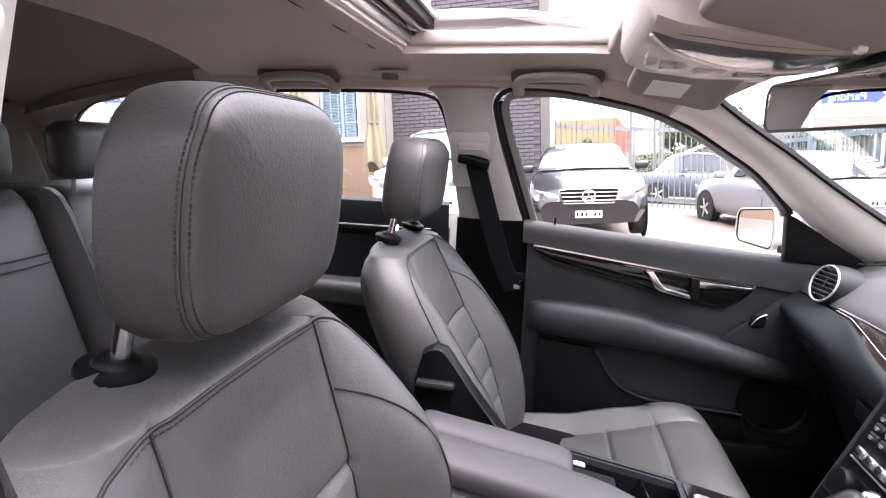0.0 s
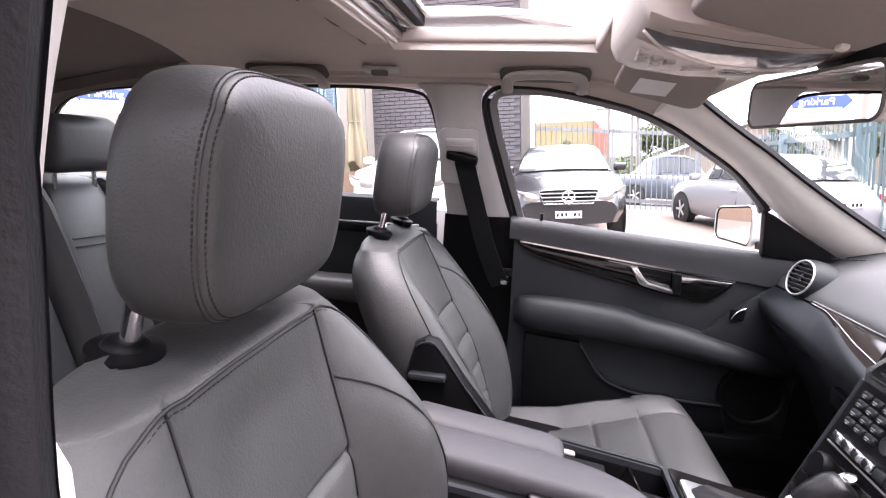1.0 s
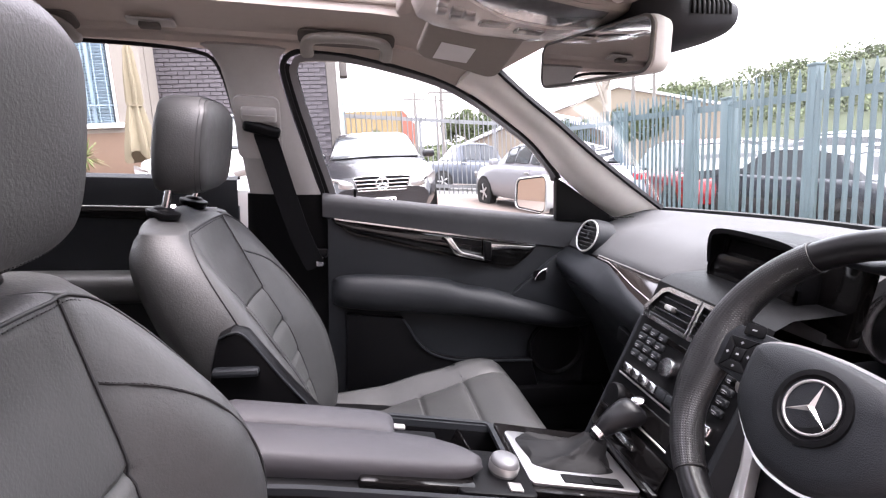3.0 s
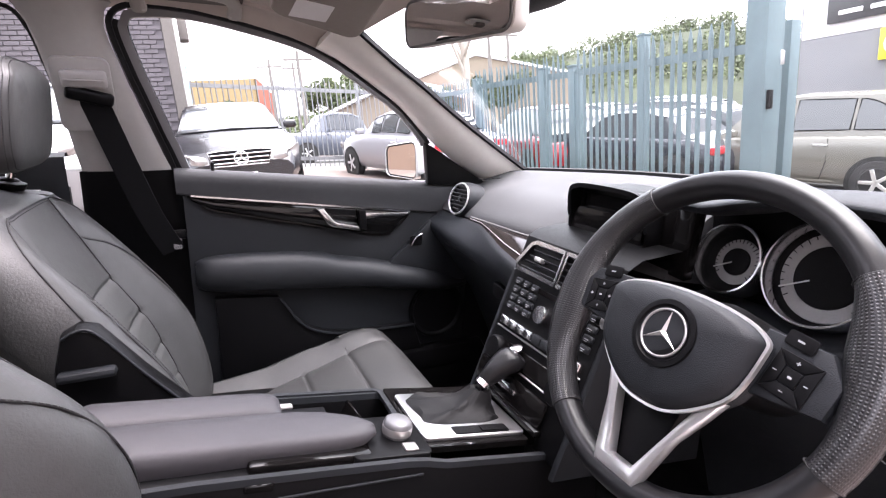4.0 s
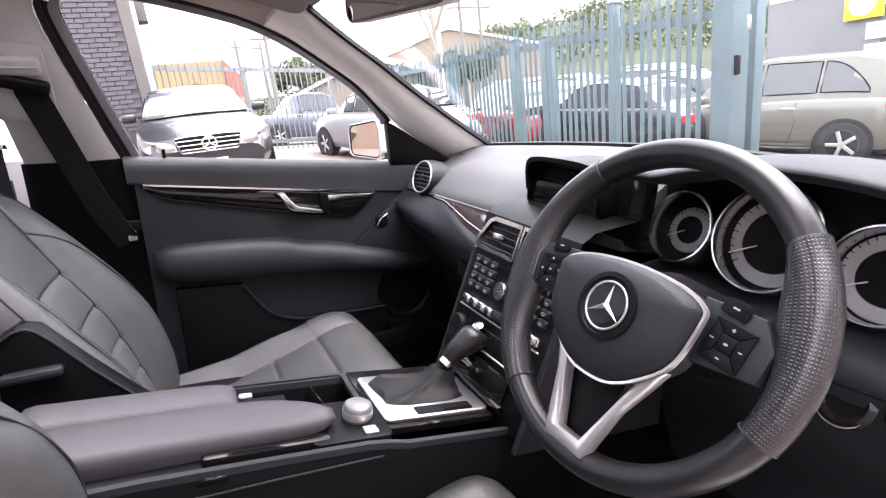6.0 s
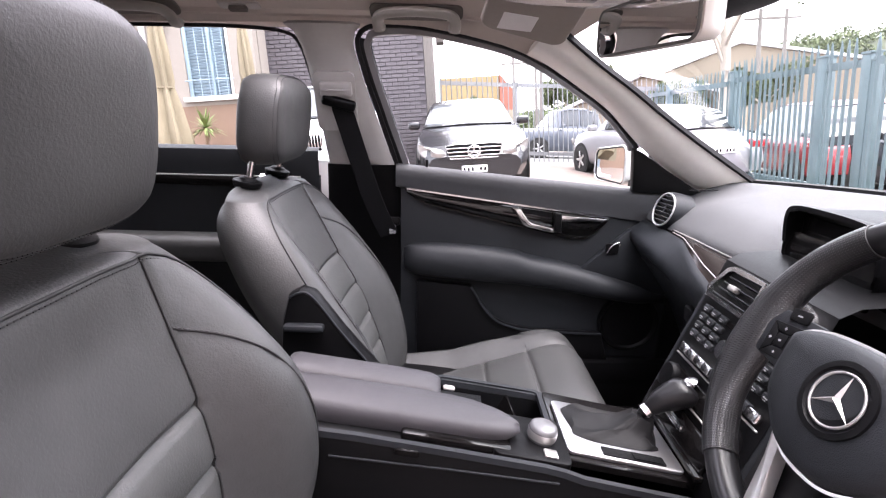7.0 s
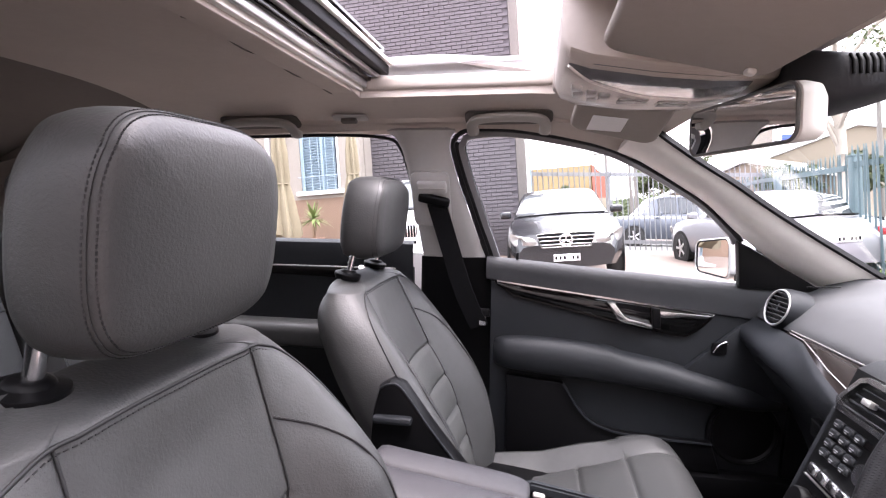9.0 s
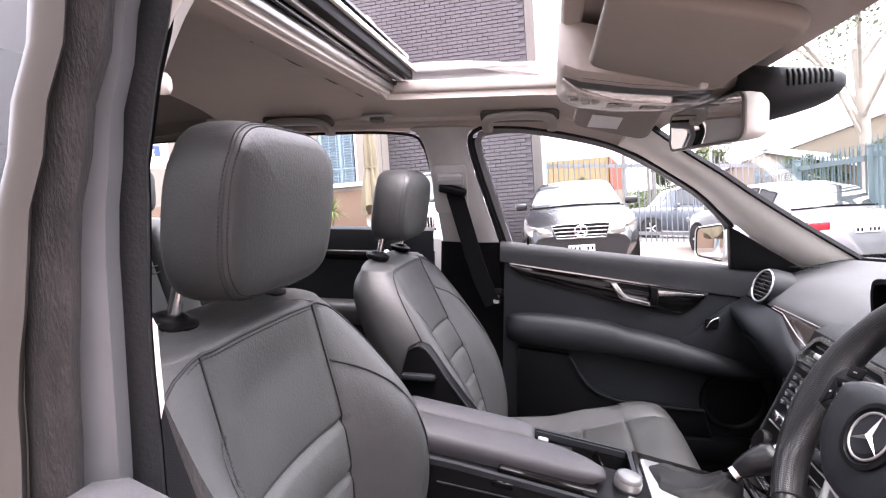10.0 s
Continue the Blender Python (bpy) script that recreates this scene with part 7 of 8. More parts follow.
for x in (WX0 + 0.03, WX1 - 0.03, WX0 + 0.52):
    part("frame_post", rbox((0.06, 0.08, WZ1 - WZ0), (x, 10.44, 0.5 * (WZ0 + WZ1)), 0.006), WHITE if x > WX1 - 0.1 else BLUE, win)
part("sill", rbox((WX1 - WX0 + 0.2, 0.16, 0.09), (0.5 * (WX0 + WX1), 10.36, WZ0 - 0.05), 0.01), WHITE, win, "white window sill")
for k in range(5):
    part("bar", tube((WX0 + 0.12 + 0.18 * k, 10.30, WZ0 - 0.10), (WX0 + 0.12 + 0.18 * k, 10.30, WZ1), 0.009, 8), BLUE, win)
for zq in (WZ0 + 0.32, WZ0 - 0.06):
    part("bar", tube((WX0 - 0.02, 10.30, zq), (WX1 + 0.05, 10.30, zq), 0.012, 8), BLUE, win)
part("down_pipe", tube((-5.55, 10.32, 0.4), (-5.55, 10.32, 5.5), 0.06, 12), mat("grey_pipe", (0.32, 0.31, 0.31), 0.6), ch)
part("brace_pipe", tube((-5.35, 10.30, 2.6), (-5.0, 10.30, 4.2), 0.05, 12), MATS["grey_pipe"], ch)
part("roof_edge", rbox((8.9, 0.5, 0.2), (-7.7, 10.3, 5.65), 0.02), WHITE, ch)

# closed parasols
CANVAS = mat("cream_canvas", (0.155, 0.13, 0.085), 0.85, var=0.12, scale=4, bump=0.3, bscale=200)


def parasol(x, y, zlo, zhi, w, label):
    p = thing("parasol", (x, y, ground_z(x, y)), label, "parasol", "closed parasols", base=EYE4)
    rings = []
    for t, r in ((0, 0.95), (0.02, 1.0), (0.12, 0.92), (0.28, 0.74), (0.40, 0.55), (0.44, 0.48), (0.48, 0.55), (0.7, 0.5), (0.9, 0.34), (1.0, 0.08)):
        rings.append([(x + w * r * (1 + 0.30 * math.sin(6 * a + 3 * t)) * math.cos(a), y + w * r * (1 + 0.30 * math.sin(6 * a + 3 * t)) * math.sin(a), lerp(zlo, zhi, t) + (0.10 * math.sin(3 * a) if t < 0.05 else 0)) for a in [k * math.tau / 48 for k in range(48)]])
    part("canopy", loft(rings), CANVAS, p, "folded cream canvas")
    part("strap", sweep([(x + w * 0.52 * math.cos(a), y + w * 0.52 * math.sin(a), lerp(zlo, zhi, 0.44)) for a in [k * math.tau / 24 for k in range(24)]], 0.015, closed=True), CANVAS, p)
    part("pole", tube((x, y, ground_z(x, y)), (x, y, zhi + 0.12), 0.025, 12), BLUE, p)
    part("base", lathe([(0.28, 0), (0.28, 0.05), (0.08, 0.08), (0.04, 0.2), (0.0, 0.2)], (x, y, ground_z(x, y)), (0, 0, 1), 24), mat("grey_pipe", (0.32, 0.31, 0.31), 0.6), p)


parasol(-4.38, 8.6, 1.10, 3.55, 0.27, "closed cream canvas parasol tied in the middle")
parasol(-3.02, 8.9, 1.45, 3.35, 0.20, "closed slim cream parasol beside the window")
# yucca in a pot
yu = thing("potted_plant", (-4.28, 9.7, ground_z(-4.3, 9.7)), "spiky green plant in a pot before the wall", "plant", base=EYE4)
gz = ground_z(-4.3, 9.7)
part("pot", lathe([(0.16, 0), (0.22, 0.36), (0.24, 0.40), (0.20, 0.41), (0.0, 0.38)], (-4.28, 9.7, gz), (0, 0, 1), 24), mat("terracotta", (0.36, 0.18, 0.11), 0.8, var=0.1, scale=10), yu)
part("trunk", tube((-4.28, 9.7, gz + 0.36), (-4.27, 9.7, gz + 0.80), 0.035, 10), mat("plant_bark", (0.16, 0.11, 0.07), 0.9, var=0.3, scale=20), yu)
bm = bmesh.new()
for k in range(90):
    a, e, l = rng.uniform(0, math.tau), rng.uniform(-0.5, 1.3), rng.uniform(0.30, 0.52)
    d = Vector((math.cos(a) * math.cos(e), math.sin(a) * math.cos(e), math.sin(e)))
    s = d.cross(Vector((0, 0, 1))).normalized() * 0.016
    o = Vector((-4.27, 9.7, gz + 0.82))
    m1, m2 = o + d * l * 0.55, o + d * l + Vector((0, 0, -0.12 * l))
    v = [bm.verts.new(q) for q in (o - s * 0.6, o + s * 0.6, m1 + s, m2, m1 - s)]
    bm.faces.new((v[0], v[1], v[2], v[4]))
    bm.faces.new((v[4], v[2], v[3]))
part("foliage", bm, mat("yucca_leaf", (0.14, 0.19, 0.06), 0.6, var=0.3, scale=6), yu)

# ---- fences ----
TEAL = mat("teal_fence_paint", (0.085, 0.126, 0.140), 0.55, var=0.14, scale=3, bump=0.1, bscale=90, rvar=0.08)
STEEL = mat("pale_steel_fence", (0.16, 0.165, 0.17), 0.5, 0.2, var=0.1, scale=5)


def picket(h, w):
    """One pale of a palisade: a shallow angle with a split, flared tip."""
    rings = []
    for z, k in ((0, 1), (h - 0.14, 1), (h - 0.09, 0.72), (h - 0.05, 0.42), (h, 0.10)):
        rings.append([(-w * k, 0.006, z), (-w * k, 0.001, z), (0, -0.009, z), (w * k, 0.001, z), (w * k, 0.006, z), (0, -0.003, z)])
    return loft(rings)


def palisade(name, label, a, b, rail_h, over, m, step, posts, w=0.032, post=0.05, foot=0.10):
    f = thing(name, (*a, ground_z(*a)), label, "fence", base=EYE4)
    A, B = Vector((*a, 0)), Vector((*b, 0))
    L = (B - A).length
    d = (B - A) / L
    ang = math.degrees(math.atan2(d.y, d.x))
    o = ORIGIN[f]
    at = lambda s, h: Vector((*(A + d * s).xy, ground_z(*(A + d * s).xy) + h))  # noqa: E731
    me_p = mesh_of(picket(rail_h + over - foot, w), "pale", m, False)
    n = int(L / step)
    for i in range(n):
        p = at((i + 0.5) * step, foot)
        q = new("pale", me_p)
        q.parent = f
        q.matrix_basis = Matrix.Translation(p - o) @ pose(0, 0, 0, rng.uniform(-0.6, 0.6), rng.uniform(-0.5, 0.5), ang)
    side = Vector((-d.y, d.x, 0))
    for h in (0.30, rail_h):
        part("rail", sweep([at(s, h) + side * 0.03 for s in span(0, L, 8)], [(-0.022, -0.045), (0.022, -0.045), (0.022, 0.045), (-0.022, 0.045)]), m, f)
    for s, ph in posts:
        p = at(s, 0)
        part("post", rbox((post * 2, post * 2, ph), p + Vector((0, 0, ph / 2)) + side * 0.06, 0.006, 2), m, f)
        part("post_cap", rbox((post * 2.3, post * 2.3, 0.03), p + Vector((0, 0, ph + 0.012)) + side * 0.06, 0.006, 2), m, f)
    return f


palisade("palisade_fence", "teal steel palisade fence with pointed pales", (5.45, 8.62), (5.45, 5.68), 1.85, 0.30, TEAL, 0.128, ((0.0, 1.98), (2.2, 1.98), (2.94, 1.95)), post=0.07)
palisade("palisade_gate", "teal steel palisade gate leaf beside tall posts", (5.45, 5.60), (5.45, 2.95), 1.86, 0.30, TEAL, 0.128, ((0.0, 1.86), (1.25, 2.18)), post=0.055)
palisade("palisade_fence", "teal steel palisade fence running away from the yard", (5.45, 8.7), (5.9, 14.5), 1.80, 0.25, TEAL, 0.14, ((2.9, 1.95), (5.8, 1.95)), post=0.06)
gt = thing("gate_post", (6.0, 3.0, ground_z(6, 3)), "tall teal gate posts with a steel latch", "gate post", base=EYE4)
for x, y, w, hz_ in ((5.45, 2.78, 0.22, 3.4), (6.3, 3.09, 0.16, 2.22), (5.95, 3.02, 0.14, 3.2)):
    part("post", rbox((w, w, hz_), (x, y, ground_z(x, y) + hz_ / 2), 0.008, 2), TEAL, gt)
part("latch", rbox((0.10, 0.16, 0.14), (5.8, 2.90, 1.42), 0.01), mat("zinc", (0.6, 0.6, 0.6), 0.4, 0.8), gt)
part("lock_box", rbox((0.05, 0.06, 0.18), (5.40, 2.66, 1.02), 0.01), HARD, gt)
palisade("steel_fence", "pale steel fence behind the parked cars", (0.35, 12.35), (5.85, 12.75), 1.95, 0.28, STEEL, 0.125, ((1.9, 2.0), (3.9, 2.3)), w=0.014, post=0.03)
bp = thing("fence_post", (0.22, 12.1, ground_z(0.2, 12)), "blue-grey steel corner post with a braced frame", "fence post", base=EYE4)
for x in (0.20, 0.36):
    part("post", rbox((0.05, 0.05, 2.4), (x, 12.1, ground_z(0.2, 12) + 1.2), 0.005), BLUE, bp)
for zq in (0.6, 1.3, 1.95, 2.3):
    part("rung", rbox((0.16, 0.04, 0.04), (0.28, 12.1, ground_z(0.2, 12) + zq), 0.004), BLUE, bp)

# ---- vehicles ----
TYRE = mat("tyre_rubber", (0.02, 0.02, 0.02), 0.85, var=0.2, scale=20)
ALLOY = mat("alloy", (0.6, 0.6, 0.6), 0.3, 0.9)
CARGLASS = mat("car_window", (0.03, 0.035, 0.04), 0.05, coat=0.3)
# base paler than car_window: sky reflection on the panes put into the colour
PALEGLASS = mat("sky_lit_screen", (0.055, 0.06, 0.064), 0.06, coat=0.8)
LAMP = mat("headlamp_glass", (0.26, 0.25, 0.245), 0.18, 0.5, var=0.25, scale=14, coat=1.0)
TAIL = mat("tail_lamp", (0.45, 0.02, 0.03), 0.15, coat=1.0)
SHAPES = {
    # station along the length (0 rear, 1 front): bonnet and belt height; roof line
    "sedan": dict(belt=[(0, 0.62), (0.02, 0.82), (0.10, 0.97), (0.20, 0.98), (0.62, 0.98), (0.70, 0.985), (0.80, 0.955), (0.90, 0.875), (0.97, 0.75), (1, 0.58)], roof=[(0.12, 0.98), (0.27, 1.36), (0.38, 1.44), (0.50, 1.44), (0.57, 1.38), (0.70, 0.99)]),
    "hatch": dict(belt=[(0, 0.60), (0.02, 0.85), (0.06, 0.98), (0.20, 1.0), (0.66, 0.96), (0.76, 0.92), (0.92, 0.80), (0.98, 0.68), (1, 0.55)], roof=[(0.02, 0.99), (0.10, 1.50), (0.22, 1.58), (0.45, 1.60), (0.58, 1.52), (0.76, 0.93)]),
    "suv": dict(belt=[(0, 0.60), (0.02, 0.90), (0.06, 1.05), (0.20, 1.07), (0.64, 1.04), (0.72, 1.02), (0.92, 0.95), (0.98, 0.80), (1, 0.6)], roof=[(0.02, 1.06), (0.10, 1.58), (0.25, 1.66), (0.45, 1.67), (0.56, 1.60), (0.72, 1.03)]),
    "ute": dict(belt=[(0, 0.70), (0.01, 0.98), (0.05, 1.06), (0.38, 1.06), (0.60, 1.06), (0.76, 1.05), (0.93, 0.98), (0.98, 0.85), (1, 0.6)], roof=[(0.36, 1.06), (0.42, 1.66), (0.50, 1.76), (0.60, 1.76), (0.66, 1.70), (0.78, 1.06)]),
}


PANES = {
    # rear window, windscreen and side windows, by stations along the length
    "sedan": ((0.145, 0.27), (0.565, 0.695), ((0.245, 0.355), (0.375, 0.50), (0.515, 0.60))),
    "hatch": ((0.025, 0.105), (0.60, 0.75), ((0.135, 0.272), (0.285, 0.46), (0.475, 0.62))),
    "suv": ((0.03, 0.09), (0.575, 0.71), ((0.12, 0.26), (0.28, 0.44), (0.46, 0.60))),
    "ute": ((0.365, 0.415), (0.68, 0.775), ((0.44, 0.53), (0.545, 0.66))),
}
SIDEGLASS = mat("dim_side_glass", (0.045, 0.05, 0.053), 0.05, coat=0.5)


def vehicle(name, label, x, y, heading, L, W, color, shape, group="parked cars", glass_m=None, front=None, rough=0.25, simple=False):
    paint = mat("car_paint_%d_%d_%d" % tuple(int(c * 999) for c in color), color, rough, 0.15, coat=0.35, rvar=0.03, scale=3)
    gl = glass_m or CARGLASS
    g0 = ground_z(x, y)
    fwd = Vector((math.cos(radians(heading)), math.sin(radians(heading))))
    slope = math.degrees(math.atan((ground_z(x + fwd.x, y + fwd.y) - ground_z(x - fwd.x, y - fwd.y)) / 2))
    base = Matrix.Translation((x, y, g0)) @ pose(0, 0, 0, 0, 0, heading) @ pose(0, 0, 0, 0, -slope, 0)
    car = new(name)
    car.matrix_basis = base
    ORIGIN[car] = Vector((0, 0, 0))
    tagged(car, label, "car", group)
    S, h = SHAPES[shape], W / 2
    X = lambda t: (t - 0.5) * L  # noqa: E731
    rings = []
    for t in (0, 0.01, 0.03, 0.07, 0.12, 0.2, 0.3, 0.4, 0.5, 0.6, 0.68, 0.74, 0.8, 0.86, 0.91, 0.95, 0.975, 0.99, 1.0):
        zt = ramp(t, S["belt"])
        w = h * (1 - 0.16 * max(0, (0.10 - t) / 0.10) ** 2 - 0.22 * max(0, (t - 0.86) / 0.14) ** 2)
        lo = 0.24 + 0.08 * max(0, (0.06 - t) / 0.06) + 0.02 * max(0, (t - 0.95) / 0.05)
        half = [(0.55 * w, lo), (0.90 * w, lo + 0.02), (0.985 * w, lo + 0.16), (w, 0.5 * (lo + zt)), (0.985 * w, lerp(lo, zt, 0.75)), (0.955 * w, zt - 0.06), (0.90 * w, zt - 0.015), (0.75 * w, zt + 0.006), (0.35 * w, zt + 0.022)]
        rings.append([(X(t), -a, b) for a, b in half] + [(X(t), a, b) for a, b in half[::-1]])
    body = part("body", loft(rings), paint, car)
    # cabin: painted greenhouse with panes set proud of it
    t0, t1 = S["roof"][0][0], S["roof"][-1][0]

    def cab_ring(t):
        zr, zb = ramp(t, S["roof"]), ramp(t, S["belt"]) - 0.02
        k = max(0.0, min(1, (zr - zb) / 0.5))
        wb, wr = h * 0.90, h * lerp(0.90, 0.68, k)
        zr = max(zr, zb + 0.015)
        half = [(wb, zb), (lerp(wb, wr, 0.5) + 0.012 * k, lerp(zb, zr, 0.5)), (wr, zr - 0.03 * k), (wr * 0.8, zr)]
        return [Vector((X(t), -a, b)) for a, b in half] + [Vector((X(t), 0, zr + 0.02))] + [Vector((X(t), a, b)) for a, b in half[::-1]]
    part("cabin", loft([cab_ring(t) for t in span(t0, t1, 36)]), gl if simple else paint, car, "dark window glass" if simple else "")
    if simple:
        top = [cab_ring(t) for t in span(t0, t1, 36) if ramp(t, S["roof"]) > max(z for _, z in S["roof"]) - 0.13]
        part("roof", loft([[(p[0], p[1] * 1.01, p[2] + 0.012) for p in r[2:7]] for r in top], closed=False), paint, car)
    else:
        (r0, r1), (w0, w1), sides = PANES[shape]
        for nm, a, b, push in (("windscreen", w0, w1, Vector((0.012, 0, 0.010))), ("rear_window", r0, r1, Vector((-0.012, 0, 0.010)))):
            rows = []
            for t in span(a, b, 10):
                r = cab_ring(t)
                rows.append([Vector((p.x, p.y * 0.93, p.z)) + push for p in r[2:7]])
            part(nm, loft(rows, closed=False), gl, car, "sky-lit window glass")
            part("window_edge", sweep([p + 0.3 * push for p in rows[-1 if nm == "windscreen" else 0]], 0.014), HARD, car)
        for sg in (1, -1):
            for a, b in sides:
                rows = []
                for t in span(a, b, 8):
                    r = cab_ring(t)[:3]
                    pts = [r[0].lerp(r[1], 0.30), r[0].lerp(r[1], 0.65), r[1], r[1].lerp(r[2], 0.45), r[1].lerp(r[2], 0.82)]
                    if shape == "hatch" and a == sides[0][0]:
                        low_, k_ = pts[0], 0.12 + 0.88 * math.sin(0.5 * math.pi * (t - a) / (b - a)) ** 0.8
                        pts = [low_.lerp(p, k_) for p in pts]
                    rows.append([Vector((p.x, sg * (abs(p.y) + 0.008), p.z)) for p in pts])
                pn = part("side_window", loft(rows, closed=False), CARGLASS if gl is CARGLASS else SIDEGLASS, car, "dark side window")
                part("window_edge", sweep([r[0] for r in rows] + [r[-1] for r in rows[::-1]], 0.010, closed=True, up=(0, sg, 0.2)), HARD, pn)
        for dz in ((0.62, 0.30) if shape == "hatch" else ()):
            for sg in (1, -1):
                part("side_moulding", sweep([(X(t), sg * (h + 0.001), dz + 0.05 * t) for t in span(0.30, 0.70, 8)], [(-0.006, -0.014), (0.006, -0.014), (0.006, 0.014), (-0.006, 0.014)]), paint, car)
        for sg in (1, -1):
            part("door_handle", rbox((0.20, 0.03, 0.030), (X(0.36), sg * (0.985 * h), ramp(0.36, S["belt"]) - 0.14), 0.010), ALLOY, car)
            part("door_joint", sweep([(X(0.34), sg * h * 0.955, ramp(0.34, S["belt"]) - 0.05), (X(0.335), sg * (h + 0.002), 0.62), (X(0.35), sg * (0.99 * h + 0.002), 0.34)], 0.005), HARD, car)
    # wheels
    r = 0.325 if shape != "suv" else 0.36
    for tx in (0.185, 0.815):
        for sg in (1, -1):
            c = Vector((X(tx), sg * (h - 0.10), r))
            ax_ = Vector((0, sg, 0))
            part("wheel_arch", lathe([(r * 1.17, 0.0), (r * 1.17, 0.016), (r * 1.10, 0.018), (0.0, 0.0181)], c + ax_ * 0.088, ax_, 32), mat("arch_black", (0.008, 0.008, 0.008), 0.9), car)
            wh = part("wheel", lathe([(r * 0.66, -0.10), (r * 0.94, -0.10), (r, -0.07), (r, 0.085), (r * 0.95, 0.112), (r * 0.68, 0.118), (r * 0.66, 0.10)], c, ax_, 32), TYRE, car)
            part("rim", lathe([(r * 0.67, 0.09), (r * 0.67, 0.112), (r * 0.62, 0.112), (r * 0.60, 0.06), (0.0, 0.055)], c, ax_, 28), mat("rim_shadow", (0.05, 0.05, 0.05), 0.5, 0.5), wh)
            for k in range(5 if not simple else 0):
                a = k * math.tau / 5
                part("rim_spoke", rbox((r * 0.62, 0.02, r * 0.16), (0, 0, 0), 0.006, 1, Matrix.Translation(c + ax_ * 0.105) @ Matrix.Rotation(a, 4, "Y") @ pose(r * 0.31, 0, 0)), ALLOY, wh)
    for sg in (1, -1):
        part("side_mirror", rbox((0.12, 0.20, 0.13), (X(0.66), sg * (h + 0.06), ramp(0.66, S["belt"]) + 0.06), 0.04, 3), HARD if simple else paint, car)
    # lights and plates
    zf = ramp(0.955, S["belt"])
    for sg in (1, -1):
        hl = smooth_line([(sg * h * 0.50, zf - 0.20, 0), (sg * h * 0.52, zf - 0.08, 0), (sg * h * 0.80, zf - 0.02, 0), (sg * h * 0.92, zf + 0.02, 0), (sg * h * 0.90, zf - 0.12, 0), (sg * h * 0.75, zf - 0.21, 0)], 3, True)
        rg = [[Vector((X(0.995) - dx - 0.34 * max(0, abs(p.x) / h - 0.5) ** 1.3, lerp(sg * h * 0.7, p.x, k), lerp(zf - 0.10, p.y, k))) for p in hl] for k, dx in ((1.0, 0.06), (1.0, -0.005), (0.7, -0.025), (0.2, -0.03))]
        part("headlight", loft(rg), LAMP, car, "clear headlight")
        tl = rbox((0.36, 0.20, 0.15), (X(0.045), sg * h * 0.865, 0.86), 0.05, 3) if shape == "hatch" else rbox((0.16, 0.34, 0.15), (X(0.018) + 0.03, sg * h * 0.76, 0.78), 0.04, 3)
        part("tail_light", tl, TAIL, car, "red tail light")
        part("fog_lamp", lathe([(0.055, 0), (0.05, 0.03), (0.0, 0.032)], (X(0.985), sg * h * 0.66, 0.36), (1, 0, 0), 16), LAMP, car)
    part("lower_grille", rbox((0.05, h * 1.0, 0.13), (X(0.99), 0, 0.36), 0.02), HARD, car)
    part("rear_screen", rbox((0.02, 0.5, 0.02), (X(0.03), 0, 0.62), 0.005), HARD, car)
    for xq, zq, m in ((X(1.0) + 0.012, 0.40, WHITE), (X(0.0) - 0.004, 0.70, mat("yellow_plate", (0.70, 0.55, 0.06), 0.5) if shape == "hatch" else WHITE)):
        pl = part("number_plate", rbox((0.016, 0.37, 0.10), (xq, 0, zq), 0.004), m, car, "plain plate with dark bars")
        for k in range(6):
            if k != 3:
                part("plate_bar", rbox((0.02, 0.030, 0.052), (xq, -0.15 + 0.06 * k, zq), 0.001, 1), HARD, pl)
    if front == "star":
        gz_ = zf - 0.095
        gr = [(-h * 0.40, gz_ - 0.115), (-h * 0.47, gz_ + 0.075), (-h * 0.30, gz_ + 0.092), (h * 0.30, gz_ + 0.092), (h * 0.47, gz_ + 0.075), (h * 0.40, gz_ - 0.115)]
        part("grille", plate(gr, X(1.0) - 0.06, X(1.0) - 0.005, "x", 0.01), HARD, car)
        part("grille_frame", sweep([(X(1.0) + 0.002, a, b) for a, b in gr], 0.009, closed=True, up=(1, 0, 0)), CHROME, car)
        for k in range(3):
            part("grille_bar", rbox((0.03, h * (0.80 + 0.045 * k), 0.020), (X(1.0) + 0.004, 0, gz_ - 0.075 + 0.056 * k), 0.008), CHROME, car, "chrome grille bar")
        em = part("badge", sweep([(X(1.0) + 0.03, 0.088 * math.cos(a), gz_ - 0.02 + 0.088 * math.sin(a)) for a in [k * math.tau / 32 for k in range(32)]], 0.010, closed=True, up=(1, 0, 0)), CHROME, car, "round chrome badge")
        for k in range(3):
            part("badge_arm", rbox((0.014, 0.022, 0.086), (0, 0, 0), 0.004, 1, Matrix.Translation((X(1.0) + 0.03, 0, gz_ - 0.02)) @ Matrix.Rotation(k * math.tau / 3, 4, "X") @ pose(0, 0, 0.047)), CHROME, em)
    if front == "kidney":
        for sg in (1, -1):
            part("grille", rbox((0.05, 0.27, 0.20), (X(1.0) - 0.0, sg * 0.16, zf - 0.14), 0.05, 3), HARD, car)
            part("grille_frame", sweep([(X(1.0) + 0.026, sg * 0.16 + a, zf - 0.14 + b) for a, b in rrect(-0.135, -0.10, 0.135, 0.10, 0.05)], 0.012, closed=True, up=(1, 0, 0)), CHROME, car)
            for k in range(6):
                part("grille_bar", rbox((0.03, 0.014, 0.19), (X(1.0) + 0.018, sg * 0.16 - 0.11 + 0.044 * k, zf - 0.14), 0.003), CHROME, car)
    return car


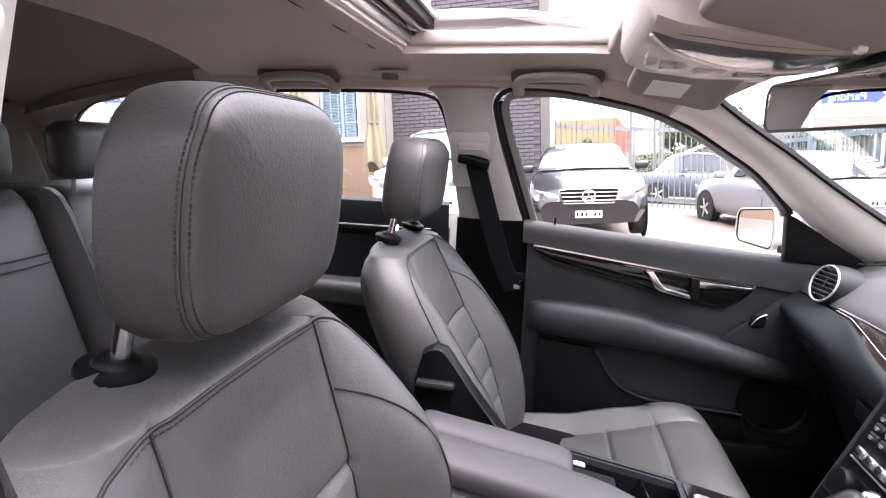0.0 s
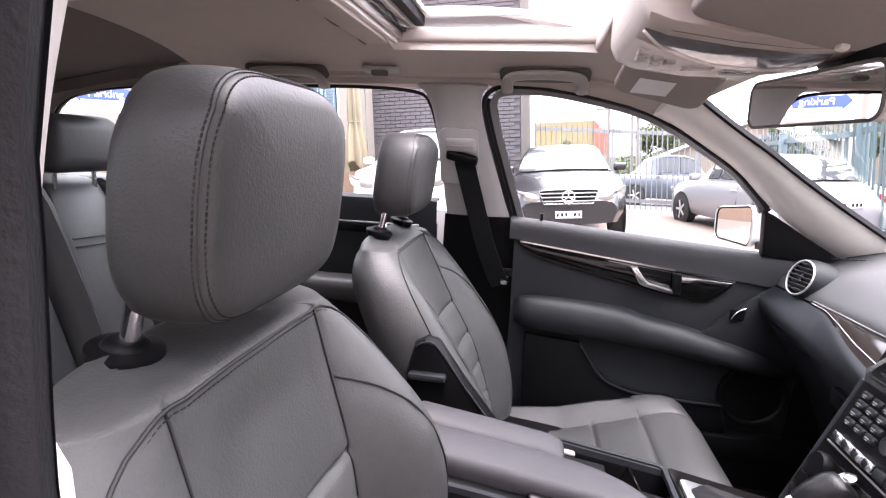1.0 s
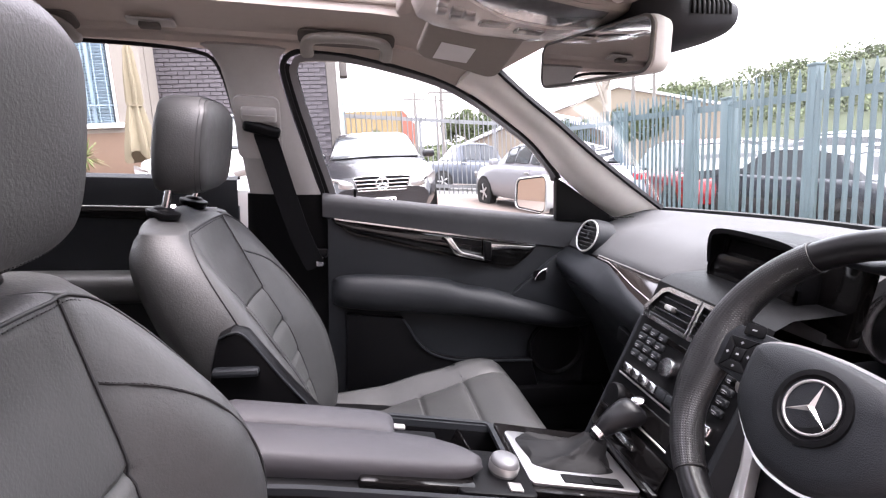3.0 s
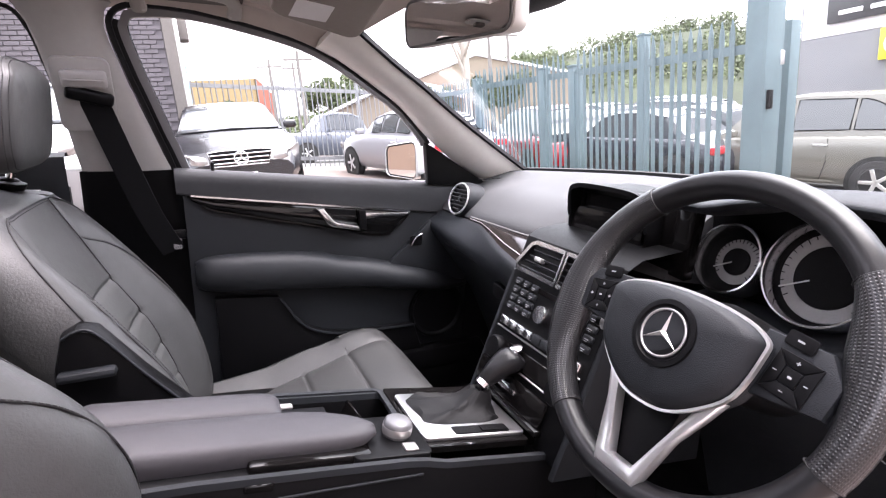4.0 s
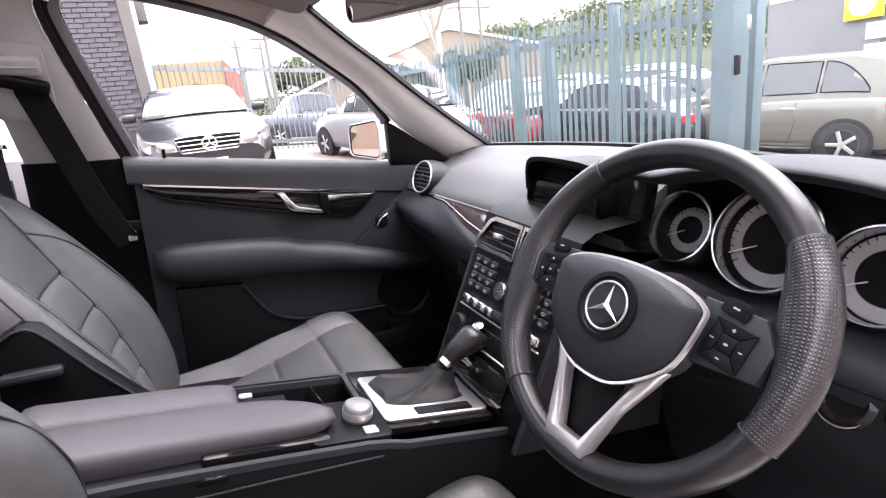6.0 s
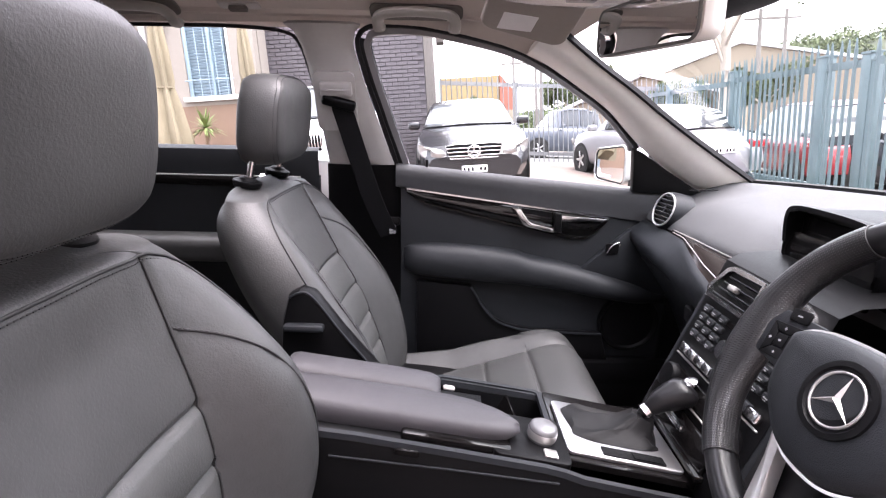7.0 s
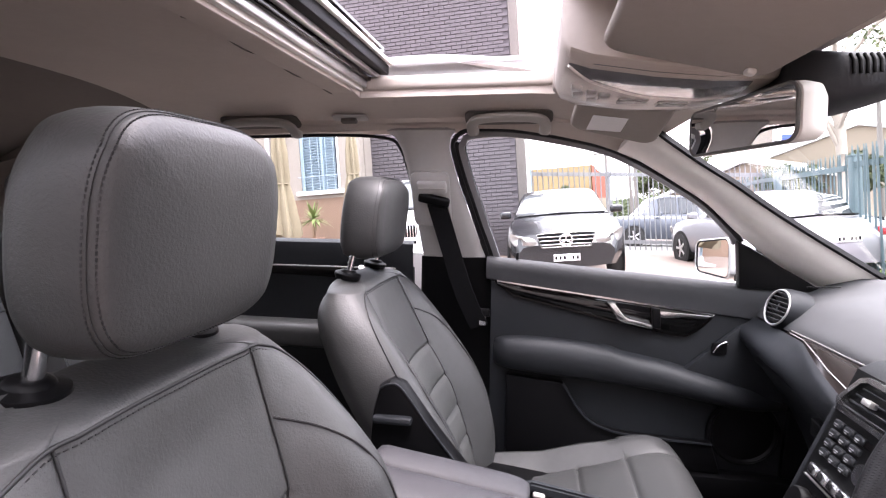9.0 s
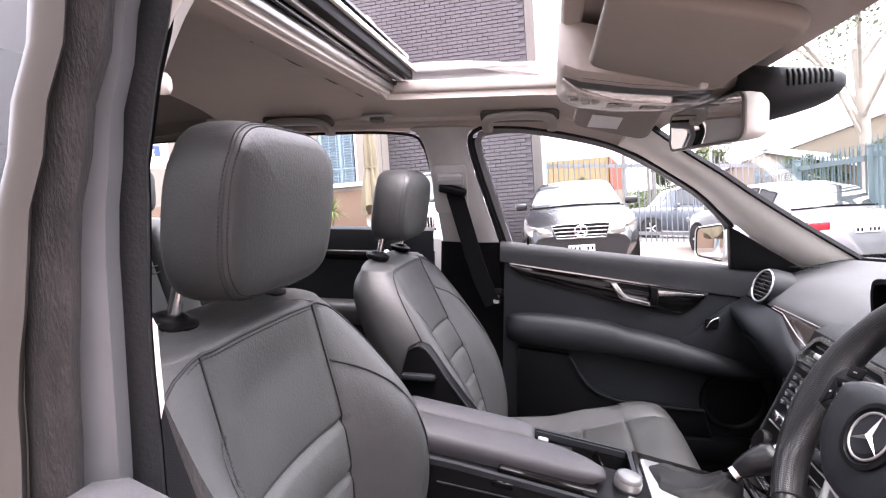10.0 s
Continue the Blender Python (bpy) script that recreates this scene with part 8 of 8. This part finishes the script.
vehicle("sedan", "black sedan with chrome grille facing the window", 0.85, 9.15, -90, 4.55, 1.74, (0.012, 0.012, 0.014), "sedan", glass_m=PALEGLASS, front="star")
vehicle("suv", "white SUV with twin chrome grilles before the brick wall", -1.62, 9.2, -90, 4.6, 1.85, (0.72, 0.72, 0.72), "suv", glass_m=PALEGLASS, front="kidney")
vehicle("sedan", "pale silver sedan parked facing the fence", 4.6, 10.05, 100, 4.4, 1.75, (0.24, 0.24, 0.255), "sedan", glass_m=PALEGLASS)
vehicle("hatchback", "silver beige hatchback standing on the road", 9.65, 4.95, 100, 4.27, 1.78, (0.125, 0.120, 0.103), "hatch", glass_m=PALEGLASS)
vehicle("pickup", "dark blue-grey pickup beyond the steel fence", 5.2, 18.8, 185, 5.2, 1.85, (0.07, 0.08, 0.10), "ute", group="far cars")
for k, (x, y, hd_, c, s) in enumerate(((8.2, 10.6, 80, (0.45, 0.02, 0.03), "hatch"), (9.9, 11.0, 100, (0.62, 0.62, 0.62), "sedan"), (11.6, 9.9, 95, (0.55, 0.57, 0.58), "hatch"), (8.6, 7.6, 100, (0.03, 0.035, 0.05), "sedan"), (10.6, 7.9, 95, (0.64, 0.64, 0.64), "sedan"), (12.6, 7.0, 92, (0.30, 0.02, 0.03), "sedan"), (13.2, 11.5, 95, (0.5, 0.52, 0.55), "suv"), (11.9, 13.6, 95, (0.6, 0.6, 0.6), "hatch"))):
    tone = "red" if c[0] > 2 * c[1] else "dark" if c[0] < 0.1 else "pale"
    vehicle("parked_car", f"{tone} car parked in a row beyond the fence", x, y, hd_, 4.3, 1.74, tuple(0.5 * q for q in c), s, group="cars beyond the fence", simple=True)

# ---- workshop across the road ----
GREYWALL = mat("grey_wall_paint", (0.18, 0.185, 0.19), 0.8, var=0.06, scale=1, bump=0.2, bscale=40)
WHITEWALL = mat("white_wall_paint", (0.55, 0.55, 0.56), 0.7, var=0.04, scale=1)
ws_ = thing("workshop", (14.6, 0, -0.72), "grey and white workshop with an open bay across the road", "building", base=EYE4)
part("wall", rbox((0.3, 2.45, 3.1), (14.6, 6.78, 0.83), 0), GREYWALL, ws_, "grey painted wall", smooth=False)
part("fascia", rbox((0.34, 14.0, 2.2), (14.6, 1.0, 3.48), 0.01), WHITEWALL, ws_, "white fascia", smooth=False)
part("wall", rbox((0.3, 3.0, 3.1), (14.6, -4.4, 0.83), 0), GREYWALL, ws_, smooth=False)
part("bay_back", rbox((0.2, 14, 4), (21.0, 1, 1.2), 0), mat("dim_bay_wall", (0.16, 0.15, 0.15), 0.9, var=0.2, scale=1), ws_, smooth=False)
part("bay_floor", rbox((6.5, 14, 0.05), (17.8, 1, -0.70), 0), ASPHALT, ws_, smooth=False)
part("bay_roof", rbox((6.5, 14, 0.1), (17.8, 1, 4.5), 0), WHITEWALL, ws_, smooth=False)
part("bay_side", rbox((6.5, 0.2, 4.5), (17.8, 8.0, 1.6), 0), GREYWALL, ws_, smooth=False)
sb = part("sign_board", rbox((0.06, 2.6, 0.50), (14.38, 4.22, 2.16), 0.008), WHITEWALL, ws_, "white name board")
part("dark_sign", rbox((0.06, 2.4, 0.75), (14.38, 6.2, 3.02), 0.008), mat("dark_sign_face", (0.02, 0.02, 0.022), 0.4), ws_, "dark sign with pale shapes")
for k in range(3):
    part("sign_shape", rbox((0.02, 0.5, 0.10), (14.34, 6.9 - 0.65 * k, 2.85), 0.01), WHITE, ws_)
ys_ = part("yellow_sign", rbox((0.10, 0.74, 0.66), (14.36, 5.88, 2.02), 0.01), mat("yellow_sign_face", (0.75, 0.66, 0.02), 0.5), ws_, "yellow sign with a white disc")
part("sign_disc", lathe([(0.26, 0), (0.26, 0.01), (0.0, 0.011)], (14.31, 5.90, 2.02), (-1, 0, 0), 28), WHITE, ys_)
part("sign_mark", rbox((0.02, 0.16, 0.05), (0, 0, 0), 0.004, 1, Matrix.Translation((14.295, 5.80, 2.14)) @ pose(0, 0, 0, -28, 0, 0)), mat("sign_red", (0.5, 0.06, 0.05), 0.5), ys_)
for z_, h_ in ((1.42, 0.34), (1.0, 0.30)):
    nt_ = part("notice", rbox((0.03, 0.42, h_), (14.42, 5.62, z_), 0.004), WHITE, ws_, "small pale notice")
    part("notice_bar", rbox((0.032, 0.30, 0.03), (14.417, 5.62, z_ + 0.08), 0.001), mat("notice_ink", (0.45, 0.25, 0.25), 0.6), nt_)


def lettering(text, parent, size, m, name, matrix, label=""):
    cu = bpy.data.curves.new(name, "FONT")
    cu.body, cu.size, cu.extrude = text, size, 0.004
    cu.align_x, cu.align_y = "CENTER", "CENTER"
    tmp = bpy.data.objects.new("tmp", cu)
    scene.collection.objects.link(tmp)
    bpy.context.view_layer.update()
    me_ = bpy.data.meshes.new_from_object(tmp)
    bpy.data.objects.remove(tmp)
    me_.materials.clear()
    me_.materials.append(m)
    me_.transform(Matrix.Translation(-ORIGIN[parent]) @ matrix)
    o_ = new(name, me_)
    o_.parent = parent
    return tagged(o_, label)


lettering("Prestige Smash", sb, 0.235, mat("grey_sign_letters", (0.22, 0.22, 0.23), 0.5), "lettering", Matrix.Translation((14.34, 4.22, 2.16)) @ pose(0, 0, 0, 90, 0, -90), "grey lettering")
vehicle("pickup", "dark pickup standing in the workshop bay", 17.2, 3.6, 100, 5.0, 1.85, (0.02, 0.022, 0.026), "ute", group="far cars", simple=True)
tp = thing("barrier_tape", (14.3, 5.2, 0.3), "red and white tape across the workshop bay", "barrier tape", base=EYE4)
part("tape", sweep([(14.25, 5.4, 0.62), (14.25, 4.2, 0.55), (14.25, 2.6, 0.52)], [(-0.003, -0.03), (0.003, -0.03), (0.003, 0.03), (-0.003, 0.03)]), mat("tape_red", (0.55, 0.16, 0.16), 0.5), tp)
part("tape_post", tube((14.3, 5.45, -0.72), (14.3, 5.45, 0.9), 0.03, 10), mat("sign_red", (0.5, 0.06, 0.05), 0.5), tp)

# ---- far things ----
def box_house(name, label, x, y, w, d, h, roof_h, heading, wall_m, roof_m):
    b = thing(name, (0, 0, 0), label, "building", base=Matrix.Translation((x, y, ground_z(x, y))) @ pose(0, 0, 0, 0, 0, heading))
    part("wall", rbox((w, d, h), (0, 0, h / 2), 0), wall_m, b, smooth=False)
    g = plate([(-w / 2, h), (w / 2, h), (0, h + roof_h)], -d / 2, d / 2, "y")
    part("gable", g, wall_m, b, smooth=False)
    for sg in (1, -1):
        sl = math.atan2(roof_h, w / 2)
        part("roof", rbox((math.hypot(w / 2, roof_h) + 0.5, d + 0.6, 0.18), (0, 0, 0), 0.01, 1, Matrix.Translation((sg * w / 4, 0, h + roof_h / 2 + 0.12)) @ pose(0, 0, 0, 0, math.degrees(sl) * sg, 0)), roof_m, b, smooth=False)
    return b


SHED = mat("tan_shed_sheet", (0.20, 0.165, 0.125), 0.7, var=0.06, scale=0.5)
box_house("gabled_shed", "tan gabled shed with a pale roof edge behind the fence", 24.5, 42.5, 15.0, 14, 4.3, 2.1, -32, SHED, WHITEWALL)
box_house("gabled_shed", "low pale roofed shed beyond the street", 14.5, 33, 9.0, 9, 2.6, 1.4, -40, SHED, WHITEWALL)
wa = thing("warehouse", (3.5, 62, 0.4), "yellow warehouse with a red corner in the distance", "building", base=EYE4)
part("wall", rbox((8.2, 6, 7.2), (2.6, 62.5, 4.0), 0.05), mat("yellow_sheet", (0.20, 0.145, 0.065), 0.7, var=0.08, scale=0.4), wa, smooth=False)
part("red_corner", plate([(6.75, 3.5), (8.3, 3.5), (8.3, 5.9), (6.75, 7.7)], 59.3, 66, "y"), mat("red_sheet", (0.22, 0.07, 0.045), 0.7), wa, smooth=False)
part("lower_wall", rbox((9.4, 7, 3.6), (3.4, 62.7, 2.0), 0.05), mat("cream_sheet", (0.20, 0.175, 0.13), 0.7, var=0.08, scale=0.4), wa, smooth=False)
CARD = mat("grey_pole", (0.13, 0.12, 0.11), 0.8, var=0.1, scale=3)
for x, y, h in ((5.65, 39, 6.6), (6.7, 33.7, 6.3), (18.2, 30, 7.0), (8.3, 45, 7.2), (21.5, 33.0, 7.5)):
    pl = thing("utility_pole", (x, y, ground_z(x, y)), "tall grey utility pole with a cross arm", "pole", "utility poles", base=EYE4)
    part("shaft", tube((x, y, ground_z(x, y)), (x, y, h), 0.16, 12, 0.10), CARD, pl)
    part("cross_arm", rbox((1.8, 0.12, 0.12), (x, y, h - 0.5), 0.01), CARD, pl)

# woods and trees
LEAF = [mat("leaf_a", (0.060, 0.080, 0.032), 0.8, var=0.35, scale=0.35), mat("leaf_b", (0.085, 0.103, 0.042), 0.8, var=0.35, scale=0.35), mat("leaf_c", (0.040, 0.055, 0.024), 0.8, var=0.3, scale=0.35)]
BARK = mat("pale_bark", (0.34, 0.30, 0.26), 0.9, var=0.2, scale=3, bump=0.6, bscale=30)


def leaf_cloud(centres, per, size, spread):
    """Small tilted leaf faces about each centre; three shades."""
    verts, faces, mats_ = [], [], []
    for c, r in centres:
        for _ in range(per):
            d = Vector((rng.gauss(0, 1), rng.gauss(0, 1), rng.gauss(0, 1)))
            d = d.normalized() * r * rng.uniform(0.55, 1.0) ** 0.5
            d.z *= 0.8
            p = Vector(c) + d * spread
            n = (d.normalized() + 0.7 * Vector((rng.gauss(0, 1), rng.gauss(0, 1), rng.gauss(0, 1)))).normalized()
            u = n.orthogonal().normalized()
            v = n.cross(u)
            s = size * rng.uniform(0.5, 1.2)
            i = len(verts)
            verts += [p - u * s, p - v * s * 0.5, p + u * s, p + v * s * 0.5]
            faces.append((i, i + 1, i + 2, i + 3))
            mats_.append(rng.choice((0, 0, 1, 2)))
    me_ = bpy.data.meshes.new("foliage")
    me_.from_pydata(verts, [], faces)
    for m in LEAF:
        me_.materials.append(m)
    me_.polygons.foreach_set("material_index", mats_)
    return me_


def hill_z(x, y):
    """Wooded ridge beyond the fence, along a bow about the yard."""
    az = math.degrees(math.atan2(x, y))
    return line_at(az, [(-5, 3), (12, 5), (20, 8.5), (28, 12.5), (33, 15.0), (37, 15.2), (41, 15.4), (46, 17.5), (52, 17.5), (58, 12), (64, 6), (70, 4)])


cs = []
for k in range(1250):
    az = rng.uniform(2, 66)
    rr = rng.uniform(95, 135)
    x, y = rr * math.sin(radians(az)), rr * math.cos(radians(az))
    top = hill_z(x, y) * (1 + 0.12 * noise.noise(Vector((az * 0.6, 0, 0))))
    z = (top * rr / 120) * ((rr - 88) / 47) ** 0.6 * rng.uniform(0.82, 1.0)
    cs.append(((x, y, z), rng.uniform(1.6, 3.4)))
wood = new("far_woods", leaf_cloud(cs, 190, 0.36, 1.05))
tagged(wood, "dense green woods covering the far hill", "woods", kind="stuff")
solo("hill", sheet(lambda az, s: Vector((lerp(80, 150, s) * math.sin(radians(az)), lerp(80, 150, s) * math.cos(radians(az)), -0.6 + max(0, (hill_z(math.sin(radians(az)), math.cos(radians(az))) - 1.5)) * lerp(80, 150, s) / 120 * min(1, s * 1.6) ** 0.7)), span(-8, 75, 60), span(0, 1, 8)), mat("hill_green", (0.022, 0.030, 0.012), 0.95, var=0.4, scale=0.1), "green wooded hillside in the distance", "hill", kind="structure", base=EYE4)


def tree(x, y, h, spread, label, per=70, size=0.16, bare=False):
    g = ground_z(x, y)
    t = thing("tree", (x, y, g), label, "tree", base=EYE4)
    top = Vector((x, y, g + h * 0.62))
    part("trunk", sweep(smooth_line([(x, y, g - 0.1), (x + 0.1, y, g + h * 0.3), (x - 0.05, y + 0.1, g + h * 0.62)], 6), 0.028 * h * 0.6), BARK, t)
    centres = []
    for k in range(9):
        a = k * 2.4 + rng.uniform(-0.3, 0.3)
        s0 = Vector((x, y, g + h * rng.uniform(0.32, 0.62)))
        e = s0 + Vector((math.cos(a) * spread * rng.uniform(0.5, 1), math.sin(a) * spread * rng.uniform(0.5, 1), h * rng.uniform(0.15, 0.40)))
        m_ = s0.lerp(e, 0.5) + Vector((0, 0, 0.06 * h))
        part("limb", sweep(smooth_line([s0, m_, e], 5), 0.011 * h * 0.6), BARK, t)
        for j in range(5):
            q = m_.lerp(e, rng.uniform(0.2, 1.2)) + Vector((rng.gauss(0, 0.3), rng.gauss(0, 0.3), rng.gauss(0, 0.3))) * spread * 0.4
            part("branch", tube(m_.lerp(e, rng.uniform(0, 0.8)), q, 0.022, 6, 0.008), BARK, t)
            centres.append((q, spread * rng.uniform(0.16, 0.30)))
    me_ = leaf_cloud(centres, per, size, 1.0)
    me_.transform(Matrix.Translation(-ORIGIN[t]))
    c = new("crown", me_)
    c.parent = t
    return t


tree(11.85, 21.4, 11.0, 3.6, "tall sparse gum tree with pale trunk and limbs", per=34, size=0.10)
tree(9.4, 38.5, 5.6, 2.2, "round green street tree", per=200, size=0.13)
tree(12.6, 27.5, 3.6, 1.4, "green street tree behind the fence", per=150, size=0.11)
tree(15.5, 24.5, 3.8, 1.6, "small tree with yellow-green leaves", per=130, size=0.10)
tree(12.5, 46, 6.5, 2.4, "green tree beyond the street", per=190, size=0.15)
tree(3.2, 50, 4.0, 2.0, "low green tree by the warehouse", per=190, size=0.14)

# ---- parking sign behind the car ----
pk_ = thing("parking_sign", (-5.7, 5.85, ground_z(-5.7, 5.85)), "white sign board with a blue arrow on a post", "sign", base=EYE4)
face_dir = Vector((0.9, -0.95, 0)).normalized()
hd_s = math.degrees(math.atan2(face_dir.x, -face_dir.y))
SG = Matrix.Translation((-5.75, 5.9, 2.50)) @ pose(0, 0, 0, 90, 0, hd_s)
part("board", plate(rrect(-0.42, -0.27, 0.42, 0.27, 0.02), -0.02, 0.0, "z", m=SG), mat("bright_sign_white", (0.8, 0.8, 0.8), 0.5), pk_, "white board")
part("arrow", plate([(-0.37, 0.0), (-0.25, 0.13), (-0.25, 0.085), (0.36, 0.085), (0.36, -0.085), (-0.25, -0.085), (-0.25, -0.13)], 0.001, 0.006, "z", m=SG), mat("sign_blue", (0.03, 0.06, 0.30), 0.5), pk_, "blue arrow")
lettering("Parking", pk_, 0.15, mat("bright_sign_white", (0.8, 0.8, 0.8), 0.5), "lettering", SG @ Matrix.Translation((0.06, 0, 0.012)), "white lettering")
for s in (-0.45, 0.45):
    p = SG @ Vector((s, 0, -0.05))
    part("post", tube((p.x, p.y, ground_z(p.x, p.y)), (p.x, p.y, 2.8), 0.03, 10), MATS["grey_pipe"], pk_)
hg = thing("rear_building", (-11, 9, 0.5), "teal-trimmed house behind the car", "building", base=Matrix.Translation((-12.5, 12.0, 0.4)) @ pose(0, 0, 0, 0, 0, 45))
ORIGIN[hg] = Vector((0, 0, 0))
part("wall", rbox((9, 0.4, 5), (0, 0, 2.5), 0), RENDER, hg, smooth=False)
for k in range(3):
    part("window", rbox((1.4, 0.1, 1.3), (-3 + 3 * k, -0.22, 2.4), 0.02), BLUE, hg)

# unseen plain wall, added on the driver's side to block low sky light
solo("boundary_wall", rbox((24, 0.25, 3.4), (0, -3.8, ground_z(0, -3.8) + 1.6), 0.02), mat("plain_beige_wall", (0.42, 0.385, 0.35), 0.9, var=0.08, scale=0.8, bump=0.3, bscale=40), "unseen plain beige wall added to block low sky light", "wall", kind="structure", base=EYE4)
